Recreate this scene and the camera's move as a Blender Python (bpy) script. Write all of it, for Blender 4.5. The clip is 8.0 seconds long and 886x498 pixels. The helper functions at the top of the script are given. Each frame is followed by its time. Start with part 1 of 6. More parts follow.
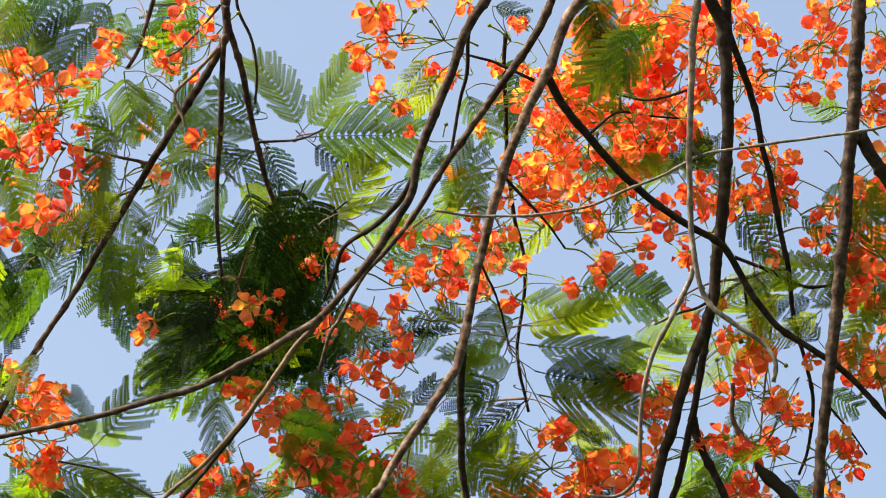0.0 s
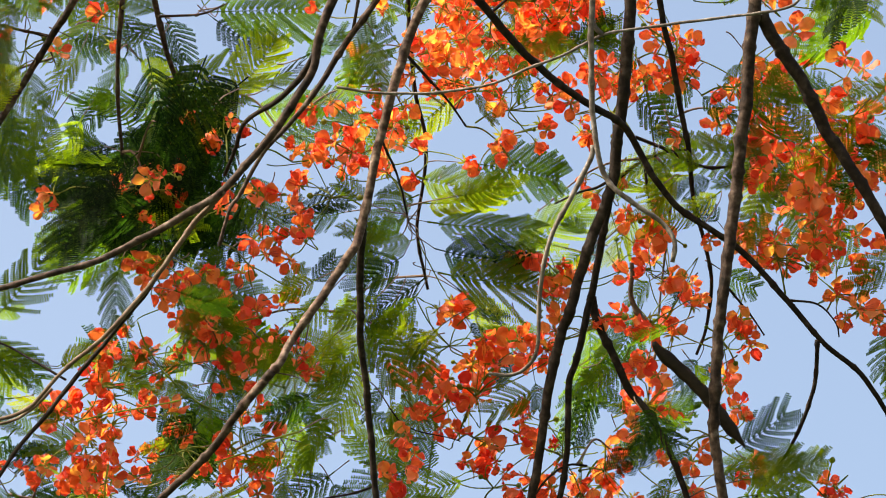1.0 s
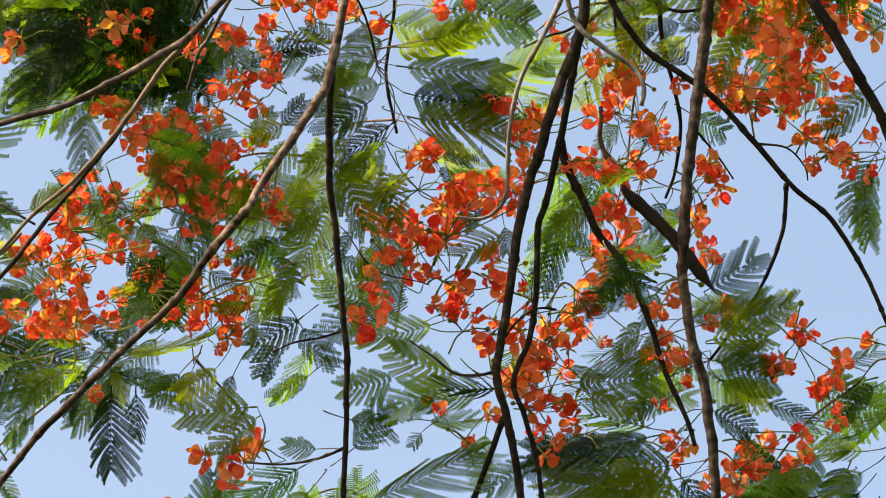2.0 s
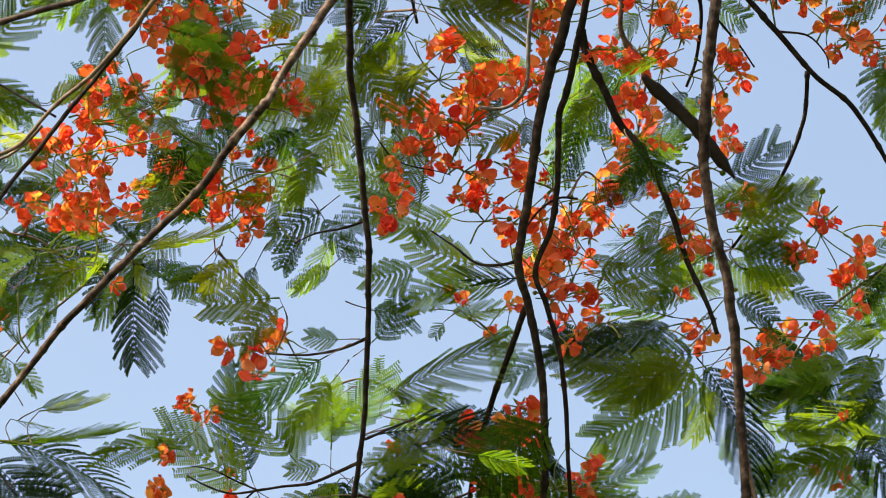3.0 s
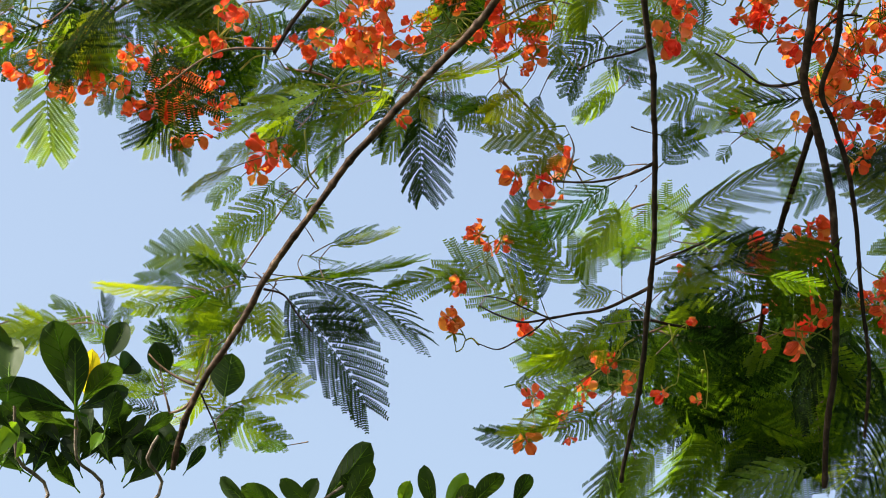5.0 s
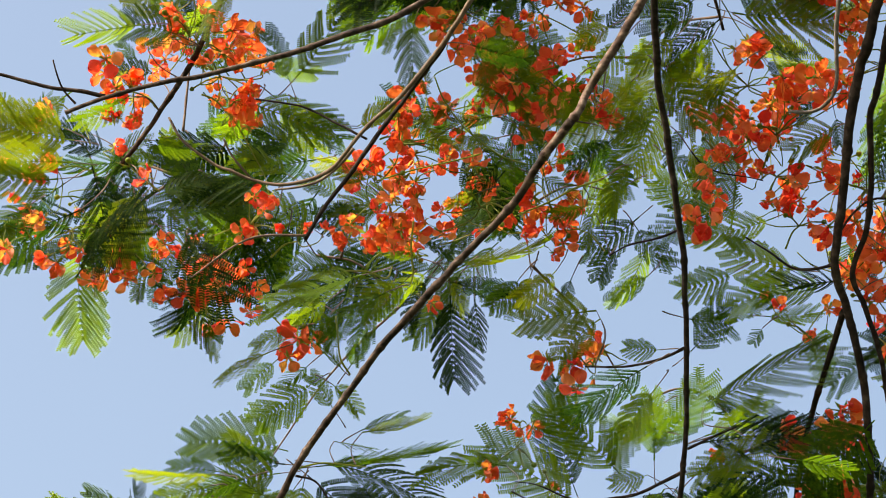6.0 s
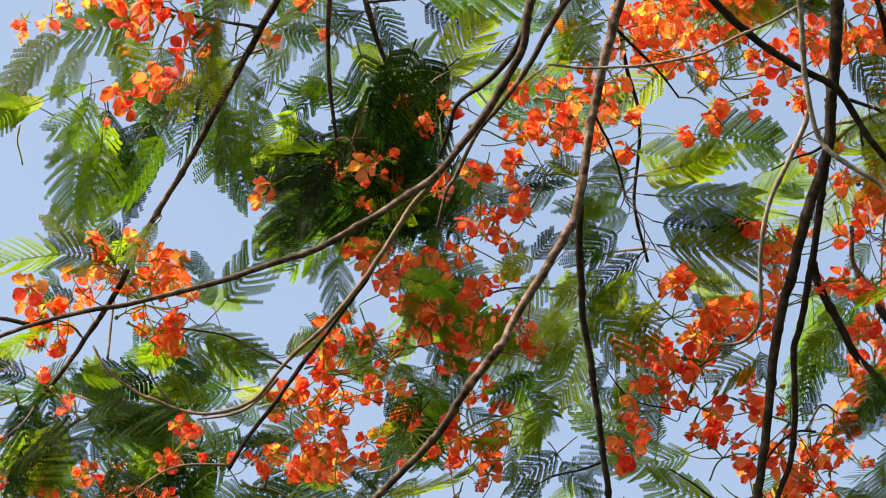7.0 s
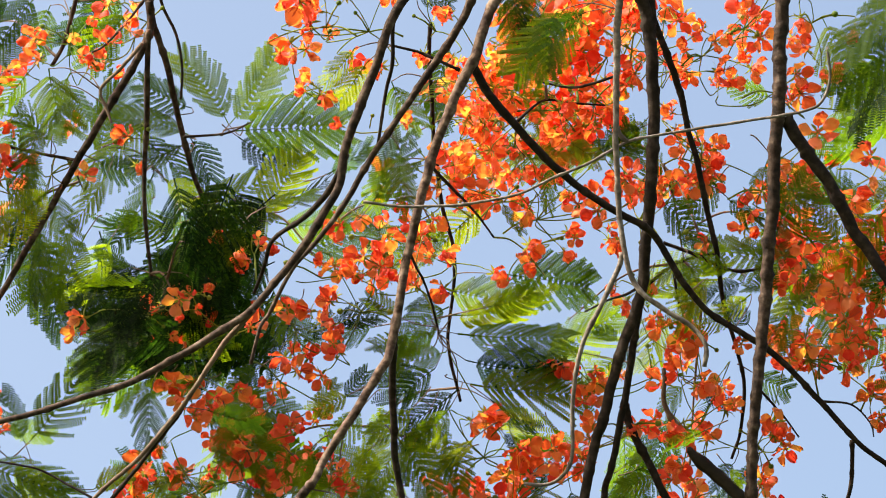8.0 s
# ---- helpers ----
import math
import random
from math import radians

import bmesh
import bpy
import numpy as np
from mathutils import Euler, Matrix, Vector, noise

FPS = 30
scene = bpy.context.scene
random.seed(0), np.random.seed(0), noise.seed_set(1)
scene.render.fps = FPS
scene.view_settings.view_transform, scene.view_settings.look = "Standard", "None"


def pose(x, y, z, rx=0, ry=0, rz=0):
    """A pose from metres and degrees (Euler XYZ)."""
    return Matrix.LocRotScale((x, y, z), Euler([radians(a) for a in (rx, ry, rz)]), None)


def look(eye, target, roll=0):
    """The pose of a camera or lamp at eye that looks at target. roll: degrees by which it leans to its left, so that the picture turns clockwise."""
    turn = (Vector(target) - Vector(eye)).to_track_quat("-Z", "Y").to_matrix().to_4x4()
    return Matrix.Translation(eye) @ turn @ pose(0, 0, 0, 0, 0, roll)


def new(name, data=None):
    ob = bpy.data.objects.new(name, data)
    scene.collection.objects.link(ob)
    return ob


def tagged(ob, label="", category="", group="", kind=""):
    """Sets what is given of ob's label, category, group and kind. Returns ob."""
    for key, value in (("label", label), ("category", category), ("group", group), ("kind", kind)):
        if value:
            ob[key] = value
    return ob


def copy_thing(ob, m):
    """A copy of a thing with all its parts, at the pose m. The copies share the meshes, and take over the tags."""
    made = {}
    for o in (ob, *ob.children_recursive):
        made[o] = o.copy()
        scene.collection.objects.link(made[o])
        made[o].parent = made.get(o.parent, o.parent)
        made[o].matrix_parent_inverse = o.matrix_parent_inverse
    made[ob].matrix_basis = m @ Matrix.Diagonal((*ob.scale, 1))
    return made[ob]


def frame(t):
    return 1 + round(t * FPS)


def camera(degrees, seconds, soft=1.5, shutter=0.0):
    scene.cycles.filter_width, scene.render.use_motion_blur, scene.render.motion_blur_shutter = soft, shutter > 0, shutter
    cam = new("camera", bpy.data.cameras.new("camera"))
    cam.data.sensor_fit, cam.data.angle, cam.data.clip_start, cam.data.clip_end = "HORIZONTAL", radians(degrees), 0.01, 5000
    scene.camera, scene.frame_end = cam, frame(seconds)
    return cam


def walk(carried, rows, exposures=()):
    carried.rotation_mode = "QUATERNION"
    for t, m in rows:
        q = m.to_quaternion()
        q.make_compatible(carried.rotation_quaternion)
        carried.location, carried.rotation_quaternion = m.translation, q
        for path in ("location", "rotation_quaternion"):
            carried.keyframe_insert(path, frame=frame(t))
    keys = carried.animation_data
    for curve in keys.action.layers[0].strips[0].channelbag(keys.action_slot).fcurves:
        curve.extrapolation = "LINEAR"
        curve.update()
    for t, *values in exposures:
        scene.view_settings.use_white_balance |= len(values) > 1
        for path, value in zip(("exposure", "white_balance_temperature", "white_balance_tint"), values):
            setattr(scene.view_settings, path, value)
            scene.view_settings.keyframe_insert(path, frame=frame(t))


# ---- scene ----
cam = camera(13.0, 8.0, soft=1.0)
EYE = (0.0, 0.0, 1.6)
PATH = [  # seconds, tilt, lean, turn in degrees
    (0, 123.000, -0.000, -0.000),
    (0.5, 122.428, 0.150, -0.813),
    (1, 121.187, 0.260, -1.570),
    (1.5, 120.040, 0.405, -1.839),
    (1.7, 119.583, 0.476, -1.886),
    (2.8, 117.451, 0.721, -1.734),
    (3, 117.270, 0.705, -1.489),
    (3.5, 116.557, 0.493, 0.071),
    (4, 115.645, 0.491, 1.443),
    (4.2, 115.290, 0.508, 1.909),
    (5.3, 114.763, 0.537, 3.417),
    (5.5, 115.505, 0.552, 3.578),
    (6, 117.513, 0.618, 3.687),
    (6.5, 119.237, 0.668, 3.772),
    (7, 120.890, 0.876, 2.559),
    (7.5, 122.050, 1.314, 0.773),
    (8, 122.857, 1.501, -0.276),
]
EXPOSURES = [(t, 1.33 + stops, 6800, 6.5) for t, stops in ((0.0, 0.0), (3.0, 0.0), (4.0, -0.04), (5.5, -0.06), (5.9, -0.17), (6.5, -0.17), (7.0, -0.08), (7.5, 0.0), (8.0, 0.03))]
walk(cam, [(t, pose(*EYE, rx, ry, rz)) for t, rx, ry, rz in PATH], EXPOSURES)

# ---- light: hazy midday sky and one high sun ----
SUN_AZ, SUN_EL = radians(-115), radians(47)   # azimuth from +y towards +x
sky_world = bpy.data.worlds.new("sky")
sky_world.use_nodes = True
wn = sky_world.node_tree.nodes
sky = wn.new("ShaderNodeTexSky")
sky.sky_type, sky.sun_disc = "NISHITA", False
sky.sun_elevation, sky.sun_rotation = SUN_EL, SUN_AZ
sky.altitude, sky.air_density, sky.dust_density, sky.ozone_density = 0.0, 1.0, 6.5, 0.05
wn["Background"].inputs["Strength"].default_value = 0.141
sky_world.node_tree.links.new(sky.outputs[0], wn["Background"].inputs["Color"])
scene.world = sky_world
sun_lamp = bpy.data.lights.new("sun", "SUN")
sun_lamp.energy, sun_lamp.angle, sun_lamp.color = 5.0, radians(0.6), (1.0, 0.95, 0.86)
sun_way = Vector((math.sin(SUN_AZ) * math.cos(SUN_EL), math.cos(SUN_AZ) * math.cos(SUN_EL), math.sin(SUN_EL)))
new("sun", sun_lamp).matrix_world = look(sun_way * 40, (0, 0, 0))


# ---- materials ----
def material(name):
    m = bpy.data.materials.new(name)
    m.use_nodes = True
    return m, m.node_tree.nodes, m.node_tree.links


def ramp(nodes, links, source, stops):
    r = nodes.new("ShaderNodeValToRGB")
    e = r.color_ramp.elements
    while len(e) < len(stops):
        e.new(0.5)
    for k, (p, c) in enumerate(stops):
        e[k].position, e[k].color = p, (*c, 1)
    links.new(source, r.inputs[0])
    return r.outputs[0]


def noise_at(nodes, links, scale, detail=3.0, coords="Object"):
    tc, n = nodes.new("ShaderNodeTexCoord"), nodes.new("ShaderNodeTexNoise")
    n.inputs["Scale"].default_value, n.inputs["Detail"].default_value = scale, detail
    links.new(tc.outputs[coords], n.inputs["Vector"])
    return n.outputs[0]


def add_up(nodes, links, a, b, op="ADD"):
    m = nodes.new("ShaderNodeMath")
    m.operation = op
    for k, v in enumerate((a, b)):
        if isinstance(v, (int, float)):
            m.inputs[k].default_value = v
        else:
            links.new(v, m.inputs[k])
    return m.outputs[0]


def thin_living(name, front, glow, share, gloss, rough, fine=60.0, joined=False, shift=0.29):
    """Leaf or petal: reflects one colour, lets another through. front, glow: colour stops. joined: the tone varies by the mesh's own attribute."""
    m, n, l = material(name)
    info = n.new("ShaderNodeAttribute" if joined else "ShaderNodeObjectInfo")
    if joined:
        info.attribute_name = "tone"
    isle = n.new("ShaderNodeNewGeometry")
    geo = n.new("ShaderNodeTexNoise")
    geo.inputs["Scale"].default_value = 4.0
    l.new(isle.outputs["Position"], geo.inputs["Vector"])
    mixed = add_up(n, l, add_up(n, l, info.outputs["Fac" if joined else "Random"], 0.55, "MULTIPLY"), add_up(n, l, geo.outputs[0], 0.5, "MULTIPLY"))
    mixed = add_up(n, l, mixed, add_up(n, l, noise_at(n, l, fine), 0.25, "MULTIPLY"))
    mixed = add_up(n, l, add_up(n, l, mixed, add_up(n, l, isle.outputs["Random Per Island"], 0.14, "MULTIPLY")), shift, "SUBTRACT")
    b = n["Principled BSDF"]
    l.new(ramp(n, l, mixed, front), b.inputs["Base Color"])
    b.inputs["Roughness"].default_value = rough
    b.inputs["Specular IOR Level"].default_value = gloss
    tr, mix = n.new("ShaderNodeBsdfTranslucent"), n.new("ShaderNodeMixShader")
    l.new(ramp(n, l, mixed, glow), tr.inputs["Color"])
    mix.inputs[0].default_value = share
    l.new(b.outputs[0], mix.inputs[1])
    l.new(tr.outputs[0], mix.inputs[2])
    l.new(mix.outputs[0], n["Material Output"].inputs["Surface"])
    return m


def bark_like(name, stops, scale, bump, rough=0.85):
    m, n, l = material(name)
    b = n["Principled BSDF"]
    big, small = noise_at(n, l, scale * 0.25, 4), noise_at(n, l, scale, 6)
    both = add_up(n, l, add_up(n, l, big, 0.5, "MULTIPLY"), add_up(n, l, small, 0.5, "MULTIPLY"))
    l.new(ramp(n, l, both, stops), b.inputs["Base Color"])
    b.inputs["Roughness"].default_value = rough
    b.inputs["Specular IOR Level"].default_value = 0.15
    bp = n.new("ShaderNodeBump")
    bp.inputs["Strength"].default_value, bp.inputs["Distance"].default_value = bump, 0.004
    l.new(small, bp.inputs["Height"])
    l.new(bp.outputs[0], b.inputs["Normal"])
    return m


# GREEN's lowest stops are near black, shade colour for the dark clumps
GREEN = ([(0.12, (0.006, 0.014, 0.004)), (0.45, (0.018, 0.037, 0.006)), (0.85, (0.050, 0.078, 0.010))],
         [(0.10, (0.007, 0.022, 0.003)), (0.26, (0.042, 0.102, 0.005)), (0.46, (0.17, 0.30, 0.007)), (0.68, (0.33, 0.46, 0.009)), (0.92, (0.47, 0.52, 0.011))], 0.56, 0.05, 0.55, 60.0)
FRESH_GREEN = ([(0.15, (0.035, 0.075, 0.006)), (0.6, (0.07, 0.12, 0.009)), (0.9, (0.13, 0.15, 0.012))],
               [(0.15, (0.11, 0.21, 0.005)), (0.5, (0.23, 0.33, 0.007)), (0.9, (0.42, 0.43, 0.009))], 0.54, 0.05, 0.55, 60.0)
RED = ([(0.1, (0.78, 0.04, 0.03)), (0.45, (0.96, 0.14, 0.09)), (0.8, (0.98, 0.32, 0.22))],
       [(0.1, (0.95, 0.05, 0.025)), (0.40, (1.0, 0.18, 0.035)), (0.70, (1.0, 0.42, 0.045))], 0.62, 0.25, 0.5, 120.0)
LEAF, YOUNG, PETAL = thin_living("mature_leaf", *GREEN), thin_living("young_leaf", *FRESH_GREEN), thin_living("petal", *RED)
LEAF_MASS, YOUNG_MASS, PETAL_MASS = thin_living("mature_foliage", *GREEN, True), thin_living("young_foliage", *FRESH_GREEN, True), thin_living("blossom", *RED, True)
STANDARD = thin_living("standard_petal", [(0.15, (0.72, 0.08, 0.02)), (0.5, (0.8, 0.17, 0.04)), (0.85, (0.85, 0.4, 0.16))],
                       [(0.15, (0.9, 0.10, 0.02)), (0.85, (0.95, 0.28, 0.05))], 0.45, 0.3, 0.5, 160.0)
STALK = thin_living("green_stalk", [(0.2, (0.10, 0.15, 0.02)), (0.8, (0.24, 0.25, 0.035))],
                    [(0.2, (0.22, 0.32, 0.02)), (0.8, (0.46, 0.42, 0.04))], 0.4, 0.2, 0.5)
STAMEN = thin_living("stamen", [(0.2, (0.55, 0.04, 0.03)), (0.8, (0.7, 0.12, 0.05))], [(0.2, (0.8, 0.06, 0.03)), (0.8, (0.9, 0.2, 0.05))], 0.3, 0.3, 0.5)
BROAD = thin_living("broad_leaf", [(0.15, (0.008, 0.019, 0.005)), (0.5, (0.014, 0.033, 0.007)), (0.85, (0.032, 0.060, 0.010))],
                    [(0.15, (0.02, 0.06, 0.005)), (0.85, (0.11, 0.21, 0.010))], 0.22, 0.16, 0.5, 25.0)
BROAD_YOUNG = thin_living("yellowing_leaf", [(0.2, (0.30, 0.27, 0.02)), (0.8, (0.42, 0.31, 0.02))], [(0.2, (0.70, 0.58, 0.02)), (0.8, (0.90, 0.66, 0.02))], 0.5, 0.3, 0.45, 25.0)
BROAD_LIME = thin_living("young_broad_leaf", [(0.2, (0.05, 0.13, 0.01)), (0.8, (0.10, 0.20, 0.015))], [(0.2, (0.18, 0.36, 0.01)), (0.8, (0.32, 0.50, 0.015))], 0.5, 0.3, 0.45, 25.0)
HEART_GREEN = thin_living("dark_leaf", [(0.2, (0.010, 0.024, 0.012)), (0.8, (0.022, 0.048, 0.018))], [(0.2, (0.02, 0.06, 0.01)), (0.8, (0.05, 0.10, 0.015))], 0.08, 0.05, 0.8, 25.0)
# One bark, three tones for shade and sun: BARK darkest, UMBER between, TAN lit
UMBER = bark_like("brown_bark", [(0.34, (0.010, 0.007, 0.005)), (0.48, (0.036, 0.022, 0.016)), (0.60, (0.085, 0.056, 0.040)), (0.72, (0.19, 0.145, 0.115))], 75, 0.8)
BARK = bark_like("bark", [(0.3, (0.008, 0.0055, 0.004)), (0.5, (0.021, 0.0135, 0.010)), (0.62, (0.045, 0.031, 0.023)), (0.72, (0.085, 0.065, 0.052))], 70, 0.6)
PALE = bark_like("young_bark", [(0.3, (0.07, 0.042, 0.027)), (0.55, (0.15, 0.10, 0.068)), (0.72, (0.25, 0.19, 0.14))], 90, 0.4)
TAN = bark_like("ridged_bark", [(0.34, (0.018, 0.010, 0.007)), (0.47, (0.062, 0.037, 0.026)), (0.58, (0.14, 0.092, 0.066)), (0.72, (0.27, 0.20, 0.155))], 80, 0.8)
DEAD = bark_like("dead_wood", [(0.3, (0.055, 0.042, 0.034)), (0.5, (0.14, 0.112, 0.094)), (0.72, (0.30, 0.255, 0.215))], 110, 0.4)
POD = bark_like("dry_pod", [(0.3, (0.008, 0.006, 0.005)), (0.6, (0.03, 0.02, 0.014)), (0.75, (0.06, 0.04, 0.03))], 60, 0.3, 0.6)
SOIL = bark_like("grass_ground", [(0.3, (0.014, 0.024, 0.008)), (0.5, (0.028, 0.042, 0.014)), (0.7, (0.055, 0.055, 0.026))], 3, 0.8, 0.95)

# ---- canopy frame: a across, b up the slope of the view, c away; metres from the middle of the crown's edge ----
TILT = radians(33)
RIGHT, AWAY, UP = Vector((1, 0, 0)), Vector((0, math.cos(TILT), math.sin(TILT))), Vector((0, -math.sin(TILT), math.cos(TILT)))
HEART = Vector(EYE) + AWAY * 7.0


def at(a, b, c):
    return HEART + RIGHT * a + UP * b + AWAY * c


def mesh_of(name, verts, faces, mat, smooth=True):
    me = bpy.data.meshes.new(name)
    me.from_pydata([tuple(v) for v in verts], [], faces)
    me.materials.append(mat)
    if smooth:
        me.shade_smooth()
    return me


def joined_mesh(name, store, mat, smooth=False):
    """One mesh out of many pieces; the attribute tone holds one number for each: its own, or a random one."""
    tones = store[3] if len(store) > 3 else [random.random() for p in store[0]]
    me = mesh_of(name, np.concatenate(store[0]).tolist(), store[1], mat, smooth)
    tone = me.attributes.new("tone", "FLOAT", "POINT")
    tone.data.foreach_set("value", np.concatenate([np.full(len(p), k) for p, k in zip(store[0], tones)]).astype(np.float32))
    return me


def child(name, me, parent, m=None, label=""):
    ob = new(name, me)
    ob.parent = parent
    ob.matrix_parent_inverse = parent.matrix_basis.inverted() if parent.type == "EMPTY" else Matrix()
    if m is not None:
        ob.matrix_basis = m
    return tagged(ob, label) if label else ob


def smooth_path(pts, step):
    """Catmull-Rom through pts, about one point a step."""
    p = [Vector(q) for q in pts]
    p = [p[0] * 2 - p[1]] + p + [p[-1] * 2 - p[-2]]
    out = []
    for i in range(1, len(p) - 2):
        n = max(2, round((p[i + 1] - p[i]).length / step))
        for k in range(n):
            t = k / n
            out.append(0.5 * (2 * p[i] + (p[i + 1] - p[i - 1]) * t + (2 * p[i - 1] - 5 * p[i] + 4 * p[i + 1] - p[i + 2]) * t * t
                              + (3 * p[i] - p[i - 1] - 3 * p[i + 1] + p[i + 2]) * t ** 3))
    return out + [p[-2]]


def tube(path, radii, sides, verts, faces):
    base, side = len(verts), None
    for i, p in enumerate(path):
        d = (path[min(i + 1, len(path) - 1)] - path[max(i - 1, 0)]).normalized()
        side = (side - d * side.dot(d)).normalized() if side else d.orthogonal().normalized()
        up = d.cross(side)
        for k in range(sides):
            w = 2 * math.pi * k / sides
            verts.append(p + (side * math.cos(w) + up * math.sin(w)) * radii[i] * (1 + 0.09 * noise.noise(p * 60 + Vector((k * 3.1, 0, 0)))))
    for i in range(len(path) - 1):
        for k in range(sides):
            a, b = base + i * sides + k, base + i * sides + (k + 1) % sides
            faces.append((a, b, b + sides, a + sides))
    faces.append(tuple(base + k for k in reversed(range(sides))))
    faces.append(tuple(base + (len(path) - 1) * sides + k for k in range(sides)))


KNOWN = []   # points along the wood, to hang twigs and stalks from


def wood(name, parent, mat, pts, r0, r1, label="", step=0.009, world=False, keep=True):
    """A tapered, slightly knotty limb, branch or twig along pts of the canopy frame."""
    rough = smooth_path(pts if world else [at(*p) for p in pts], step)
    n, verts, faces, radii, path = len(rough), [], [], [], []
    every = random.randint(6, 12)
    for i, p in enumerate(rough):
        r = r0 + (r1 - r0) * i / (n - 1)
        knot = random.uniform(1.12, 1.34) if (i + round(3 * noise.noise(p * 5))) % every == 0 and r < 0.03 else 1.0
        radii.append(r * 0.9 * knot * (1 + 0.10 * noise.noise(p * 9)))
        path.append(p + noise.noise_vector(p * 12) * r * 0.38 + noise.noise_vector(p * 33) * r * 0.2)
    tube(path, radii, 10 if r0 > 0.006 else 6, verts, faces)
    if keep:
        KNOWN.extend(path[::4])
    return child(name, mesh_of(name, verts, faces, mat), parent, None, label)


def nearest(p):
    return min(KNOWN, key=lambda q: (q - p).length_squared)


# ---- ground ----
verts = [(x * 12.0, y * 12.0, 0.12 * noise.noise(Vector((x * 0.7, y * 0.7, 0.3)))) for y in range(-40, 41) for x in range(-40, 41)]
faces = [(i + j * 81, i + 1 + j * 81, i + 82 + j * 81, i + 81 + j * 81) for j in range(80) for i in range(80)]
tagged(new("ground", mesh_of("ground", verts, faces, SOIL)), "dark green grass and earth under the trees", "ground", kind="structure")


# ---- the flame tree's wood ----
def tree_root(name, x, y, label, category):
    e = new(name)
    e.matrix_basis = pose(x, y, 0)
    return tagged(e, label, category)


tree = tree_root("flame_tree", 3.6, 5.2, "flame tree with drooping brown branches, feathery green leaves and orange-red flowers", "tree")
wood("trunk", tree, BARK, [(3.6, 5.2, -0.1), (3.55, 5.2, 1.2), (3.65, 5.25, 2.6), (3.5, 5.2, 4.2), (3.3, 5.2, 5.2)], 0.24, 0.15, "stout grey-brown trunk", 0.12, True, False)
wood("limb", tree, BARK, [(3.35, 5.2, 5.0), (2.7, 5.25, 6.0), (1.6, 5.35, 6.45), (0.6, 5.3, 6.42), (-0.2, 5.25, 6.3), (-0.7, 5.2, 6.2)], 0.10, 0.025, "", 0.08, True, False)
wood("limb", tree, BARK, [(3.4, 5.2, 4.6), (2.6, 5.5, 5.6), (1.7, 5.5, 6.1), (0.9, 5.4, 6.3)], 0.07, 0.03, "", 0.08, True, False)
LB, LP, LD, LG = "", "pale brown younger wood", "grey dead wood, bare of leaves", "slender green twig"
wood("branch", tree, UMBER, [(-0.352, 0.857, -0.15), (-0.375, 0.589, -0.15), (-0.383, 0.44, -0.14), (-0.386, 0.368, -0.14), (-0.443, 0.27, -0.13), (-0.498, 0.181, -0.13), (-0.578, 0.051, -0.12), (-0.654, -0.079, -0.12), (-0.734, -0.199, -0.12), (-0.794, -0.305, -0.11), (-0.854, -0.391, -0.11), (-0.914, -0.465, -0.1), (-0.958, -0.509, -0.1)], 0.0095, 0.0045, LB)
wood("branch", tree, UMBER, [(-0.385, 0.379, -0.15), (-0.391, 0.291, -0.13), (-0.395, 0.211, -0.11), (-0.402, 0.111, -0.09), (-0.401, 0.021, -0.07), (-0.394, -0.06, -0.05)], 0.0060, 0.0035, LB)
wood("branch", tree, UMBER, [(-0.383, 0.429, -0.15), (-0.378, 0.39, -0.13), (-0.36, 0.332, -0.11), (-0.348, 0.272, -0.09), (-0.337, 0.213, -0.06), (-0.319, 0.132, -0.04), (-0.298, 0.072, -0.02), (-0.277, 0.011, 0)], 0.0070, 0.0046, LB)
wood("twig", tree, UMBER, [(-0.329, 0.19, -0.1), (-0.285, 0.192, -0.08), (-0.248, 0.197, -0.07), (-0.211, 0.215, -0.05)], 0.0030, 0.0015, LB)
wood("twig", tree, UMBER, [(-0.345, 0.863, -0.1), (-0.36, 0.563, -0.1), (-0.367, 0.442, -0.1), (-0.34, 0.372, -0.1), (-0.33, 0.312, -0.1), (-0.333, 0.257, -0.1)], 0.0050, 0.0025, LB)
wood("branch", tree, UMBER, [(-0.489, 0.87, -0.05), (-0.505, 0.578, -0.04), (-0.516, 0.467, -0.03), (-0.53, 0.407, -0.02), (-0.548, 0.357, -0.01), (-0.568, 0.325, 0)], 0.0061, 0.0041, LB)
wood("twig", tree, UMBER, [(-0.392, 0.43, -0.16), (-0.421, 0.393, -0.17), (-0.459, 0.35, -0.19), (-0.482, 0.337, -0.2)], 0.0030, 0.0020, LB)
wood("twig", tree, PALE, [(-0.395, 0.352, -0.2), (-0.434, 0.305, -0.21), (-0.468, 0.272, -0.21), (-0.459, 0.243, -0.21), (-0.449, 0.213, -0.22)], 0.0044, 0.0025, LP)
wood("twig", tree, UMBER, [(-0.701, 0.198, -0.05), (-0.639, 0.177, -0.07), (-0.567, 0.162, -0.08), (-0.517, 0.151, -0.1)], 0.0025, 0.0035, LB)
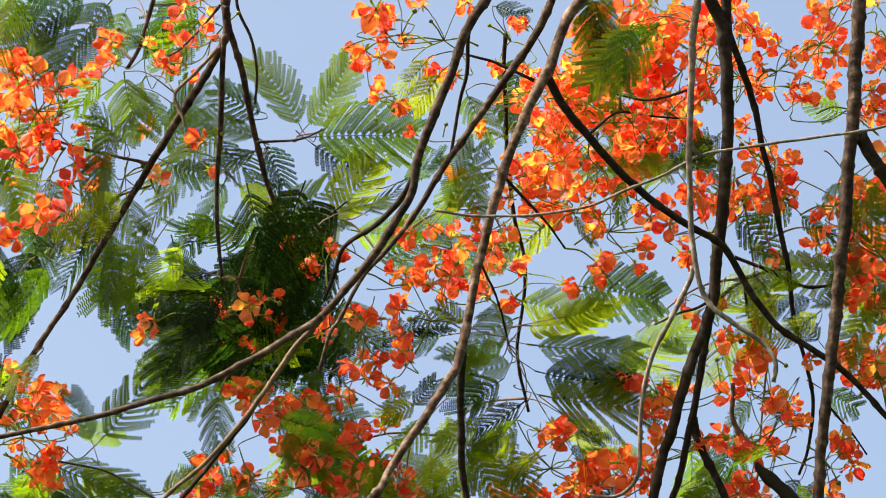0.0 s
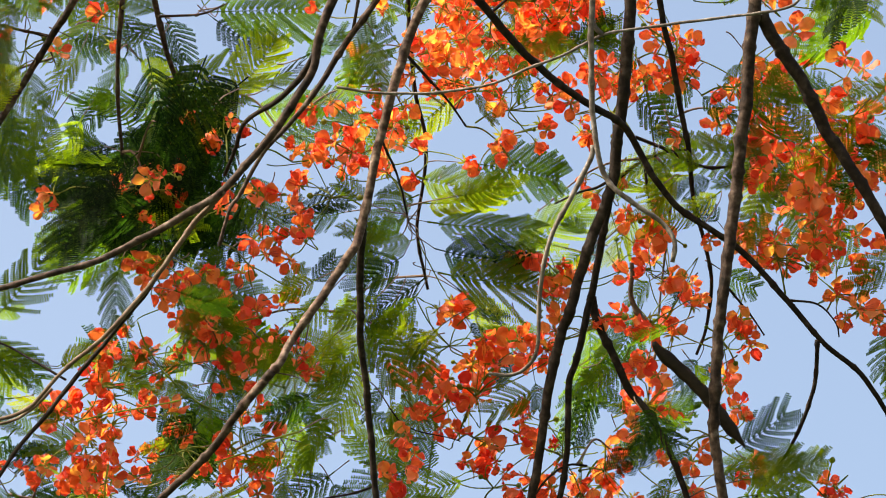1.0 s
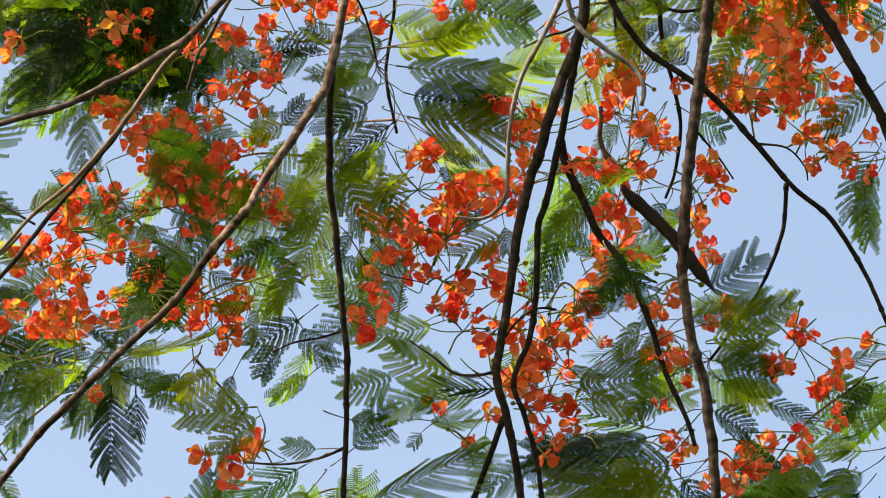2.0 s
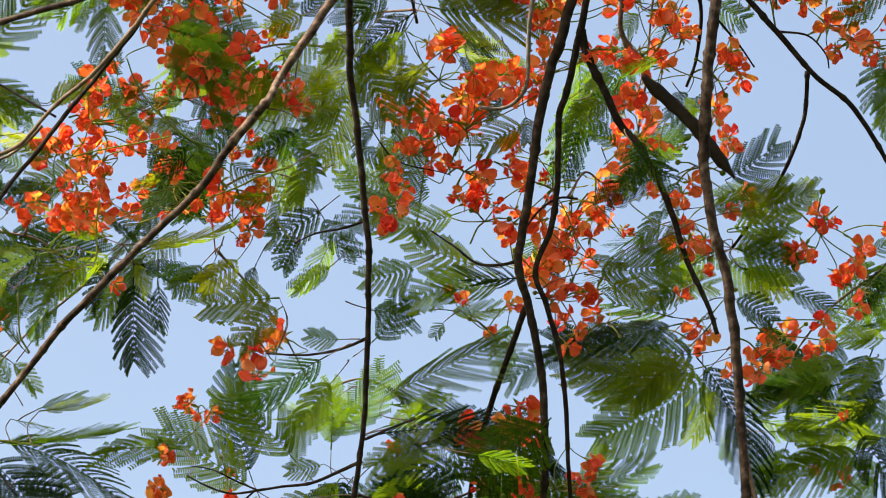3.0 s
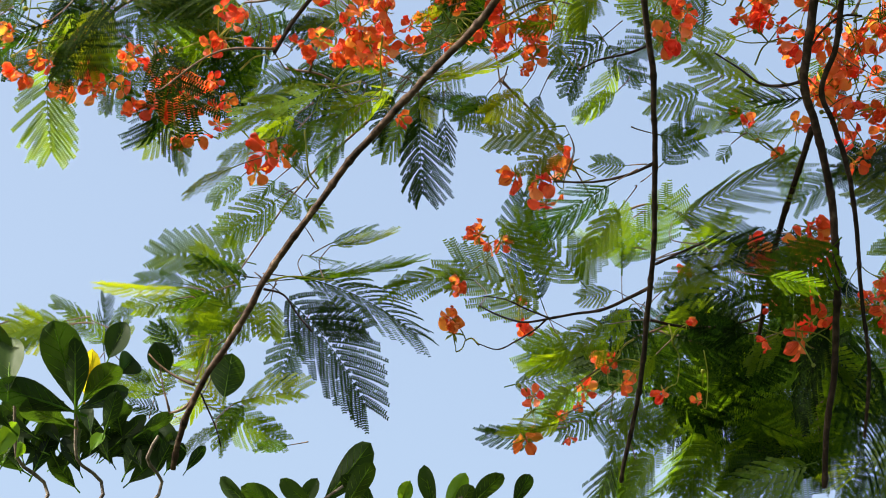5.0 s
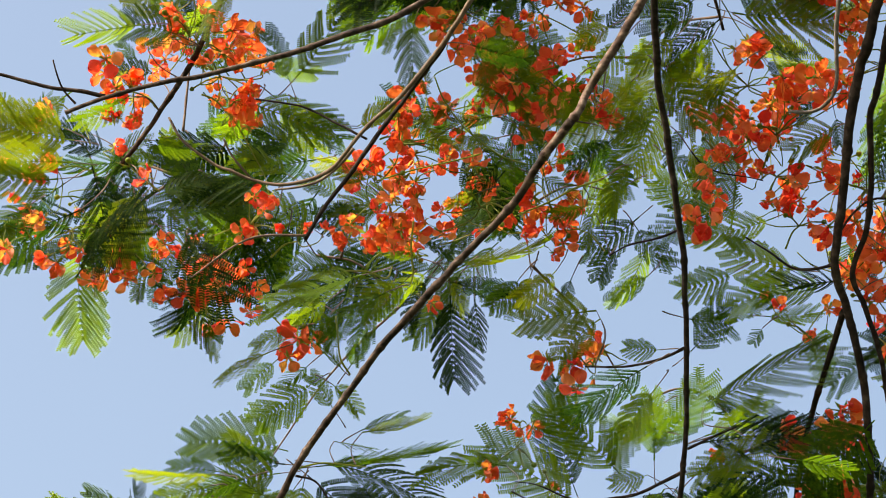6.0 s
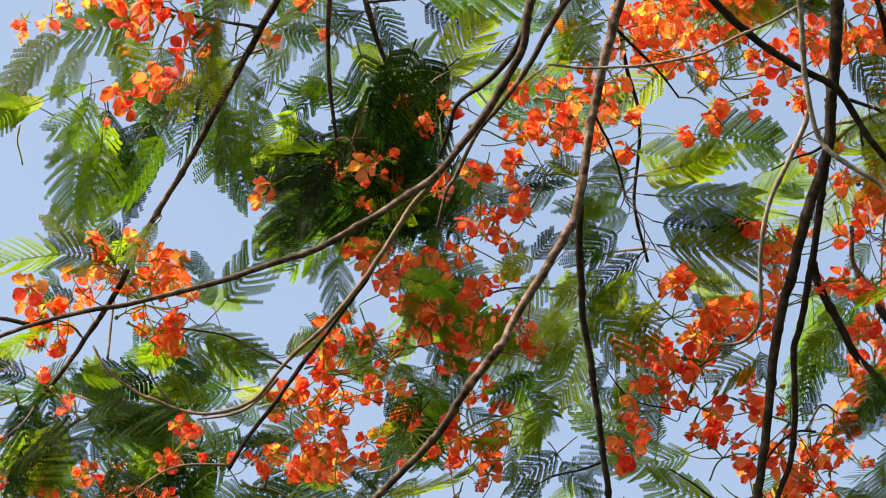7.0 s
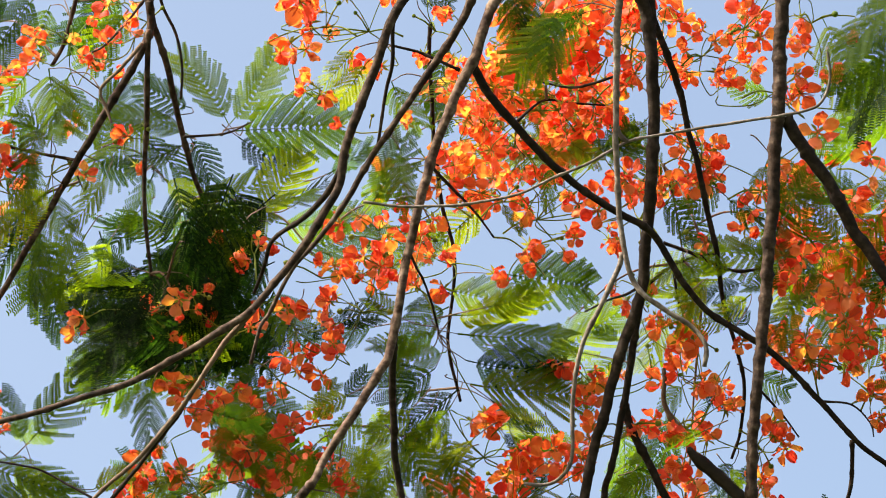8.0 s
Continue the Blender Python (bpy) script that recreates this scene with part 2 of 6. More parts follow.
wood("branch", tree, UMBER, [(0.213, 0.813, -0.5), (0.128, 0.558, -0.51), (0.081, 0.435, -0.51), (0.048, 0.385, -0.52), (0.015, 0.302, -0.53), (-0.018, 0.217, -0.54), (-0.041, 0.151, -0.54), (-0.052, 0.09, -0.55), (-0.088, 0.029, -0.56), (-0.121, -0.018, -0.56), (-0.163, -0.069, -0.57), (-0.204, -0.111, -0.58), (-0.265, -0.153, -0.59), (-0.33, -0.19, -0.59), (-0.404, -0.227, -0.6), (-0.478, -0.248, -0.61), (-0.561, -0.273, -0.61), (-0.643, -0.291, -0.62), (-0.721, -0.306, -0.63), (-0.777, -0.312, -0.64), (-0.871, -0.332, -0.64), (-0.944, -0.356, -0.65)], 0.0109, 0.0037, LB)
wood("twig", tree, UMBER, [(-0.88, -0.333, -0.63), (-0.919, -0.323, -0.63), (-0.966, -0.316, -0.63), (-1.012, -0.302, -0.63), (-1.058, -0.288, -0.63), (-1.095, -0.276, -0.63)], 0.0042, 0.0028, LB)
wood("twig", tree, UMBER, [(-0.929, -0.343, -0.63), (-0.948, -0.32, -0.63), (-0.956, -0.293, -0.64), (-0.961, -0.269, -0.64)], 0.0019, 0.0014, LB)
wood("branch", tree, UMBER, [(0.347, 0.838, -0.3), (0.249, 0.575, -0.3), (0.196, 0.448, -0.31), (0.161, 0.37, -0.31), (0.113, 0.302, -0.31), (0.074, 0.244, -0.32), (0.025, 0.176, -0.32), (-0.023, 0.103, -0.32), (-0.048, 0.059, -0.33), (-0.094, 0, -0.33), (-0.13, -0.038, -0.34), (-0.152, -0.072, -0.34), (-0.178, -0.122, -0.34), (-0.193, -0.144, -0.35), (-0.211, -0.208, -0.35)], 0.0107, 0.0034, LB)
wood("branch", tree, PALE, [(-0.197, -0.108, -0.58), (-0.247, -0.167, -0.57), (-0.292, -0.23, -0.57), (-0.33, -0.283, -0.56), (-0.4, -0.36, -0.56), (-0.454, -0.404, -0.55), (-0.491, -0.445, -0.55), (-0.518, -0.474, -0.54), (-0.558, -0.491, -0.53), (-0.606, -0.498, -0.53), (-0.654, -0.488, -0.52), (-0.692, -0.471, -0.52), (-0.72, -0.46, -0.51), (-0.769, -0.418, -0.51), (-0.792, -0.379, -0.5)], 0.0056, 0.0024, LP)
wood("twig", tree, PALE, [(-0.481, -0.442, -0.52), (-0.507, -0.47, -0.52), (-0.541, -0.494, -0.52), (-0.579, -0.504, -0.52), (-0.617, -0.507, -0.52)], 0.0038, 0.0019, LP)
wood("twig", tree, PALE, [(-0.654, -0.492, -0.5), (-0.676, -0.464, -0.51), (-0.691, -0.442, -0.51), (-0.699, -0.419, -0.52)], 0.0028, 0.0019, LP)
wood("branch", tree, BARK, [(-0.3, -0.237, -0.38), (-0.34, -0.296, -0.37), (-0.39, -0.358, -0.35), (-0.448, -0.428, -0.34), (-0.498, -0.494, -0.33), (-0.549, -0.553, -0.31), (-0.59, -0.613, -0.3)], 0.0048, 0.0044, LB)
wood("branch", tree, BARK, [(-0.04, 0.143, -0.5), (-0.066, 0.092, -0.44), (-0.113, 0.043, -0.38), (-0.169, 0.005, -0.32), (-0.186, -0.038, -0.26), (-0.207, -0.088, -0.2)], 0.0061, 0.0035, LB)
wood("branch", tree, BARK, [(0.056, 0.405, -0.38), (0.044, 0.368, -0.36), (0.041, 0.301, -0.34), (0.027, 0.244, -0.32), (0.014, 0.167, -0.3)], 0.0043, 0.0029, LB)
wood("twig", tree, BARK, [(0.045, 0.339, -0.2), (0.085, 0.329, -0.19), (0.12, 0.313, -0.19), (0.159, 0.296, -0.18)], 0.0025, 0.0040, LB)
wood("branch", tree, TAN, [(0.421, 0.832, -0.35), (0.305, 0.57, -0.36), (0.246, 0.444, -0.38), (0.212, 0.393, -0.39), (0.183, 0.317, -0.41), (0.159, 0.269, -0.42), (0.13, 0.201, -0.44), (0.101, 0.125, -0.45), (0.077, 0.048, -0.47), (0.058, -0.027, -0.48), (0.045, -0.103, -0.5), (0.029, -0.169, -0.51), (0.015, -0.206, -0.53), (-0.008, -0.243, -0.54), (-0.046, -0.303, -0.56), (-0.088, -0.363, -0.57), (-0.105, -0.394, -0.59), (-0.161, -0.463, -0.6)], 0.0116, 0.0074, LB)
# Lower half of the branch above, in darker bark for the shade there
wood("branch", tree, UMBER, [(-0.114, -0.405, -0.6), (-0.162, -0.464, -0.58), (-0.21, -0.535, -0.56), (-0.287, -0.612, -0.55), (-0.383, -0.708, -0.53), (-0.462, -0.795, -0.51), (-0.531, -0.883, -0.49), (-0.606, -0.982, -0.47), (-0.664, -1.079, -0.45), (-0.723, -1.159, -0.44), (-0.763, -1.24, -0.42), (-0.789, -1.322, -0.4)], 0.0074, 0.0058, LB)
wood("branch", tree, BARK, [(0.04, -0.122, -0.5), (0.032, -0.189, -0.48), (0.03, -0.246, -0.46), (0.031, -0.304, -0.44), (0.032, -0.357, -0.42), (0.041, -0.435, -0.4), (0.054, -0.562, -0.38), (0.063, -0.661, -0.37), (0.063, -0.81, -0.35), (0.057, -0.95, -0.33), (0.043, -1.088, -0.31), (0.024, -1.231, -0.29), (0.001, -1.334, -0.27), (-0.012, -1.399, -0.25)], 0.0071, 0.0044, LB)
wood("twig", tree, BARK, [(0.103, 0.123, -0.42), (0.147, 0.079, -0.31), (0.179, 0.048, -0.21), (0.217, 0.001, -0.1)], 0.0033, 0.0020, LB)
wood("twig", tree, BARK, [(0.065, -0.028, -0.46), (0.085, -0.067, -0.34), (0.104, -0.117, -0.22), (0.116, -0.169, -0.1)], 0.0029, 0.0020, LB)
wood("branch", tree, BARK, [(0.113, 0.388, 0), (0.11, 0.327, 0.01), (0.116, 0.189, 0.03), (0.129, 0.062, 0.04), (0.148, -0.019, 0.06), (0.145, -0.102, 0.07), (0.136, -0.195, 0.09), (0.157, -0.298, 0.1)], 0.0046, 0.0031, LB)
wood("branch", tree, BARK, [(0.171, 0.304, -0.38), (0.208, 0.242, -0.36), (0.248, 0.194, -0.35), (0.297, 0.137, -0.33), (0.356, 0.088, -0.31), (0.415, 0.045, -0.3), (0.47, 0.016, -0.28), (0.5, -0.014, -0.26), (0.536, -0.078, -0.25), (0.586, -0.137, -0.23), (0.647, -0.176, -0.22), (0.708, -0.221, -0.2), (0.787, -0.304, -0.18), (0.85, -0.374, -0.17), (0.923, -0.435, -0.15), (0.977, -0.511, -0.13), (1.016, -0.587, -0.12), (1.066, -0.71, -0.1)], 0.0082, 0.0040, LB)
wood("branch", tree, BARK, [(0.848, -0.371, -0.1), (0.845, -0.449, -0.09), (0.821, -0.532, -0.08), (0.785, -0.604, -0.06), (0.721, -0.693, -0.05)], 0.0045, 0.0030, LB)
wood("twig", tree, BARK, [(0.791, -0.302, -0.1), (0.847, -0.309, -0.1), (0.88, -0.342, -0.1), (0.886, -0.367, -0.1)], 0.0025, 0.0015, LB)
wood("twig", tree, BARK, [(0.671, -0.265, -0.12), (0.696, -0.294, -0.12), (0.726, -0.329, -0.12), (0.75, -0.364, -0.12)], 0.0030, 0.0015, LB)
wood("twig", tree, BARK, [(0.258, 0.203, -0.17), (0.305, 0.24, -0.15), (0.356, 0.236, -0.12), (0.432, 0.23, -0.1)], 0.0030, 0.0020, LB)
wood("twig", tree, BARK, [(0.284, 0.265, -0.4), (0.341, 0.252, -0.41), (0.378, 0.257, -0.43), (0.418, 0.27, -0.44)], 0.0019, 0.0033, LB)
wood("branch", tree, DEAD, [(0.474, 0.807, -0.55), (0.437, 0.554, -0.55), (0.423, 0.422, -0.56), (0.415, 0.357, -0.56), (0.41, 0.272, -0.56), (0.408, 0.179, -0.57), (0.409, 0.094, -0.57), (0.411, 0.029, -0.57), (0.418, -0.036, -0.58), (0.431, -0.076, -0.58), (0.453, -0.103, -0.59), (0.49, -0.129, -0.59), (0.527, -0.154, -0.59), (0.547, -0.185, -0.6), (0.543, -0.22, -0.6)], 0.0084, 0.0042, LD)
wood("branch", tree, DEAD, [(0.412, -0.027, -0.56), (0.41, -0.048, -0.56), (0.38, -0.111, -0.56), (0.35, -0.17, -0.56), (0.332, -0.233, -0.56), (0.327, -0.299, -0.55), (0.324, -0.372, -0.55), (0.305, -0.401, -0.55), (0.279, -0.412, -0.55), (0.245, -0.409, -0.55)], 0.0051, 0.0033, LD)
wood("branch", tree, BARK, [(0.516, 0.845, -0.25), (0.462, 0.6, -0.25), (0.459, 0.453, -0.25), (0.483, 0.394, -0.24), (0.493, 0.305, -0.24), (0.495, 0.188, -0.24), (0.487, 0.089, -0.24), (0.481, 0.011, -0.23), (0.472, -0.078, -0.23), (0.454, -0.147, -0.23), (0.424, -0.22, -0.23), (0.398, -0.319, -0.23), (0.384, -0.351, -0.22), (0.367, -0.43, -0.22), (0.35, -0.549, -0.22), (0.337, -0.648, -0.22), (0.329, -0.708, -0.22), (0.342, -0.768, -0.21), (0.362, -0.849, -0.21), (0.375, -0.949, -0.21), (0.377, -1.071, -0.21), (0.37, -1.215, -0.2), (0.353, -1.339, -0.2), (0.348, -1.431, -0.2)], 0.0142, 0.0059, LB)
wood("branch", tree, BARK, [(0.51, 0.851, -0.2), (0.499, 0.583, -0.21), (0.494, 0.454, -0.23), (0.494, 0.315, -0.24)], 0.0109, 0.0098, LB)
wood("branch", tree, BARK, [(0.472, -0.083, -0.2), (0.456, -0.187, -0.2), (0.435, -0.296, -0.2), (0.414, -0.404, -0.2), (0.399, -0.452, -0.19), (0.398, -0.551, -0.19), (0.388, -0.641, -0.19), (0.359, -0.721, -0.19), (0.378, -0.781, -0.19), (0.403, -0.862, -0.19), (0.416, -0.973, -0.18), (0.423, -1.095, -0.18), (0.433, -1.219, -0.18), (0.422, -1.345, -0.18)], 0.0079, 0.0035, LB)
wood("branch", tree, BARK, [(0.437, -0.298, -0.18), (0.452, -0.346, -0.18), (0.477, -0.395, -0.18), (0.504, -0.454, -0.18), (0.543, -0.504, -0.18), (0.578, -0.564, -0.18), (0.603, -0.624, -0.18), (0.618, -0.674, -0.18), (0.638, -0.724, -0.18), (0.668, -0.785, -0.18), (0.683, -0.835, -0.18)], 0.0089, 0.0045, LB)
wood("branch", tree, BARK, [(0.341, -0.785, -0.2), (0.315, -0.881, -0.15), (0.289, -0.964, -0.1), (0.263, -1.074, -0.05), (0.244, -1.196, 0)], 0.0064, 0.0046, LB)
wood("twig", tree, BARK, [(0.461, -0.094, -0.22), (0.439, -0.105, -0.23), (0.411, -0.112, -0.24), (0.367, -0.132, -0.25)], 0.0030, 0.0015, LB)
wood("branch", tree, BARK, [(0.497, 0.386, -0.2), (0.516, 0.338, -0.19), (0.547, 0.249, -0.17), (0.563, 0.18, -0.16), (0.579, 0.111, -0.15), (0.595, 0.041, -0.13), (0.611, -0.039, -0.12), (0.622, -0.119, -0.1), (0.644, -0.2, -0.09), (0.658, -0.271, -0.08), (0.653, -0.352, -0.06), (0.637, -0.403, -0.05)], 0.0074, 0.0030, LB)
wood("twig", tree, BARK, [(0.517, -0.014, -0.1), (0.563, -0.031, -0.1), (0.608, -0.054, -0.1), (0.648, -0.067, -0.1), (0.703, -0.063, -0.1)], 0.0040, 0.0030, LB)
wood("twig", tree, BARK, [(0.477, -0.099, -0.1), (0.529, -0.059, -0.08), (0.58, -0.039, -0.07), (0.622, -0.037, -0.05)], 0.0035, 0.0020, LB)
wood("twig", tree, BARK, [(0.535, -0.059, -0.1), (0.544, -0.12, -0.08), (0.56, -0.15, -0.07), (0.574, -0.161, -0.05)], 0.0030, 0.0020, LB)
wood("twig", tree, PALE, [(0.513, -0.238, -0.1), (0.515, -0.255, -0.1), (0.512, -0.295, -0.1), (0.524, -0.326, -0.1), (0.543, -0.346, -0.1)], 0.0040, 0.0060, LP)
wood("branch", tree, UMBER, [(0.741, 0.838, -0.3), (0.725, 0.575, -0.31), (0.716, 0.438, -0.32), (0.711, 0.369, -0.33), (0.705, 0.282, -0.34), (0.697, 0.204, -0.35), (0.691, 0.107, -0.36), (0.68, -0.009, -0.37), (0.67, -0.114, -0.38), (0.657, -0.201, -0.39), (0.648, -0.287, -0.4), (0.638, -0.401, -0.41), (0.635, -0.516, -0.42), (0.648, -0.611, -0.43), (0.671, -0.707, -0.44), (0.685, -0.802, -0.45), (0.694, -0.898, -0.46), (0.7, -0.984, -0.47), (0.705, -1.05, -0.48), (0.713, -1.116, -0.49), (0.722, -1.183, -0.5)], 0.0141, 0.0085, LB)
wood("branch", tree, UMBER, [(0.701, -1.014, -0.46), (0.703, -1.08, -0.47), (0.692, -1.126, -0.49), (0.664, -1.172, -0.5)], 0.0057, 0.0043, LB)
wood("branch", tree, PALE, [(0.708, -1.022, -0.47), (0.721, -1.078, -0.49), (0.743, -1.134, -0.5), (0.763, -1.174, -0.52)], 0.0057, 0.0042, LP)
wood("branch", tree, BARK, [(0.709, 0.2, -0.34), (0.742, 0.148, -0.34), (0.779, 0.097, -0.34), (0.807, 0.043, -0.34), (0.835, -0.011, -0.34), (0.873, -0.065, -0.35), (0.941, -0.178, -0.35), (1.001, -0.294, -0.35), (1.043, -0.45, -0.35)], 0.0136, 0.0077, LB)
wood("twig", tree, DEAD, [(-0.013, 0.065, -0.5), (0.043, 0.056, -0.5), (0.11, 0.055, -0.5), (0.166, 0.058, -0.5), (0.242, 0.072, -0.5), (0.308, 0.1, -0.5), (0.365, 0.122, -0.5), (0.404, 0.143, -0.5), (0.435, 0.158, -0.5), (0.478, 0.166, -0.5), (0.563, 0.179, -0.5), (0.629, 0.187, -0.5), (0.686, 0.195, -0.5), (0.734, 0.204, -0.5), (0.758, 0.218, -0.5), (0.772, 0.255, -0.5), (0.769, 0.31, -0.5)], 0.0028, 0.0028, LD)
wood("twig", tree, DEAD, [(0.414, 0.182, -0.5), (0.419, 0.169, -0.5), (0.431, 0.157, -0.5)], 0.0043, 0.0047, LD)
wood("twig", tree, BARK, [(-0.673, -0.371, -0.2), (-0.59, -0.386, -0.23), (-0.529, -0.414, -0.27), (-0.474, -0.443, -0.3)], 0.0020, 0.0024, LB)
wood("twig", tree, BARK, [(0.061, -0.629, -0.22), (0.02, -0.647, -0.18), (-0.029, -0.66, -0.14), (-0.065, -0.681, -0.1)], 0.0030, 0.0015, LB)
wood("twig", tree, BARK, [(0.063, -0.837, -0.22), (0.019, -0.858, -0.2), (-0.046, -0.873, -0.17), (-0.116, -0.873, -0.15)], 0.0034, 0.0015, LB)
wood("twig", tree, BARK, [(0.054, -1.054, -0.22), (0.017, -1.072, -0.22), (-0.033, -1.092, -0.23), (-0.088, -1.099, -0.23), (-0.137, -1.105, -0.24), (-0.177, -1.109, -0.24), (-0.216, -1.095, -0.25), (-0.251, -1.076, -0.25)], 0.0039, 0.0015, LB)
wood("twig", tree, BARK, [(-0.135, -1.105, -0.24), (-0.157, -1.124, -0.24), (-0.189, -1.142, -0.24), (-0.222, -1.155, -0.25), (-0.257, -1.143, -0.25)], 0.0020, 0.0010, LB)
wood("twig", tree, BARK, [(-0.127, -1.104, -0.24), (-0.167, -1.085, -0.25), (-0.206, -1.066, -0.25), (-0.245, -1.057, -0.26)], 0.0020, 0.0010, LB)
wood("twig", tree, BARK, [(0.06, -1.016, -0.22), (0.083, -1.009, -0.2), (0.113, -1.001, -0.17), (0.149, -0.991, -0.15)], 0.0030, 0.0015, LB)
wood("twig", tree, BARK, [(0.331, -0.702, -0.2), (0.294, -0.711, -0.19), (0.255, -0.709, -0.17), (0.22, -0.682, -0.16), (0.176, -0.653, -0.15)], 0.0035, 0.0015, LB)
wood("twig", tree, BARK, [(0.048, -1.136, -0.1), (0.114, -1.153, -0.08), (0.186, -1.158, -0.05), (0.238, -1.15, -0.02), (0.28, -1.128, 0)], 0.0030, 0.0025, LB)
wood("twig", tree, BARK, [(0.338, -0.65, -0.2), (0.364, -0.616, -0.19), (0.399, -0.592, -0.19), (0.434, -0.594, -0.18)], 0.0025, 0.0025, LB)
wood("twig", tree, BARK, [(-0.919, -0.48, -0.1), (-0.917, -0.518, -0.07), (-0.919, -0.549, -0.03), (-0.93, -0.574, 0)], 0.0030, 0.0025, LB)
wood("twig", tree, STALK, [(-0.441, -0.667, -0.3), (-0.45, -0.684, -0.32), (-0.483, -0.67, -0.33), (-0.516, -0.665, -0.35)], 0.0019, 0.0019, LG)
wood("twig", tree, STALK, [(-0.4, -0.588, -0.3), (-0.406, -0.637, -0.3), (-0.404, -0.681, -0.3), (-0.41, -0.698, -0.3)], 0.0019, 0.0019, LG)
wood("twig", tree, STALK, [(-0.544, -0.751, -0.28), (-0.542, -0.792, -0.28), (-0.539, -0.827, -0.28), (-0.523, -0.855, -0.28)], 0.0015, 0.0020, LG)
wood("twig", tree, BARK, [(-0.628, -1.029, -0.28), (-0.594, -1.042, -0.27), (-0.572, -1.079, -0.26), (-0.549, -1.112, -0.25)], 0.0024, 0.0020, LB)
wood("twig", tree, STALK, [(-0.63, -1.019, -0.28), (-0.603, -1.013, -0.27), (-0.574, -1.012, -0.26), (-0.505, -1.023, -0.25)], 0.0020, 0.0015, LG)
wood("twig", tree, PALE, [(-0.758, -1.196, -0.28), (-0.791, -1.183, -0.27), (-0.821, -1.162, -0.26), (-0.839, -1.144, -0.25)], 0.0029, 0.0015, LP)
wood("twig", tree, STALK, [(-0.199, -0.5, -0.28), (-0.247, -0.48, -0.29), (-0.305, -0.43, -0.29), (-0.338, -0.381, -0.29), (-0.352, -0.341, -0.3)], 0.0024, 0.0015, LG)
wood("twig", tree, STALK, [(-0.072, -0.533, -0.25), (-0.121, -0.547, -0.25), (-0.161, -0.567, -0.25), (-0.22, -0.589, -0.25)], 0.0025, 0.0015, LG)
wood("twig", tree, STALK, [(-0.277, -0.475, -0.32), (-0.333, -0.486, -0.33), (-0.401, -0.499, -0.33), (-0.459, -0.513, -0.34)], 0.0015, 0.0015, LG)
wood("twig", tree, BARK, [(0.087, -0.501, -0.1), (0.107, -0.525, -0.11), (0.137, -0.54, -0.12), (0.187, -0.549, -0.14), (0.211, -0.555, -0.15)], 0.0015, 0.0010, LB)
wood("young_pod", tree, STALK, [(-0.962, -0.004, -0.05), (-0.968, -0.034, -0.05), (-0.963, -0.059, -0.05), (-0.96, -0.077, -0.05)], 0.0020, 0.0015, LG)
wood("twig", tree, PALE, [(-0.751, -1.205, -0.3), (-0.771, -1.231, -0.29), (-0.787, -1.24, -0.29), (-0.803, -1.245, -0.28)], 0.0039, 0.0024, LP)
wood("twig", tree, PALE, [(-0.803, -1.247, -0.28), (-0.807, -1.225, -0.28), (-0.814, -1.205, -0.27), (-0.816, -1.186, -0.27)], 0.0024, 0.0015, LP)
wood("twig", tree, BARK, [(-0.745, -1.208, -0.3), (-0.732, -1.245, -0.29), (-0.722, -1.278, -0.28), (-0.717, -1.311, -0.27)], 0.0019, 0.0015, LB)


# ---- leaves: twice-feathered fronds ----
def frond_mesh(seed, reach, small, pairs, per_side, feather_long, droop, fold, closed):
    """One leaf, reach metres long, drawn with length 1 along +y: a ribbed midrib, pairs of side feathers, each with two rows of small blunt leaflets."""
    rnd = random.Random(seed)
    verts, faces = [], []
    hang, tilt, arch = rnd.uniform(0.05, 0.32), rnd.uniform(-0.4, 0.4), rnd.uniform(0.05, 0.28)
    bend, width, leaflet = rnd.uniform(-0.28, 0.28), feather_long / reach, small / reach

    def rib(s):
        return Vector((bend * s * s, s * (1 - 0.10 * abs(droop) * s), -droop * s * s))
    tube([rib(k / 8) for k in range(9)], [0.0013 / reach * (1 - 0.7 * k / 8) for k in range(9)], 4, verts, faces)
    for i in range(pairs):
        s = 0.10 + 0.90 * (i + 0.3) / pairs
        root, ahead = rib(s), (rib(s + 0.02) - rib(s - 0.02)).normalized()
        size = width * min(1.0, 0.62 + 1.3 * s) * (1 if s < 0.6 else 1 - 1.25 * (s - 0.6)) * rnd.uniform(0.86, 1.08)
        for sg in (-1, 1):
            if rnd.random() < 0.03:
                continue
            turn = radians(60 - 28 * s + rnd.uniform(-3.5, 3.5))
            out = (ahead * math.cos(turn) + Vector((sg, 0, 0)) * math.sin(turn) + Vector((0, 0, fold + rnd.uniform(-0.07, 0.07)))).normalized()
            flat = out.cross(Vector((0, 0, 1))).normalized()
            sag, lean, bow = hang * rnd.uniform(0.7, 1.3) * size, tilt + rnd.uniform(-0.25, 0.25), arch + rnd.uniform(-0.06, 0.06)

            def feather(u):
                return root + out * size * u + Vector((0, 0, -sag * u * u)) + ahead * size * bow * u * u
            tip, o = feather(1), len(verts)
            verts.extend((root - flat * 0.0006 / reach, root + flat * 0.0006 / reach, tip))
            faces.append((o, o + 1, o + 2))
            n = max(6, round(per_side * size / width))
            for j in range(n):
                u = 0.05 + 0.95 * j / (n - 1)
                c = feather(u)
                ll = leaflet * (1 - 0.5 * abs(u - 0.45) ** 1.5) * rnd.uniform(0.85, 1.1)
                for sd in (-1, 1):
                    if rnd.random() < 0.025:
                        continue
                    w = (flat * sd * (1 - closed) + out * (0.42 + closed) + Vector((0, 0, lean * sd - 0.25 * closed + rnd.uniform(-0.12, 0.12)))).normalized()
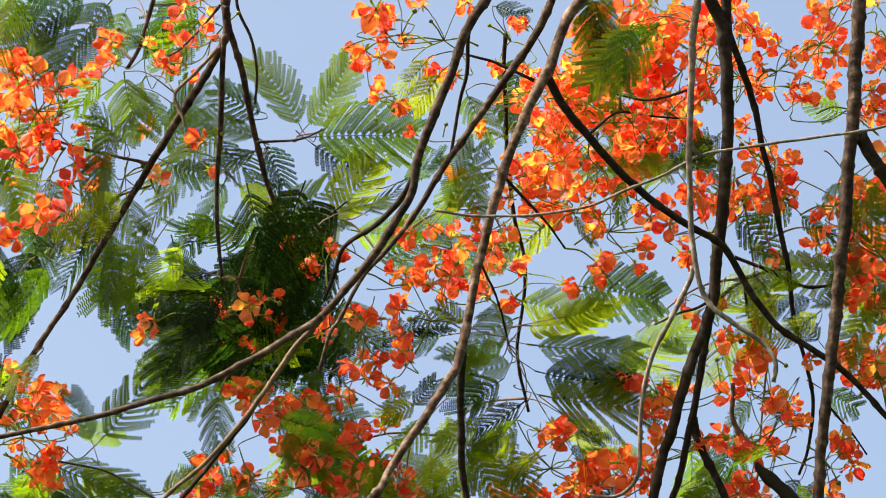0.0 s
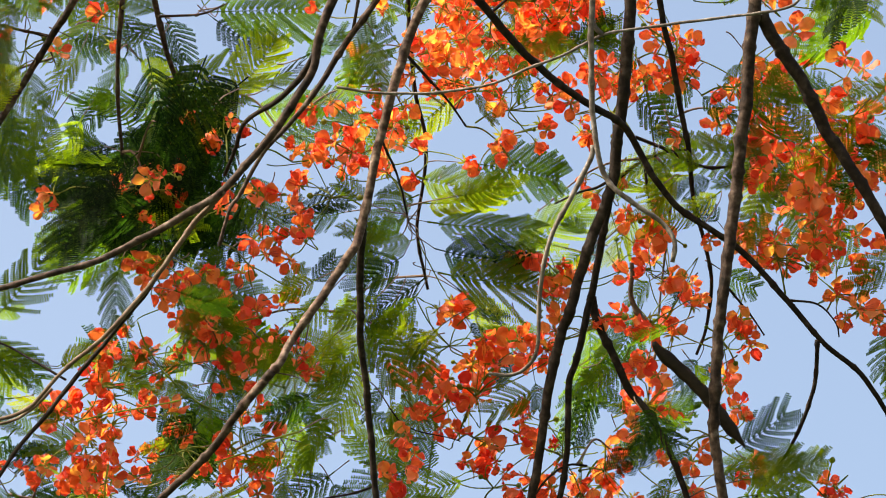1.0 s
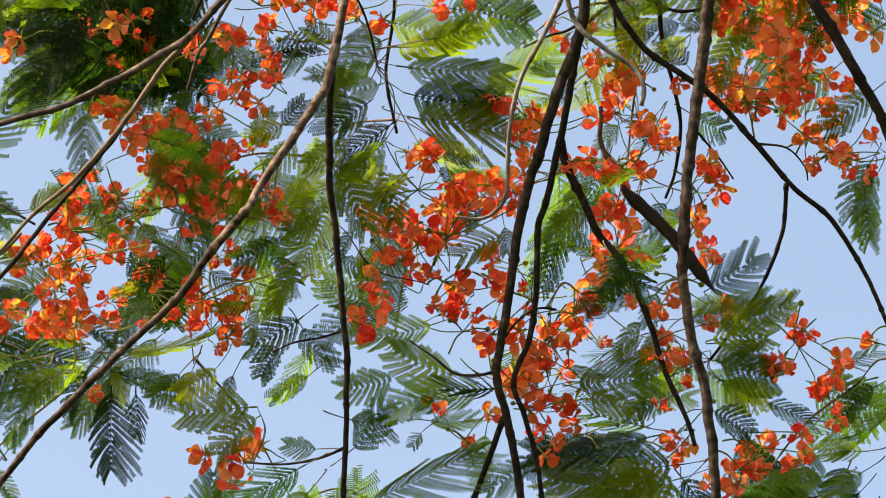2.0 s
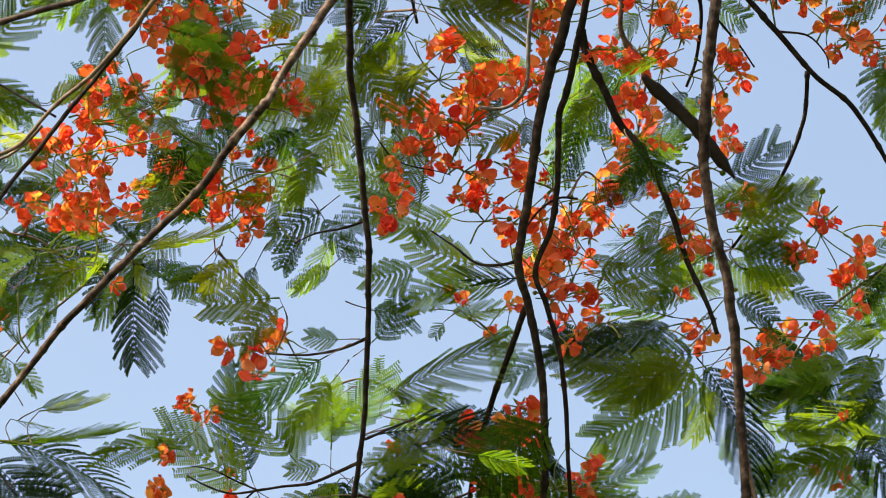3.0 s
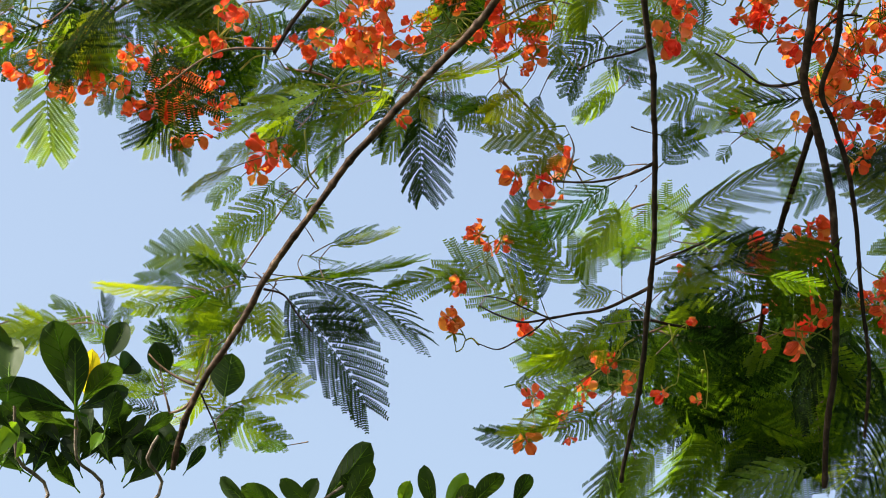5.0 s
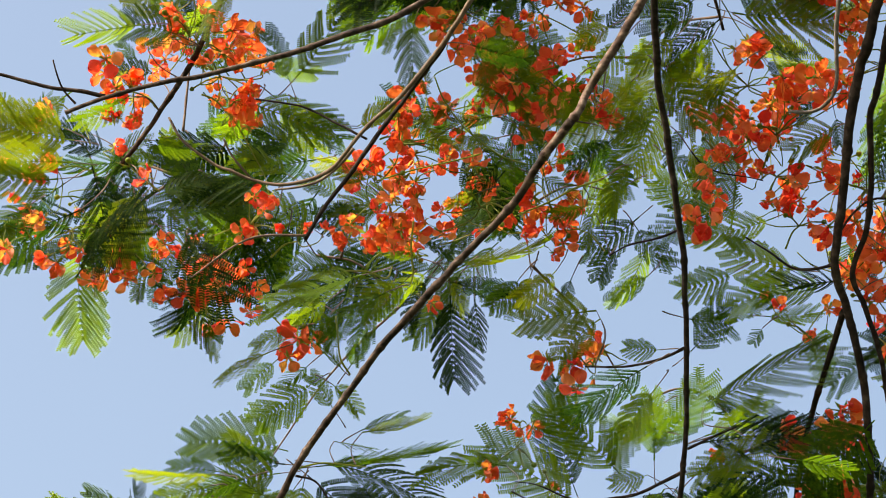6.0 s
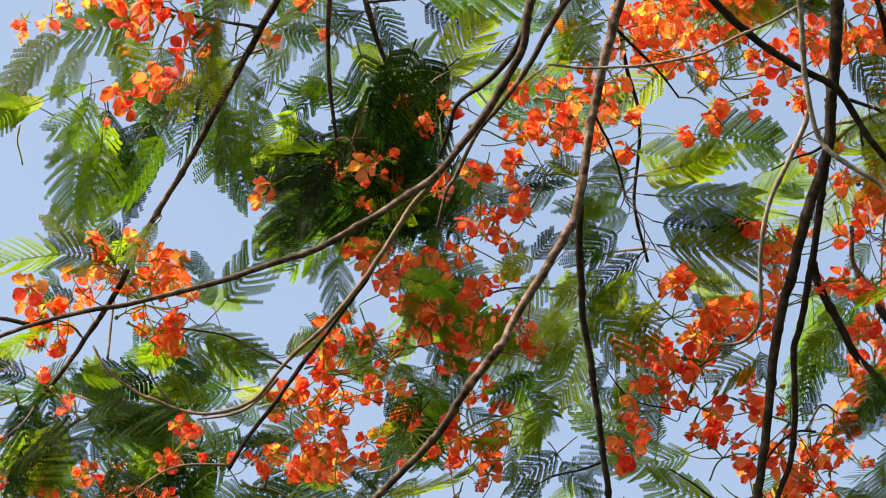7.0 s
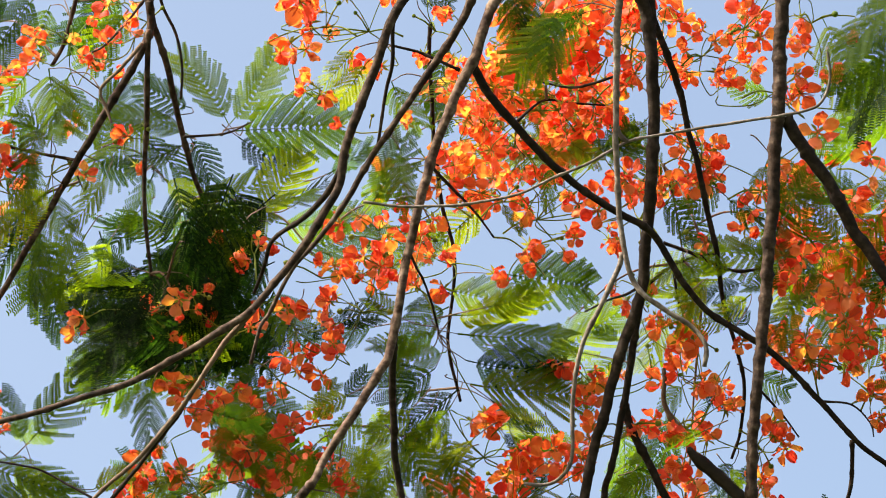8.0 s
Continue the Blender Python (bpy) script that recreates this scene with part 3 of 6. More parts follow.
                    q = w.cross(Vector((0, 0, 1))).normalized() * leaflet * 0.26
                    o = len(verts)
                    verts.extend((c - q * 0.8, c + w * ll * 0.92 - q * 0.95, c + w * ll + q * 0.6, c + q * 0.9))
                    faces.append((o, o + 1, o + 2, o + 3))
    return verts, faces


# leaves of four lengths: metres, a leaflet's length, pairs of feathers, leaflets along a feather, feather's length
SIZES = [(0.10, 0.0048, 9, 20, 0.050), (0.16, 0.0053, 14, 26, 0.070), (0.235, 0.0054, 19, 33, 0.088), (0.33, 0.0056, 26, 38, 0.098)]
SHAPES = {row[0]: [frond_mesh(11 + 7 * k + i, *row[:3], *[x * (0.72, 0.85, 1.0, 0.92)[k] for x in row[3:]], (0.10, 0.24, 0.16, 0.05)[k], (0.05, 0.12, -0.06, 0.2)[k], (0.0, 0.04, 0.06, 0.1)[k]) for k in range(4)] for i, row in enumerate(SIZES)}
SOLID = {s: [mesh_of("leaf", v, f, LEAF, False) for v, f in rows] for s, rows in SHAPES.items()}
FRESH = {s: [mesh_of("young_leaf", v, f, YOUNG, False) for v, f in rows] for s, rows in SHAPES.items()}
MIXED = {s: SOLID[s] + FRESH[s] for s in SHAPES}


def fitting(kinds, long):
    """One mesh out of kinds whose own length comes nearest."""
    return random.choice(kinds[min(kinds, key=lambda s: abs(s - long))])


def frond_pose(p, q, roll):
    """Midrib from p to q; the blade faces down to the viewer's side, rolled about the midrib by so many degrees."""
    y = (q - p).normalized()
    z = (-AWAY + y * AWAY.dot(y)).normalized()
    z = Matrix.Rotation(radians(roll), 3, y) @ z
    x = y.cross(z)
    s = (q - p).length
    return Matrix(((x.x * s, y.x * s, z.x * s, p.x), (x.y * s, y.y * s, z.y * s, p.y), (x.z * s, y.z * s, z.z * s, p.z), (0, 0, 0, 1)))


EDGEWISE, BROADSIDE = (58, 70), (0, 22)   # how far a blade turns from the open side, in degrees


def leaves(meshes, c, rows, turn=(5, 55)):
    """Single leaves, base and tip in the canopy frame."""
    for a, b, a2, b2 in rows:
        p = at(a, b, c + random.uniform(-0.06, 0.06))
        long = math.hypot(a2 - a, b2 - b)
        a2, b2 = a2 + (a2 - a) * 0.06, b2 + (b2 - b) * 0.06
        q = at(a2, b2, 0) + AWAY * ((p - HEART).dot(AWAY) + random.uniform(-0.35, 0.35) * long)
        me = fitting(meshes, long)
        child(me.name.split(".")[0], me, tree, frond_pose(p, q, random.choice((-1, 1)) * random.uniform(*turn)))
        start, back = nearest(p), (p - q).normalized() * long * 0.14
        if (start - p).length > 0.11:
            start = p + (back.normalized() * 1.5 + (start - p).normalized() * 0.5) * 0.025
        line = smooth_path([start, p.lerp(start, 0.45) + back, p], 0.01)
        verts, faces = [], []
        tube(line, [0.0014 - 0.0006 * k / len(line) for k in range(len(line))], 4, verts, faces)
        child("leaf_stalk", mesh_of("leaf_stalk", verts, faces, PALE), tree)


leaves(SOLID, -0.02, [(-0.252, 0.212, -0.314, 0.345), (-0.249, 0.212, -0.15, 0.314), (-0.245, 0.2, -0.061, 0.212), (-0.624, -0.348, -0.659, -0.263), (-0.611, -0.342, -0.529, -0.256), (-0.413, -0.137, -0.529, -0.205), (0.232, -0.065, 0.4, -0.089), (0.706, -0.57, 0.799, -0.523), (-0.354, -0.744, -0.356, -0.893), (-0.618, -0.908, -0.726, -0.983), (-0.631, -1.071, -0.44, -1.223), (-0.138, -1.135, -0.289, -1.029), (-0.142, -1.128, -0.212, -0.939), (-0.062, -1.08, -0.164, -0.953), (0.68, -0.884, 0.432, -0.917), (0.494, -1.245, 0.649, -1.205), (-1.031, -0.64, -1.064, -0.809)], BROADSIDE)
leaves(SOLID, 0.03, [(-0.24, 0.193, -0.164, 0.137), (-0.326, 0.193, -0.278, 0.127), (-0.33, 0.182, -0.416, 0.137), (-0.326, 0.196, -0.457, 0.258), (-0.319, 0.244, -0.409, 0.268), (-0.299, 0.065, -0.195, 0.106), (-0.25, 0.038, -0.182, 0.065), (-0.636, 0.471, -0.787, 0.375), (-0.595, 0.457, -0.705, 0.334), (-0.574, 0.437, -0.608, 0.361), (-0.698, 0.471, -0.808, 0.43), (-0.443, 0.471, -0.533, 0.354), (-0.429, 0.423, -0.505, 0.334), (-0.471, 0.457, -0.519, 0.409), (-0.739, 0.409, -0.705, 0.313), (-0.574, 0.106, -0.567, 0.01), (-0.629, 0.079, -0.691, -0), (-0.498, 0.155, -0.429, 0.12), (-0.478, 0.127, -0.526, 0.038), (-0.388, 0.127, -0.429, 0.038), (-0.374, 0.12, -0.306, 0.065), (-0.416, 0.065, -0.471, 0.01), (-0.347, 0.038, -0.429, 0.024), (-0.801, 0.162, -0.739, 0.065)])
leaves(SOLID, 0.03, [(-0.787, 0.106, -0.732, -0), (-0.718, 0.155, -0.76, 0.093), (-0.319, 0.031, -0.361, -0.017), (-0.278, 0.045, -0.23, 0.003), (-0.182, 0.038, -0.223, -0), (-0.663, 0.127, -0.732, 0.065), (-0.595, 0.065, -0.636, 0.003), (-0.739, 0.244, -0.78, 0.175), (0.089, 0.437, 0.145, 0.423), (0.729, 0.244, 0.661, 0.254), (0.495, 0.196, 0.42, 0.168), (0.502, 0.21, 0.44, 0.148), (0.069, 0.244, 0.124, 0.285), (0.041, 0.285, 0.069, 0.203), (0.028, 0.134, 0, 0.065), (0.523, 0.065, 0.592, 0.01), (0.633, 0.1, 0.592, 0.038), (0.64, 0.065, 0.681, 0.01), (0.413, 0.148, 0.475, 0.175), (0.537, 0.423, 0.523, 0.389), (-0.712, -0.021, -0.773, -0.151), (-0.732, 0.007, -0.815, -0.138), (-0.76, -0.041, -0.801, -0.103), (-0.595, 0.021, -0.608, -0.089)])
leaves(SOLID, 0.03, [(-0.512, 0.021, -0.574, -0.089), (-0.471, 0.014, -0.526, -0.083), (-0.553, 0.014, -0.636, -0.076), (-0.76, -0.206, -0.815, -0.255), (-0.388, -0.083, -0.505, -0.076), (-0.429, -0.041, -0.491, -0.021), (-0.457, -0.193, -0.539, -0.227), (-0.416, -0.213, -0.498, -0.289), (-0.388, -0.248, -0.457, -0.289), (-0.319, -0.069, -0.388, -0.138), (-0.361, -0.165, -0.416, -0.234), (-0.278, -0.041, -0.361, -0.055), (-0.223, -0.124, -0.299, -0.172), (-0.354, -0.117, -0.292, -0.206), (-0.306, -0.248, -0.388, -0.261), (-0.182, -0.083, -0.14, -0.179), (-0.14, -0.124, -0.182, -0.179), (-0.209, -0.227, -0.264, -0.248), (-0.113, -0.179, -0.072, -0.151), (-0.712, -0.385, -0.574, -0.451), (-0.691, -0.385, -0.76, -0.451), (-0.76, -0.413, -0.801, -0.451), (-0.663, -0.413, -0.595, -0.44), (-0.058, -0.289, -0.01, -0.241)])
leaves(SOLID, 0.03, [(-0.023, -0.303, -0.072, -0.372), (-0.072, -0.151, 0, -0.124), (0, -0.158, -0.065, -0.172), (0.131, -0.089, 0.261, -0.131), (0.22, -0.303, 0.31, -0.385), (0.138, -0.096, 0.069, -0.117), (0.083, -0.289, 0.014, -0.248), (0.206, -0.289, 0.275, -0.344), (0.248, -0.206, 0.323, -0.234), (0.44, -0.22, 0.385, -0.261), (0.447, -0.193, 0.413, -0.165), (0.482, -0.2, 0.44, -0.241), (0.564, -0.275, 0.523, -0.31), (0.571, -0.268, 0.633, -0.303), (0.619, -0.289, 0.592, -0.33), (0.688, -0.255, 0.747, -0.296), (0.688, -0.172, 0.647, -0.124), (0.468, -0.427, 0.523, -0.406), (0.647, -0.413, 0.606, -0.451), (0.688, -0.427, 0.64, -0.447), (0.33, -0.413, 0.275, -0.451), (0.303, -0.385, 0.261, -0.372), (0.11, -0.165, 0.041, -0.206), (0.014, -0.206, 0.055, -0.261)])
leaves(SOLID, 0.03, [(-0.674, -0.322, -0.599, -0.35), (-0.689, -0.411, -0.765, -0.445), (-0.661, -0.39, -0.587, -0.467), (-0.607, -0.412, -0.553, -0.474), (-0.621, -0.446, -0.725, -0.466), (-0.594, -0.501, -0.739, -0.514), (-0.643, -0.522, -0.711, -0.473), (-0.781, -0.541, -0.742, -0.659), (-0.713, -0.562, -0.781, -0.541), (-0.706, -0.59, -0.776, -0.638), (-0.61, -0.626, -0.713, -0.562), (-0.665, -0.584, -0.723, -0.736), (-0.652, -0.625, -0.709, -0.75), (-0.693, -0.632, -0.736, -0.708), (-0.554, -0.564, -0.602, -0.529), (-0.451, -0.565, -0.554, -0.578), (-0.493, -0.592, -0.576, -0.626), (-0.592, -0.765, -0.661, -0.722), (-0.578, -0.751, -0.634, -0.789), (-0.398, -0.725, -0.454, -0.79), (-0.55, -0.751, -0.494, -0.696), (-0.556, -0.695, -0.646, -0.681), (-0.411, -0.683, -0.487, -0.654), (-0.356, -0.725, -0.246, -0.761)])
leaves(SOLID, 0.03, [(-0.135, -0.727, -0.163, -0.793), (-0.092, -0.519, -0.002, -0.492), (-0.01, -0.631, -0.093, -0.699), (-0.017, -0.644, 0.02, -0.714), (-0.052, -0.672, -0.1, -0.727), (0.003, -0.728, -0.059, -0.769), (-0.258, -0.587, -0.341, -0.614), (-0.424, -0.641, -0.356, -0.669), (-0.398, -0.711, -0.461, -0.759), (-0.335, -0.711, -0.385, -0.78), (-0.301, -0.725, -0.26, -0.781), (-0.439, -0.724, -0.509, -0.779), (0.084, -0.472, 0.035, -0.52), (0.091, -0.493, 0.111, -0.548), (0.049, -0.52, 0.097, -0.555), (0.27, -0.357, 0.312, -0.405), (0.319, -0.343, 0.353, -0.385), (0.229, -0.35, 0.257, -0.384), (0.449, -0.413, 0.491, -0.386), (0.463, -0.434, 0.428, -0.482), (0.463, -0.482, 0.421, -0.572), (0.518, -0.517, 0.47, -0.469), (0.608, -0.539, 0.56, -0.573), (0.546, -0.497, 0.615, -0.518)])
leaves(SOLID, 0.03, [(0.629, -0.573, 0.601, -0.622), (0.504, -0.552, 0.532, -0.607), (0.767, -0.582, 0.705, -0.609), (0.74, -0.734, 0.826, -0.763), (0.719, -0.72, 0.795, -0.79), (0.573, -0.67, 0.518, -0.704), (0.594, -0.691, 0.629, -0.761), (0.615, -0.754, 0.684, -0.789), (0.629, -0.775, 0.574, -0.799), (0.235, -0.64, 0.103, -0.687), (0.158, -0.729, 0.075, -0.77), (0.276, -0.737, 0.158, -0.722), (0.269, -0.751, 0.158, -0.764), (0.061, -0.728, 0.02, -0.7), (0.38, -0.682, 0.359, -0.731), (0.407, -0.703, 0.393, -0.759), (-0.371, -0.763, -0.413, -0.839), (-0.315, -0.763, -0.303, -0.84), (-0.613, -0.775, -0.572, -0.817), (-0.648, -0.809, -0.718, -0.83), (-0.684, -0.865, -0.74, -0.913), (-0.622, -0.872, -0.664, -0.907), (-0.581, -0.908, -0.533, -0.95), (-0.582, -0.957, -0.622, -0.9)])
leaves(SOLID, 0.03, [(-0.585, -1.139, -0.48, -1.133), (-0.592, -1.153, -0.649, -1.238), (-0.674, -1.054, -0.771, -1.039), (-0.722, -1.033, -0.777, -1.004), (0.019, -0.864, -0.039, -0.87), (0.009, -0.934, -0.09, -1.045), (0.018, -0.976, -0.041, -1.024), (0, -1.074, 0.008, -0.962), (0.008, -1.025, -0.055, -1.024), (-0.098, -1.186, -0.175, -1.213), (-0.084, -1.214, -0.168, -1.252), (0.068, -0.815, 0.151, -0.837), (0.074, -0.871, 0.144, -0.809), (0.206, -0.837, 0.185, -0.865), (0.213, -0.817, 0.289, -0.831), (0.094, -1.025, 0.198, -0.998), (0.324, -0.838, 0.31, -0.922), (0.407, -0.902, 0.324, -0.929), (0.622, -0.827, 0.518, -0.798), (0.678, -0.939, 0.685, -1.037), (0.713, -0.961, 0.671, -1.058), (0.615, -0.876, 0.504, -0.973), (0.754, -0.989, 0.827, -0.968), (0.761, -1.017, 0.827, -1.011)])
leaves(SOLID, 0.03, [(0.755, -1.031, 0.804, -1.13), (0.827, -1.095, 0.776, -1.109), (0.734, -1.01, 0.72, -1.073), (0.282, -1.006, 0.129, -1.026), (0.072, -1.138, 0.198, -1.118), (0.247, -1.104, 0.142, -1.145), (0.351, -1.133, 0.462, -1.162), (0.462, -1.134, 0.57, -1.128), (0.469, -1.162, 0.553, -1.191), (0.448, -1.148, 0.518, -1.099), (0.518, -1.255, 0.644, -1.241), (0.462, -1.19, 0.518, -1.219), (0.086, -1.187, 0.19, -1.216), (0.225, -1.188, 0.141, -1.244), (0.295, -1.189, 0.225, -1.245), (0.351, -1.211, 0.42, -1.247), (0.058, -1.215, 0.016, -1.254), (-0.781, -0.256, -0.813, -0.199), (-0.916, -0.306, -0.949, -0.276), (-0.875, -0.328, -0.937, -0.305), (-1.131, -0.415, -1.156, -0.358), (-1.103, -0.416, -1.093, -0.367), (-0.81, 0.001, -0.821, -0.081), (-0.999, -0.437, -1.061, -0.414)])
leaves(SOLID, 0.03, [(-0.973, -0.466, -1.035, -0.443), (-0.968, -0.501, -0.909, -0.441), (-0.884, -0.498, -0.945, -0.474), (-0.881, -0.449, -0.827, -0.479), (-0.842, -0.5, -0.874, -0.45), (-0.826, -0.459, -0.758, -0.496), (-0.885, -0.526, -0.734, -0.567), (-0.881, -0.575, -0.714, -0.582), (-0.869, -0.617, -0.765, -0.642), (-0.903, -0.595, -0.941, -0.663), (-0.721, -0.588, -0.788, -0.544), (-0.849, -0.646, -0.895, -0.714), (-0.933, -0.642, -0.895, -0.728), (-0.821, -0.633, -0.853, -0.715), (-1.045, -0.519, -1.154, -0.591), (-1.078, -0.601, -1.186, -0.667), (-1.107, -0.621, -1.173, -0.681), (-1, -0.584, -1.004, -0.66), (-0.956, -0.551, -1.008, -0.611), (-0.798, -0.739, -0.844, -0.814), (-0.778, -0.753, -0.799, -0.836), (-0.961, -1.189, -0.959, -1.094), (-0.797, -1.16, -0.867, -1.146), (-0.803, -1.138, -0.764, -1.203)])
leaves(SOLID, 0.03, [(-0.755, -1.303, -0.673, -1.363), (-0.714, -1.333, -0.646, -1.375), (-0.617, -1.365, -0.674, -1.37), (-0.73, -1.084, -0.803, -1.138), (-0.719, -1.141, -0.781, -1.117), (-0.806, -1.202, -0.86, -1.15), (-0.756, -1.332, -0.815, -1.366), (-0.051, -1.312, -0.109, -1.36), (-0.089, -1.212, -0.168, -1.259), (0.981, -0.715, 1.032, -0.687), (1.033, -0.743, 0.961, -0.785), (1.026, -0.367, 0.991, -0.472), (1.027, -0.409, 1.019, -0.478), (1.026, -0.354, 0.996, -0.395), (0.822, -0.772, 0.906, -0.799), (0.709, -0.683, 0.655, -0.746), (0.669, -0.746, 0.614, -0.802), (1.013, -0.822, 0.927, -0.843), (1.014, -0.864, 0.934, -0.864), (1.014, -0.899, 0.935, -0.934), (0.936, -0.955, 0.803, -0.983), (0.956, -0.913, 0.782, -0.948), (1.015, -0.948, 0.957, -0.998), (0.832, -1.054, 0.805, -1.152)])
leaves(SOLID, 0.03, [(0.797, -1.033, 0.901, -1.019), (0.783, -1.026, 0.895, -1.054), (1.016, -0.984, 0.902, -1.04), (1.016, -1.04, 0.874, -1.068), (1.017, -1.096, 0.903, -1.124), (1.018, -1.139, 0.945, -1.163), (0.902, -1.04, 0.853, -1.082), (0.953, -0.168, 0.872, -0.241), (1.018, -0.332, 0.957, -0.415)])
leaves(FRESH, -0.1, [(-0.199, 0.044, -0.121, 0.155), (-0.829, 0.009, -0.884, -0.144), (-0.855, -0.234, -0.902, -0.16), (-0.841, -0.241, -0.83, -0.153)], BROADSIDE)
leaves(FRESH, -0.18, [(-0.183, 0.063, -0.103, 0.09), (-0.023, 0.337, -0.069, 0.277), (0, 0.317, -0.056, 0.243), (-0.6, 0.307, -0.654, 0.247), (-0.523, 0.304, -0.577, 0.217), (-0.557, 0.31, -0.55, 0.203), (-0.557, 0.103, -0.65, 0.023), (0, 0.063, 0.073, 0.157), (0.053, 0.157, 0.04, 0.063), (0.28, 0.137, 0.374, 0.157), (0.347, 0.17, 0.401, 0.13), (0.734, 0.043, 0.777, 0.103), (0.32, 0.123, 0.294, 0.063), (-0.704, -0.18, -0.764, -0.24), (-0.387, -0.247, -0.41, -0.34), (-0.497, -0.427, -0.443, -0.394), (-0.196, -0.3, -0.25, -0.347), (-0.109, -0.36, -0.156, -0.414), (-0.109, -0.294, -0.069, -0.254), (-0.043, -0.267, -0.109, -0.294), (-0.223, -0.374, -0.203, -0.427), (-0.143, -0.374, -0.103, -0.434), (0.127, -0.2, 0.04, -0.22), (0.134, -0.294, 0.073, -0.374)])
leaves(FRESH, -0.18, [(0.04, -0.36, 0, -0.427), (0.04, -0.347, 0.107, -0.427), (0.174, -0.347, 0.12, -0.401), (0.374, -0.207, 0.32, -0.2), (0.587, -0.08, 0.527, -0.147), (0.634, -0.067, 0.574, -0.04), (0.734, -0.134, 0.777, -0.08), (0.067, -0.294, 0.007, -0.347), (0.12, -0.347, 0.16, -0.427), (-0.489, -0.427, -0.448, -0.394), (-0.49, -0.527, -0.53, -0.5), (-0.225, -0.711, -0.266, -0.768), (-0.205, -0.704, -0.232, -0.758), (-0.158, -0.691, -0.212, -0.745), (-0.014, -0.371, -0.048, -0.417), (0.012, -0.391, -0.028, -0.424), (-0.103, -0.584, -0.157, -0.604), (-0.262, -0.462, -0.316, -0.475), (-0.222, -0.436, -0.175, -0.463), (-0.321, -0.395, -0.382, -0.408), (-0.154, -0.369, -0.207, -0.349), (-0.382, -0.434, -0.349, -0.488), (-0.446, -0.702, -0.507, -0.742), (0.062, -0.418, 0.122, -0.372)])
leaves(FRESH, -0.18, [(0.155, -0.372, 0.102, -0.405), (0.342, -0.46, 0.262, -0.493), (0.663, -0.611, 0.8, -0.605), (0.711, -0.685, 0.801, -0.672), (0.8, -0.645, 0.744, -0.685), (0.449, -0.696, 0.516, -0.71), (0.462, -0.723, 0.597, -0.725), (0.489, -0.737, 0.556, -0.772), (0.503, -0.71, 0.462, -0.764), (-0.474, -0.753, -0.535, -0.813), (-0.543, -0.86, -0.589, -0.799), (-0.536, -0.86, -0.495, -0.807), (-0.627, -1.064, -0.649, -1.146), (-0.73, -1.118, -0.771, -1.165), (-0.085, -0.79, -0.173, -0.843), (0.624, -0.877, 0.53, -0.958), (-0.905, 0.033, -1.05, -0.014), (-0.946, 0.035, -0.982, -0.017), (-0.801, -0.025, -0.807, -0.152), (-0.826, 0.003, -0.887, -0.008), (-0.823, -0.064, -0.884, -0.068), (-0.872, -0.233, -0.977, -0.242), (-0.898, -0.357, -0.975, -0.407), (-1.016, -0.412, -1.096, -0.375)])
leaves(FRESH, -0.18, [(-0.997, -0.43, -1.138, -0.41), (-1.006, -0.47, -1.147, -0.451), (-1.027, -0.496, -1.143, -0.505), (-0.895, -0.691, -0.917, -0.724), (-0.776, -1.042, -0.857, -1.022), (-0.79, -1.055, -0.874, -1.08), (-1.025, -1.089, -1.072, -1.073), (-1.159, -1.16, -1.181, -1.187), (-0.839, -1.205, -0.893, -1.183), (-0.826, -1.22, -0.894, -1.211), (-1.171, -1.257, -1.147, -1.306), (-0.991, -1.097, -1.121, -1.103), (-1.005, -1.11, -1.103, -1.141), (-0.957, -1.101, -1.024, -1.075), (-1.142, -1.105, -1.185, -1.128), (-0.839, -1.199, -0.901, -1.207), (-0.758, -1.236, -0.799, -1.29), (-0.126, -1.312, -0.208, -1.33), (0.708, -0.615, 0.849, -0.614), (0.715, -0.682, 0.824, -0.722), (0.901, 0.035, 0.823, -0.055), (0.822, -0.025, 0.762, 0.033), (0.664, -0.107, 0.586, -0.167), (0.754, -0.106, 0.695, -0.176)])
leaves(FRESH, -0.18, [(0.841, 0.034, 0.781, 0.083)])
leaves(MIXED, -0.12, [(-0.077, 0.118, 0, 0.158), (-0.535, 0.286, -0.501, 0.219), (-0.575, 0.219, -0.636, 0.124), (-0.562, 0.185, -0.616, 0.239), (-0.743, 0.461, -0.797, 0.34), (-0.137, 0.064, -0.084, 0.104), (-0.595, 0.239, -0.649, 0.185), (0.229, 0.064, 0.256, 0.01), (0.707, 0.145, 0.754, 0.064), (0.7, 0.118, 0.673, 0.091), (-0.629, 0.013, -0.663, -0.061), (-0.265, -0.31, -0.272, -0.377), (0.135, -0.135, 0.303, -0.148), (0.148, -0.168, 0.333, -0.192), (0.162, -0.215, 0.323, -0.256), (0.168, -0.256, 0.35, -0.296), (0.135, -0.121, 0.04, -0.162), (0.108, -0.229, 0.027, -0.283), (0.148, -0.269, 0.067, -0.337), (0.552, -0.04, 0.512, -0.081), (0.566, -0.054, 0.539, -0.121), (0.66, -0.088, 0.593, -0.108), (0.727, -0.101, 0.673, -0.081), (0.485, -0.135, 0.471, -0.081)])
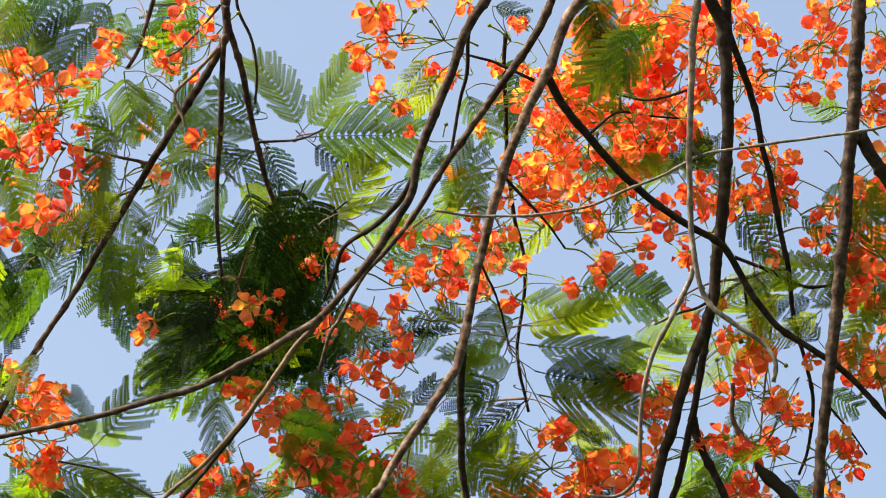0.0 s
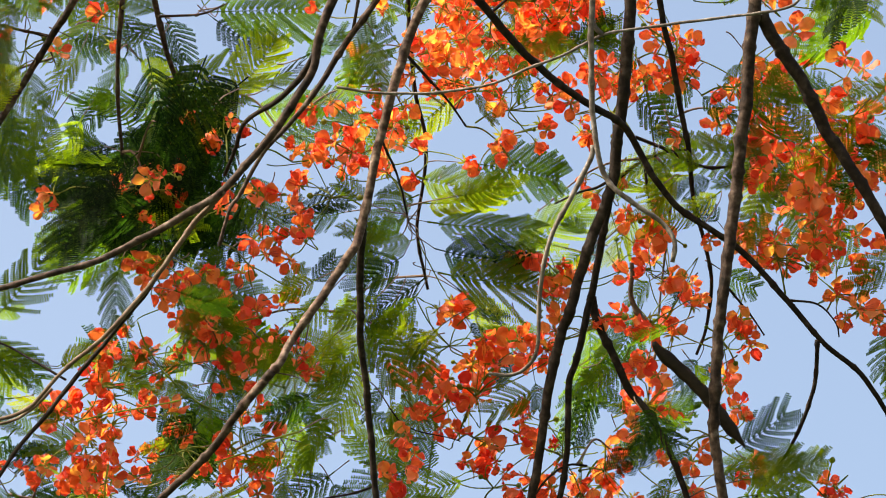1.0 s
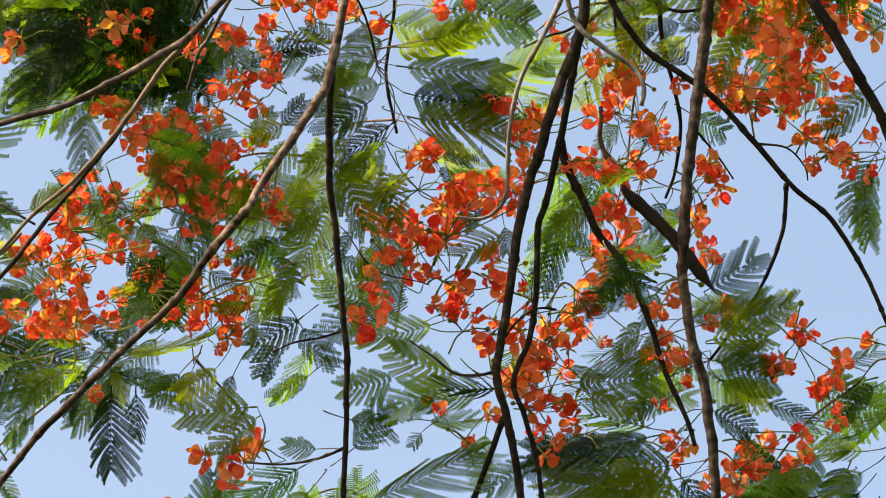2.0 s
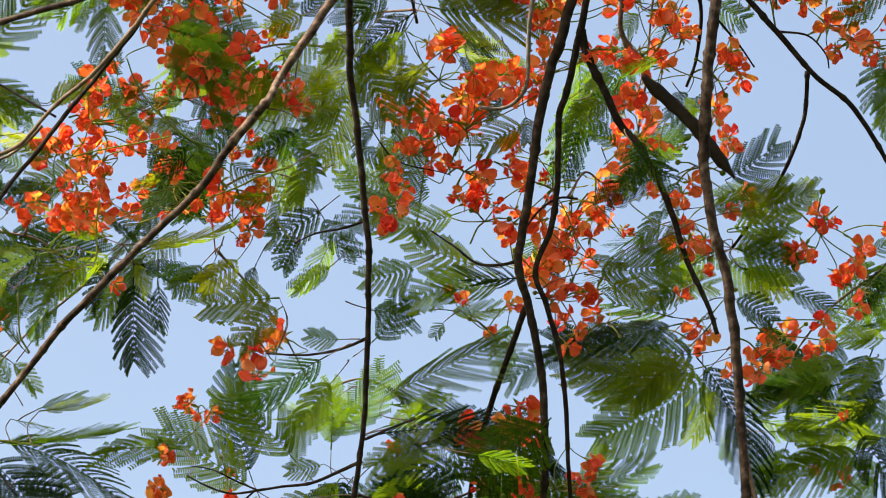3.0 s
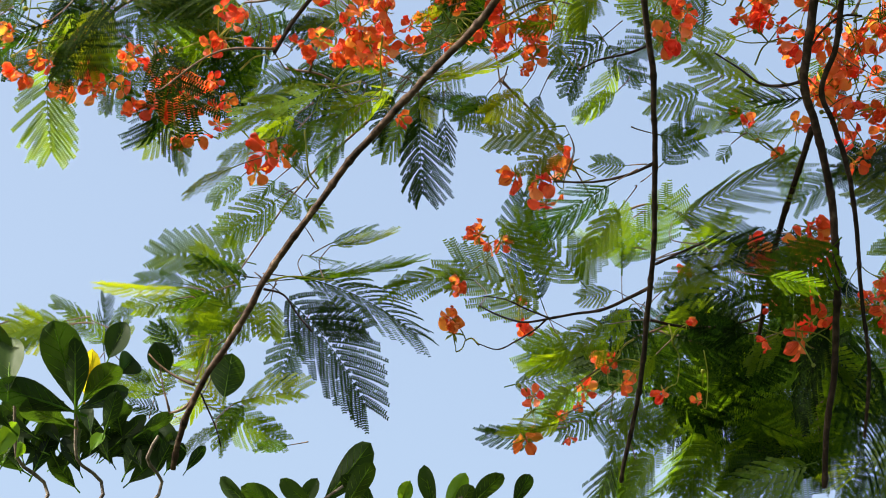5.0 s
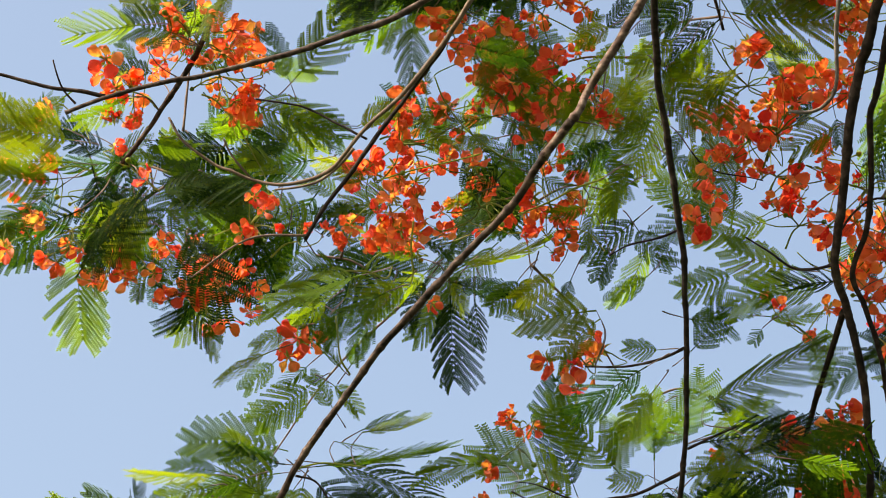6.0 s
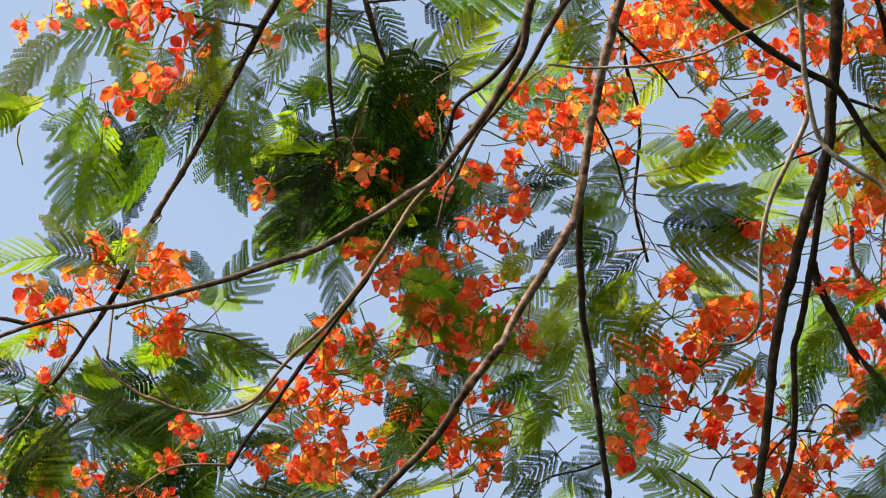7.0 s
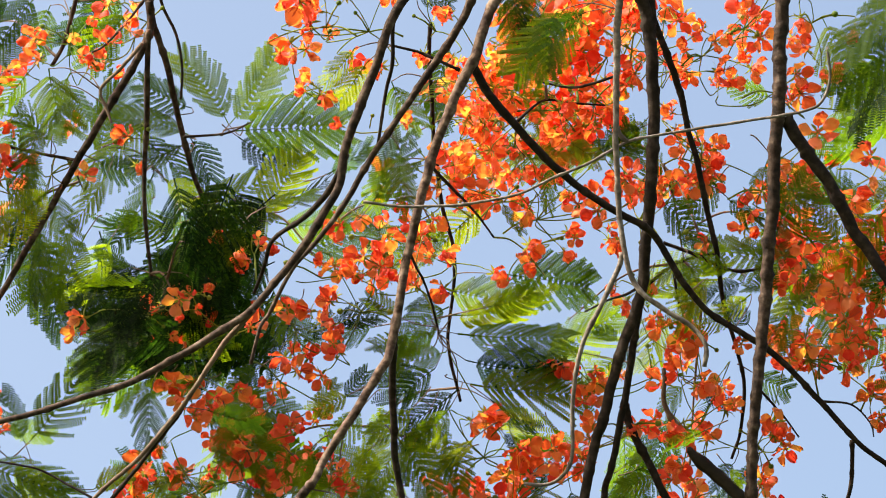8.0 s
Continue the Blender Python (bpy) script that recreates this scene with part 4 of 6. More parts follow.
leaves(MIXED, -0.12, [(0.081, -0.202, 0.013, -0.168), (0.04, -0.135, 0, -0.094), (0.202, -0.121, 0.283, -0.114), (0.094, -0.31, 0.04, -0.404), (-0.349, -0.709, -0.322, -0.764), (-0.022, -0.515, -0.077, -0.576), (0.022, -0.435, -0.035, -0.475), (-0.023, -0.556, -0.09, -0.603), (-0.09, -0.603, -0.118, -0.65), (-0.25, -0.419, -0.345, -0.438), (-0.251, -0.5, -0.299, -0.554), (-0.17, -0.42, -0.115, -0.373), (-0.293, -0.554, -0.34, -0.574), (-0.184, -0.534, -0.137, -0.562), (0.049, -0.374, 0.117, -0.348), (0.345, -0.451, 0.359, -0.498), (0.494, -0.425, 0.44, -0.452), (0.71, -0.657, 0.807, -0.631), (0.534, -0.69, 0.602, -0.656), (0.338, -0.736, 0.243, -0.742), (0.317, -0.749, 0.209, -0.769), (-0.647, -1.08, -0.696, -1.148), (-0.695, -1.093, -0.762, -1.044), (-0.673, -1.052, -0.776, -1.065)])
leaves(MIXED, -0.12, [(-0.092, -0.776, -0.221, -0.782), (-0.027, -1.133, -0.11, -1.16), (0.016, -1.106, -0.042, -1.189), (-0.013, -1.078, -0.068, -1.099), (0.078, -1.072, 0.187, -1.053), (0.173, -1.039, 0.078, -1.052), (0.057, -1.162, 0.152, -1.135), (-0.812, -0.255, -0.899, -0.218), (-0.868, -0.28, -0.819, -0.248), (-0.894, -0.527, -0.94, -0.627), (-0.868, -0.542, -0.784, -0.511), (-0.998, -0.557, -1.103, -0.593), (-1.115, -0.559, -1.172, -0.597), (-0.911, -0.588, -0.948, -0.648), (-0.937, -1.157, -0.978, -1.093), (-0.933, -1.157, -0.89, -1.117), (-0.855, -1.258, -0.831, -1.189), (-0.778, -1.093, -0.731, -1.116), (-0.683, -1.263, -0.74, -1.303), (-0.88, -1.069, -0.917, -1.116), (-0.728, -1.046, -0.798, -1.068), (-0.689, -1.096, -0.76, -1.149), (-0.733, -1.15, -0.79, -1.19), (-0.698, -1.277, -0.756, -1.331)])
leaves(MIXED, -0.12, [(-0.835, -1.272, -0.89, -1.25), (-0.112, -1.296, -0.203, -1.349), (-0.148, -1.337, -0.245, -1.358), (-0.09, -1.255, -0.153, -1.295), (0.004, -1.3, -0.039, -1.354), (0.736, -0.729, 0.818, -0.783), (0.709, -0.77, 0.778, -0.793), (0.598, -0.621, 0.545, -0.669), (0.965, -1.059, 0.815, -1.1), (0.97, -0.004, 0.881, -0.105), (0.994, -0.204, 0.914, -0.265), (0.728, 0.033, 0.69, -0.067), (0.779, -0.026, 0.718, 0.053), (0.989, 0.056, 0.908, 0.075)])
leaves(SOLID, -0.55, [(0.354, 0.382, 0.253, 0.274), (0.316, 0.375, 0.278, 0.287), (0.366, 0.375, 0.303, 0.344), (-0.28, -0.278, -0.198, -0.309), (0.549, -0.328, 0.492, -0.354), (-0.046, -0.439, -0.109, -0.489), (0.589, -0.393, 0.614, -0.419), (0.526, -0.462, 0.488, -0.519), (0.507, -0.475, 0.558, -0.526), (-0.005, -0.831, -0.126, -0.9), (0.239, -1, 0.322, -1.014), (0.893, 0.401, 0.787, 0.309), (0.891, 0.326, 0.786, 0.234), (0.89, 0.27, 0.813, 0.177), (0.883, 0.401, 0.835, 0.327)])
leaves(FRESH, -0.2, [(-0.498, -0.686, -0.666, -0.725), (-0.459, -0.72, -0.567, -0.763), (-0.675, -0.823, -0.763, -0.856), (-0.564, -0.983, -0.503, -0.997), (-0.516, -0.973, -0.412, -0.967), (-0.52, -0.973, -0.449, -0.943), (-0.262, -1.043, -0.39, -1.025), (-0.774, -1.036, -0.903, -1.042), (-0.995, -1.093, -1.116, -1.124), (-0.695, -1.241, -0.578, -1.2)], EDGEWISE)
leaves(SOLID, -0.1, [(-0.336, -0.684, -0.183, -0.692), (-0.6, -1.042, -0.368, -1.075), (-0.607, -1.042, -0.388, -1.027), (0.093, -0.958, 0.277, -0.857), (0.072, -1.027, 0.318, -0.967), (0.631, -0.825, 0.406, -0.878)], EDGEWISE)
leaves(MIXED, -0.05, [(0.677, -0.901, 0.457, -0.968), (0.691, -0.915, 0.519, -1.087)], BROADSIDE)

# the crown behind and above: leaves too many to tell apart
arrays = {s: [(np.array([tuple(v) for v in vs]), fs) for vs, fs in rows] for s, rows in SHAPES.items()}
TOTAL = {"mature": [[], [], 0, []], "young": [[], [], 0, []]}


def spray(a, b, ra, rb, count, heading, spread, long, c0, c1, young):
    """A spray of leaves round (a, b), hung from the nearest wood by a twig."""
    mid, shade_tone = at(a, b, (c0 + c1) / 2), -0.13 if young < 0.05 else 0.2 if young < 0.3 else 0.4   # shade put into the leaf tone: sprays of the dark clumps lowest
    start = nearest(mid)
    if (mid - start).length > 0.06:
        wood("twig", tree, PALE, [start, start.lerp(mid, 0.5) + UP * 0.03, mid], 0.003, 0.0014, "", 0.012, True)
    for k in range(count):
        r, w = math.sqrt(random.random()), random.uniform(0, 2 * math.pi)
        h = radians(heading + random.gauss(0, spread * 0.6))
        size = long * random.uniform(0.75, 1.3)
        p = at(a + ra * r * math.cos(w) - math.cos(h) * size * 0.5, b + rb * r * math.sin(w) - math.sin(h) * size * 0.5, random.uniform(c0, c1))
        q = p + (RIGHT * math.cos(h) + UP * math.sin(h)) * size + AWAY * random.uniform(-0.5, 0.5) * size
        vs, fs = fitting(arrays, size)
        store = TOTAL["young" if random.random() < young else "mature"]
        m = np.array(frond_pose(p, q, random.uniform(-60, 60)))
        store[0].append(vs @ m[:3, :3].T + m[:3, 3])
        store[1].extend(tuple(i + store[2] for i in f) for f in fs)
        store[2] += len(vs)
        store[3].append(shade_tone + random.random() * 0.6)


spray(-0.716, 0.42, 0.143, 0.055, 1, 200, 60, 0.196, 0.1, 0.45, 0.1)
spray(-0.529, 0.085, 0.143, 0.121, 2, 240, 70, 0.183, 0.1, 0.45, 0.1)
spray(-0.478, 0.191, 0.099, 0.066, 1, 0, 180, 0.157, 0.1, 0.45, 0.08)
spray(-0.367, 0.097, 0.099, 0.088, 1, 330, 120, 0.157, 0.2, 0.5, 0.08)
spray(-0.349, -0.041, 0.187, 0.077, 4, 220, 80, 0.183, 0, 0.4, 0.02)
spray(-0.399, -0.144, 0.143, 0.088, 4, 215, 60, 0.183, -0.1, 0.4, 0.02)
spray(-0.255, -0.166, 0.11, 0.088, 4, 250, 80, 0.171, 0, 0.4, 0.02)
spray(-0.197, 0.044, 0.099, 0.055, 1, 30, 120, 0.157, 0.2, 0.5, 0.1)
spray(-0.098, -0.041, 0.066, 0.055, 1, 300, 120, 0.144, 0.1, 0.45, 0.1)
spray(-0.025, -0.368, 0.088, 0.077, 1, 250, 90, 0.171, 0.1, 0.45, 0.62)
spray(0.533, 0.149, 0.088, 0.088, 1, 200, 120, 0.171, 0.1, 0.45, 0.1)
spray(0.586, -0.062, 0.088, 0.077, 1, 250, 120, 0.171, 0.1, 0.45, 0.62)
spray(0.624, -0.166, 0.099, 0.077, 1, 280, 90, 0.171, 0.1, 0.45, 0.1)
spray(0.367, -0.158, 0.066, 0.066, 1, 10, 90, 0.144, 0.2, 0.45, 0.62)
spray(0.32, 0.261, 0.132, 0.132, 1, 250, 180, 0.171, 0.3, 0.6, 0.62)
spray(0.093, 0.207, 0.077, 0.132, 1, 240, 120, 0.171, 0.3, 0.6, 0.62)
spray(0.749, 0.022, 0.077, 0.099, 1, 240, 120, 0.157, 0.1, 0.45, 0.62)
spray(0.802, -0.125, 0.066, 0.088, 1, 240, 120, 0.157, 0.1, 0.45, 0.62)
spray(0.969, -0.14, 0.088, 0.121, 1, 250, 90, 0.171, 0.1, 0.45, 0.1)
spray(0.588, -0.456, 0.132, 0.099, 2, 260, 100, 0.183, 0.1, 0.5, 0.1)
spray(0.569, -0.627, 0.121, 0.099, 1, 300, 80, 0.196, 0.1, 0.5, 0.1)
spray(1.011, -0.768, 0.066, 0.066, 2, 280, 80, 0.183, 0, 0.3, 0.02)
spray(0.204, -0.499, 0.088, 0.088, 1, 250, 90, 0.171, 0.1, 0.45, 0.62)
spray(0.055, -0.434, 0.077, 0.099, 1, 250, 60, 0.183, 0.1, 0.45, 0.62)
spray(-0.243, -0.412, 0.121, 0.11, 2, 250, 120, 0.157, 0.15, 0.5, 0.1)
spray(-0.252, -0.573, 0.132, 0.099, 1, 230, 120, 0.157, 0.15, 0.5, 0.1)
spray(-0.742, -0.525, 0.121, 0.11, 2, 240, 80, 0.196, 0, 0.5, 0.02)
spray(-0.62, -0.698, 0.154, 0.088, 1, 240, 60, 0.196, 0.05, 0.5, 0.02)
spray(-0.464, -0.798, 0.143, 0.066, 2, 260, 60, 0.196, 0.1, 0.5, 0.02)
spray(-0.217, -0.741, 0.121, 0.055, 1, 280, 90, 0.171, 0.1, 0.45, 0.1)
spray(-0.046, -0.602, 0.088, 0.132, 1, 260, 60, 0.183, 0.1, 0.45, 0.1)
spray(-0.028, -1.003, 0.121, 0.088, 1, 200, 60, 0.196, 0.1, 0.45, 0.1)
spray(0.141, -1.008, 0.121, 0.077, 1, 20, 60, 0.196, 0.1, 0.45, 0.1)
spray(0.171, -1.108, 0.143, 0.088, 1, 300, 90, 0.196, -0.05, 0.4, 0.02)
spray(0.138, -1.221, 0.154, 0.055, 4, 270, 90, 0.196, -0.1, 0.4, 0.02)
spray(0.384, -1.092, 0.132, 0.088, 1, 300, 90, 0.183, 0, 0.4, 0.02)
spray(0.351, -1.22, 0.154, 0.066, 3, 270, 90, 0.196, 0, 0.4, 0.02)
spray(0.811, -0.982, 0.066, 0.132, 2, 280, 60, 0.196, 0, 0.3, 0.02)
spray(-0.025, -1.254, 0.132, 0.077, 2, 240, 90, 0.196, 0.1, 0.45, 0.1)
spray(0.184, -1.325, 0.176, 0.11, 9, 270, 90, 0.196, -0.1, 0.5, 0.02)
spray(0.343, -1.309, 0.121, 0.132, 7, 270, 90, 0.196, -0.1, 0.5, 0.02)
spray(-0.03, -1.393, 0.132, 0.066, 2, 230, 90, 0.183, 0.1, 0.45, 0.1)
spray(-1.032, -0.546, 0.165, 0.088, 1, 230, 80, 0.196, 0.1, 0.45, 0.1)
spray(-0.835, -0.629, 0.143, 0.066, 1, 260, 60, 0.183, -0.1, 0.3, 0.02)
spray(-0.686, -0.601, 0.11, 0.099, 1, 260, 70, 0.183, 0, 0.4, 0.02)
spray(-0.834, -0.699, 0.099, 0.055, 1, 270, 50, 0.144, -0.15, 0.1, 0.02)
spray(-0.709, -0.011, 0.154, 0.055, 3, 270, 50, 0.183, 0, 0.3, 0.02)
spray(-0.846, -0.444, 0.099, 0.066, 1, 250, 70, 0.171, 0, 0.3, 0.02)
spray(-0.731, -0.459, 0.099, 0.066, 1, 230, 60, 0.171, 0, 0.3, 0.02)
spray(-1.068, -0.466, 0.121, 0.066, 1, 240, 60, 0.183, 0.1, 0.45, 0.62)
spray(-0.82, -0.254, 0.077, 0.055, 1, 100, 80, 0.157, 0.1, 0.45, 0.1)
spray(-0.749, -1.113, 0.077, 0.088, 1, 200, 90, 0.157, 0.1, 0.45, 0.62)
spray(0.962, -1.053, 0.099, 0.121, 5, 260, 60, 0.2, -0.1, 0.4, 0.02)
spray(0.805, 0.032, 0.154, 0.187, 1, 240, 100, 0.157, 0.1, 0.45, 0.62)
spray(0.073, 0.076, 0.11, 0.132, 1, 240, 100, 0.157, 0.1, 0.45, 0.62)
spray(0.271, 0.215, 0.187, 0.165, 1, 240, 120, 0.157, 0.1, 0.45, 0.62)
spray(0.483, -0.574, 0.077, 0.077, 1, 250, 120, 0.118, -0.15, 0.05, 0.02)
spray(-0.345, -0.119, 0.121, 0.088, 3, 215, 80, 0.144, -0.2, 0, 0.02)
spray(-0.199, -0.386, 0.092, 0.061, 1, 230, 80, 0.171, 0.1, 0.45, 0.62)
spray(-0.071, -0.436, 0.061, 0.081, 1, 220, 60, 0.171, 0.1, 0.45, 0.62)
spray(-0.161, -0.563, 0.092, 0.061, 1, 250, 80, 0.157, 0.1, 0.45, 0.1)
spray(-0.543, 0.197, 0.081, 0.071, 1, 240, 60, 0.183, 0.1, 0.45, 0.62)
spray(-0.232, -0.313, 0.061, 0.051, 1, 240, 90, 0.157, 0.1, 0.45, 0.62)
spray(0.312, 0.367, 0.061, 0.051, 2, 260, 50, 0.183, -0.3, -0.1, 0.02)
spray(0.309, -1.039, 0.092, 0.051, 1, 200, 60, 0.183, -0.35, -0.2, 0.02)
spray(-0.789, -0.669, 0.092, 0.041, 1, 260, 50, 0.157, -0.4, -0.25, 0.02)
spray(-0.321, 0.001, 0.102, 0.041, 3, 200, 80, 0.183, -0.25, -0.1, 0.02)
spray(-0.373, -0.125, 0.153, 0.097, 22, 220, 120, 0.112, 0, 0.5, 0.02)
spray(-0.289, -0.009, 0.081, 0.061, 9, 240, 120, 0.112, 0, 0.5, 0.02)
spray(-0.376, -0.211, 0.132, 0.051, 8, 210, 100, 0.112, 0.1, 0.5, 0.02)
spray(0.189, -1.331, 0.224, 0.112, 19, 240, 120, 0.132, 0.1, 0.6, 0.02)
# Two hidden sprays added deep behind, to keep sun off the dark clumps
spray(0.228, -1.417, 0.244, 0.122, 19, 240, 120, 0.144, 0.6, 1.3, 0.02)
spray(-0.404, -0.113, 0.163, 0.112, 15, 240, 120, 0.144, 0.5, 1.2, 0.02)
spray(-0.77, -1.112, 0.081, 0.071, 2, 240, 120, 0.118, 0.1, 0.45, 0.62)
spray(-0.759, -1.3, 0.071, 0.041, 1, 200, 80, 0.118, 0.1, 0.45, 0.62)
spray(-0.522, -0.608, 0.112, 0.092, 1, 220, 110, 0.105, 0.1, 0.45, 1)
spray(0.783, -0.019, 0.112, 0.112, 2, 220, 110, 0.105, 0.1, 0.45, 1)
spray(0.118, 0.021, 0.092, 0.061, 1, 230, 90, 0.118, 0.1, 0.45, 1)
spray(-0.224, -0.359, 0.163, 0.061, 2, 230, 90, 0.132, 0.1, 0.45, 1)
spray(-0.898, -0.537, 0.122, 0.076, 4, 230, 100, 0.144, -0.15, 0.2, 0.02)
spray(0.157, -0.711, 0.193, 0.112, 2, 235, 100, 0.144, 0.1, 0.45, 0.1)
spray(0.853, 0.083, 0.092, 0.122, 2, 235, 100, 0.132, 0.1, 0.45, 0.1)
spray(0.754, -0.101, 0.092, 0.092, 1, 235, 100, 0.132, 0.1, 0.45, 0.1)
spray(-0.911, -0.572, 0.132, 0.081, 4, 230, 100, 0.136, 0, 0.4, 0.02)
spray(-0.055, -0.693, 0.112, 0.112, 1, 240, 100, 0.136, 0.1, 0.45, 0.1)
spray(0.904, 0.263, 0.041, 0.132, 2, 250, 60, 0.171, 0.1, 0.45, 0.62)
spray(0.169, -1.212, 0.132, 0.051, 6, 220, 110, 0.129, -0.1, 0.3, 0.02)
spray(-0.335, -0.548, 0.132, 0.112, 6, 240, 120, 0.136, 0.15, 0.4, 0.02)
spray(-0.242, -0.445, 0.122, 0.061, 2, 240, 120, 0.12, 0.1, 0.45, 0.62)
spray(0.59, -0.115, 0.112, 0.092, 2, 240, 110, 0.113, 0.1, 0.45, 0.62)
spray(-0.756, -0.752, 0.092, 0.051, 1, 240, 110, 0.136, -0.1, 0.2, 0.02)
spray(-0.958, -0.605, 0.092, 0.071, 1, 240, 110, 0.136, -0.2, 0, 0.02)
spray(-0.143, -0.446, 0.112, 0.112, 2, 240, 110, 0.136, 0.1, 0.45, 0.1)
spray(0.36, -1.43, 0.14, 0.07, 9, 250, 90, 0.15, -0.05, 0.35, 0.1)
spray(0.48, -1.33, 0.1, 0.1, 7, 270, 90, 0.15, -0.05, 0.35, 0.02)
spray(0.2, -1.48, 0.16, 0.06, 8, 250, 90, 0.15, 0, 0.35, 0.1)
spray(0.02, -1.46, 0.12, 0.05, 5, 240, 90, 0.14, 0, 0.35, 0.1)
spray(0.6, -1.42, 0.1, 0.1, 6, 270, 90, 0.15, 0, 0.35, 0.02)
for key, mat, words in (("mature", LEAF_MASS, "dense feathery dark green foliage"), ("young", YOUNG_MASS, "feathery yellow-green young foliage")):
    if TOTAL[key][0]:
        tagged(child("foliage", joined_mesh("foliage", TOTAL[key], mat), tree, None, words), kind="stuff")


# ---- flowers ----
def petal_shape(seed, broad):
    """A spoon-shaped petal along +y, length 1: narrow claw, broad crinkled blade."""
    rnd = random.Random(seed)
    off = Vector((rnd.uniform(0, 9), rnd.uniform(0, 9), 0))
    cols, rows, verts, faces = 6, 9, [], []
    for j in range(rows):
        x = (1 - math.cos(math.pi * (j - 2) / (rows - 3))) / 2 if j > 2 else 0.0
        s = 0.26 + 0.74 * x if j > 2 else 0.13 * j
        half = 0.04 + broad * (0.8 + 0.4 * x) * math.sqrt(max(0.0, 1 - (2 * x - 1) ** 2)) - 0.03 * x
        for i in range(cols):
            u = 2 * i / (cols - 1) - 1
            ruffle = noise.noise(Vector((u * 3.2, 4.0, seed * 1.7)))
            y = s + (0.13 * ruffle - 0.03 * u * u if s > 0.5 else 0) * (s - 0.5) * 2
            crinkle = 0.24 * s * noise.noise(Vector((u * 2.4, s * 3.0, 0)) + off) + 0.11 * s * abs(u) * math.sin(u * 9 + seed + s * 9)
            verts.append((u * half * (1 + 0.10 * noise.noise(Vector((s * 4, u, seed * 2.3)))), y, crinkle + 0.30 * s * s * rnd.uniform(0.85, 1.0) - 0.12 * u * u * s))
    for j in range(rows - 1):
        for i in range(cols - 1):
            k = j * cols + i
            faces.append((k, k + 1, k + 1 + cols, k + cols))
    return verts, faces


PETAL_SHAPES = [petal_shape(k, 0.29 + 0.045 * (k % 3)) for k in range(5)]
PETAL_MESHES = [mesh_of("petal", v, f, PETAL) for v, f in PETAL_SHAPES]
STANDARD_MESHES = [mesh_of("standard_petal", v, f, STANDARD) for v, f in PETAL_SHAPES[:2]]


def calyx_shape():
    verts, faces = [], []
    tube([Vector((0, 0, -0.95)), Vector((0.05, 0, -0.5)), Vector((0, 0, -0.12)), Vector((0, 0, 0.02))], [0.028, 0.03, 0.06, 0.09], 6, verts, faces)
    for k in range(5):   # pointed sepals, bent back
        w = 2 * math.pi * (k + 0.5) / 5
        d, s = Vector((math.cos(w), math.sin(w), 0)), Vector((-math.sin(w), math.cos(w), 0))
        o = len(verts)
        verts.extend((d * 0.06 + s * 0.05, d * 0.06 - s * 0.05, d * 0.34 - s * 0.085 + Vector((0, 0, -0.03)), d * 0.34 + s * 0.085 + Vector((0, 0, -0.03)), d * 0.58 + Vector((0, 0, -0.16))))
        faces.extend(((o, o + 1, o + 2, o + 3), (o + 3, o + 2, o + 4)))
    return verts, faces


def stamen_shape():
    verts, faces = [], []
    rnd = random.Random(5)
    for k in range(8):
        w, lean = rnd.uniform(0, 6.28), rnd.uniform(0.1, 0.35)
        d = Vector((math.cos(w) * lean, math.sin(w) * lean, 1))
        tube([Vector((0, 0, 0)), d * 0.4, d * 0.8 + Vector((lean * 0.3, 0, 0))], [0.013, 0.010, 0.016], 3, verts, faces)
    return verts, faces


CALYX_SHAPE, STAMEN_SHAPE = calyx_shape(), stamen_shape()
CALYX = mesh_of("calyx", *CALYX_SHAPE, STALK)
STAMENS = mesh_of("stamen_tuft", *STAMEN_SHAPE, STAMEN)


def petal_poses(seed):
    rnd = random.Random(seed)
    open_by = rnd.uniform(18, 62)
    return [pose(0, 0, 0.02) @ pose(0, 0, 0, 0, 0, 72 * k + rnd.uniform(-9, 9)) @ pose(0, 0.05, 0, open_by + rnd.uniform(-22, 16), rnd.uniform(-22, 22), 0) for k in range(5)]


def flower(seed):
    """One flower of radius 1: calyx with stalk, four red petals, one pale standard petal, stamens."""
    base = child("flower", CALYX, tree)
    for k, m in enumerate(petal_poses(seed)):
        if k:
            child("petal", PETAL_MESHES[(seed + k) % 5], base, m)
        else:
            child("standard_petal", STANDARD_MESHES[seed % 2], base, m, "pale streaked upper petal")
    child("stamen_tuft", STAMENS, base)
    return base


TEMPLATES = [flower(40 + k) for k in range(8)]
used = set()
BLOOMS, BESIDE = [], []


def bloom_pose(p, size):
    """A flower that turns its face outwards and down to the open side."""
    z = (-AWAY * random.uniform(0.1, 1.0) + RIGHT * random.uniform(-0.9, 0.9) + UP * random.uniform(-0.8, 0.8)).normalized()
    return Matrix.Translation(p) @ z.to_track_quat("Z", "Y").to_matrix().to_4x4() @ pose(0, 0, 0, 0, 0, random.uniform(0, 360)) @ Matrix.Scale(size, 4)


def flowers(c, rows):
    """Single flowers: place in the canopy frame and breadth in centimetres."""
    for a, b, wide in rows:
        p = at(a, b, c + random.uniform(-0.08, 0.08))
        m = bloom_pose(p, wide * 0.0045)
        k = random.randrange(8)
        if k in used:
            copy_thing(TEMPLATES[k], m @ Matrix.Scale(1 / TEMPLATES[k].scale.x, 4))
        else:
            TEMPLATES[k].matrix_basis = m
            used.add(k)
        axis = m.to_3x3() @ Vector((0, 0, 1))
        BLOOMS.append((p - axis * 0.95, axis.normalized()))


def small_flowers(c, rows):
    """Half-hidden or closing flowers, joined into the blossom."""
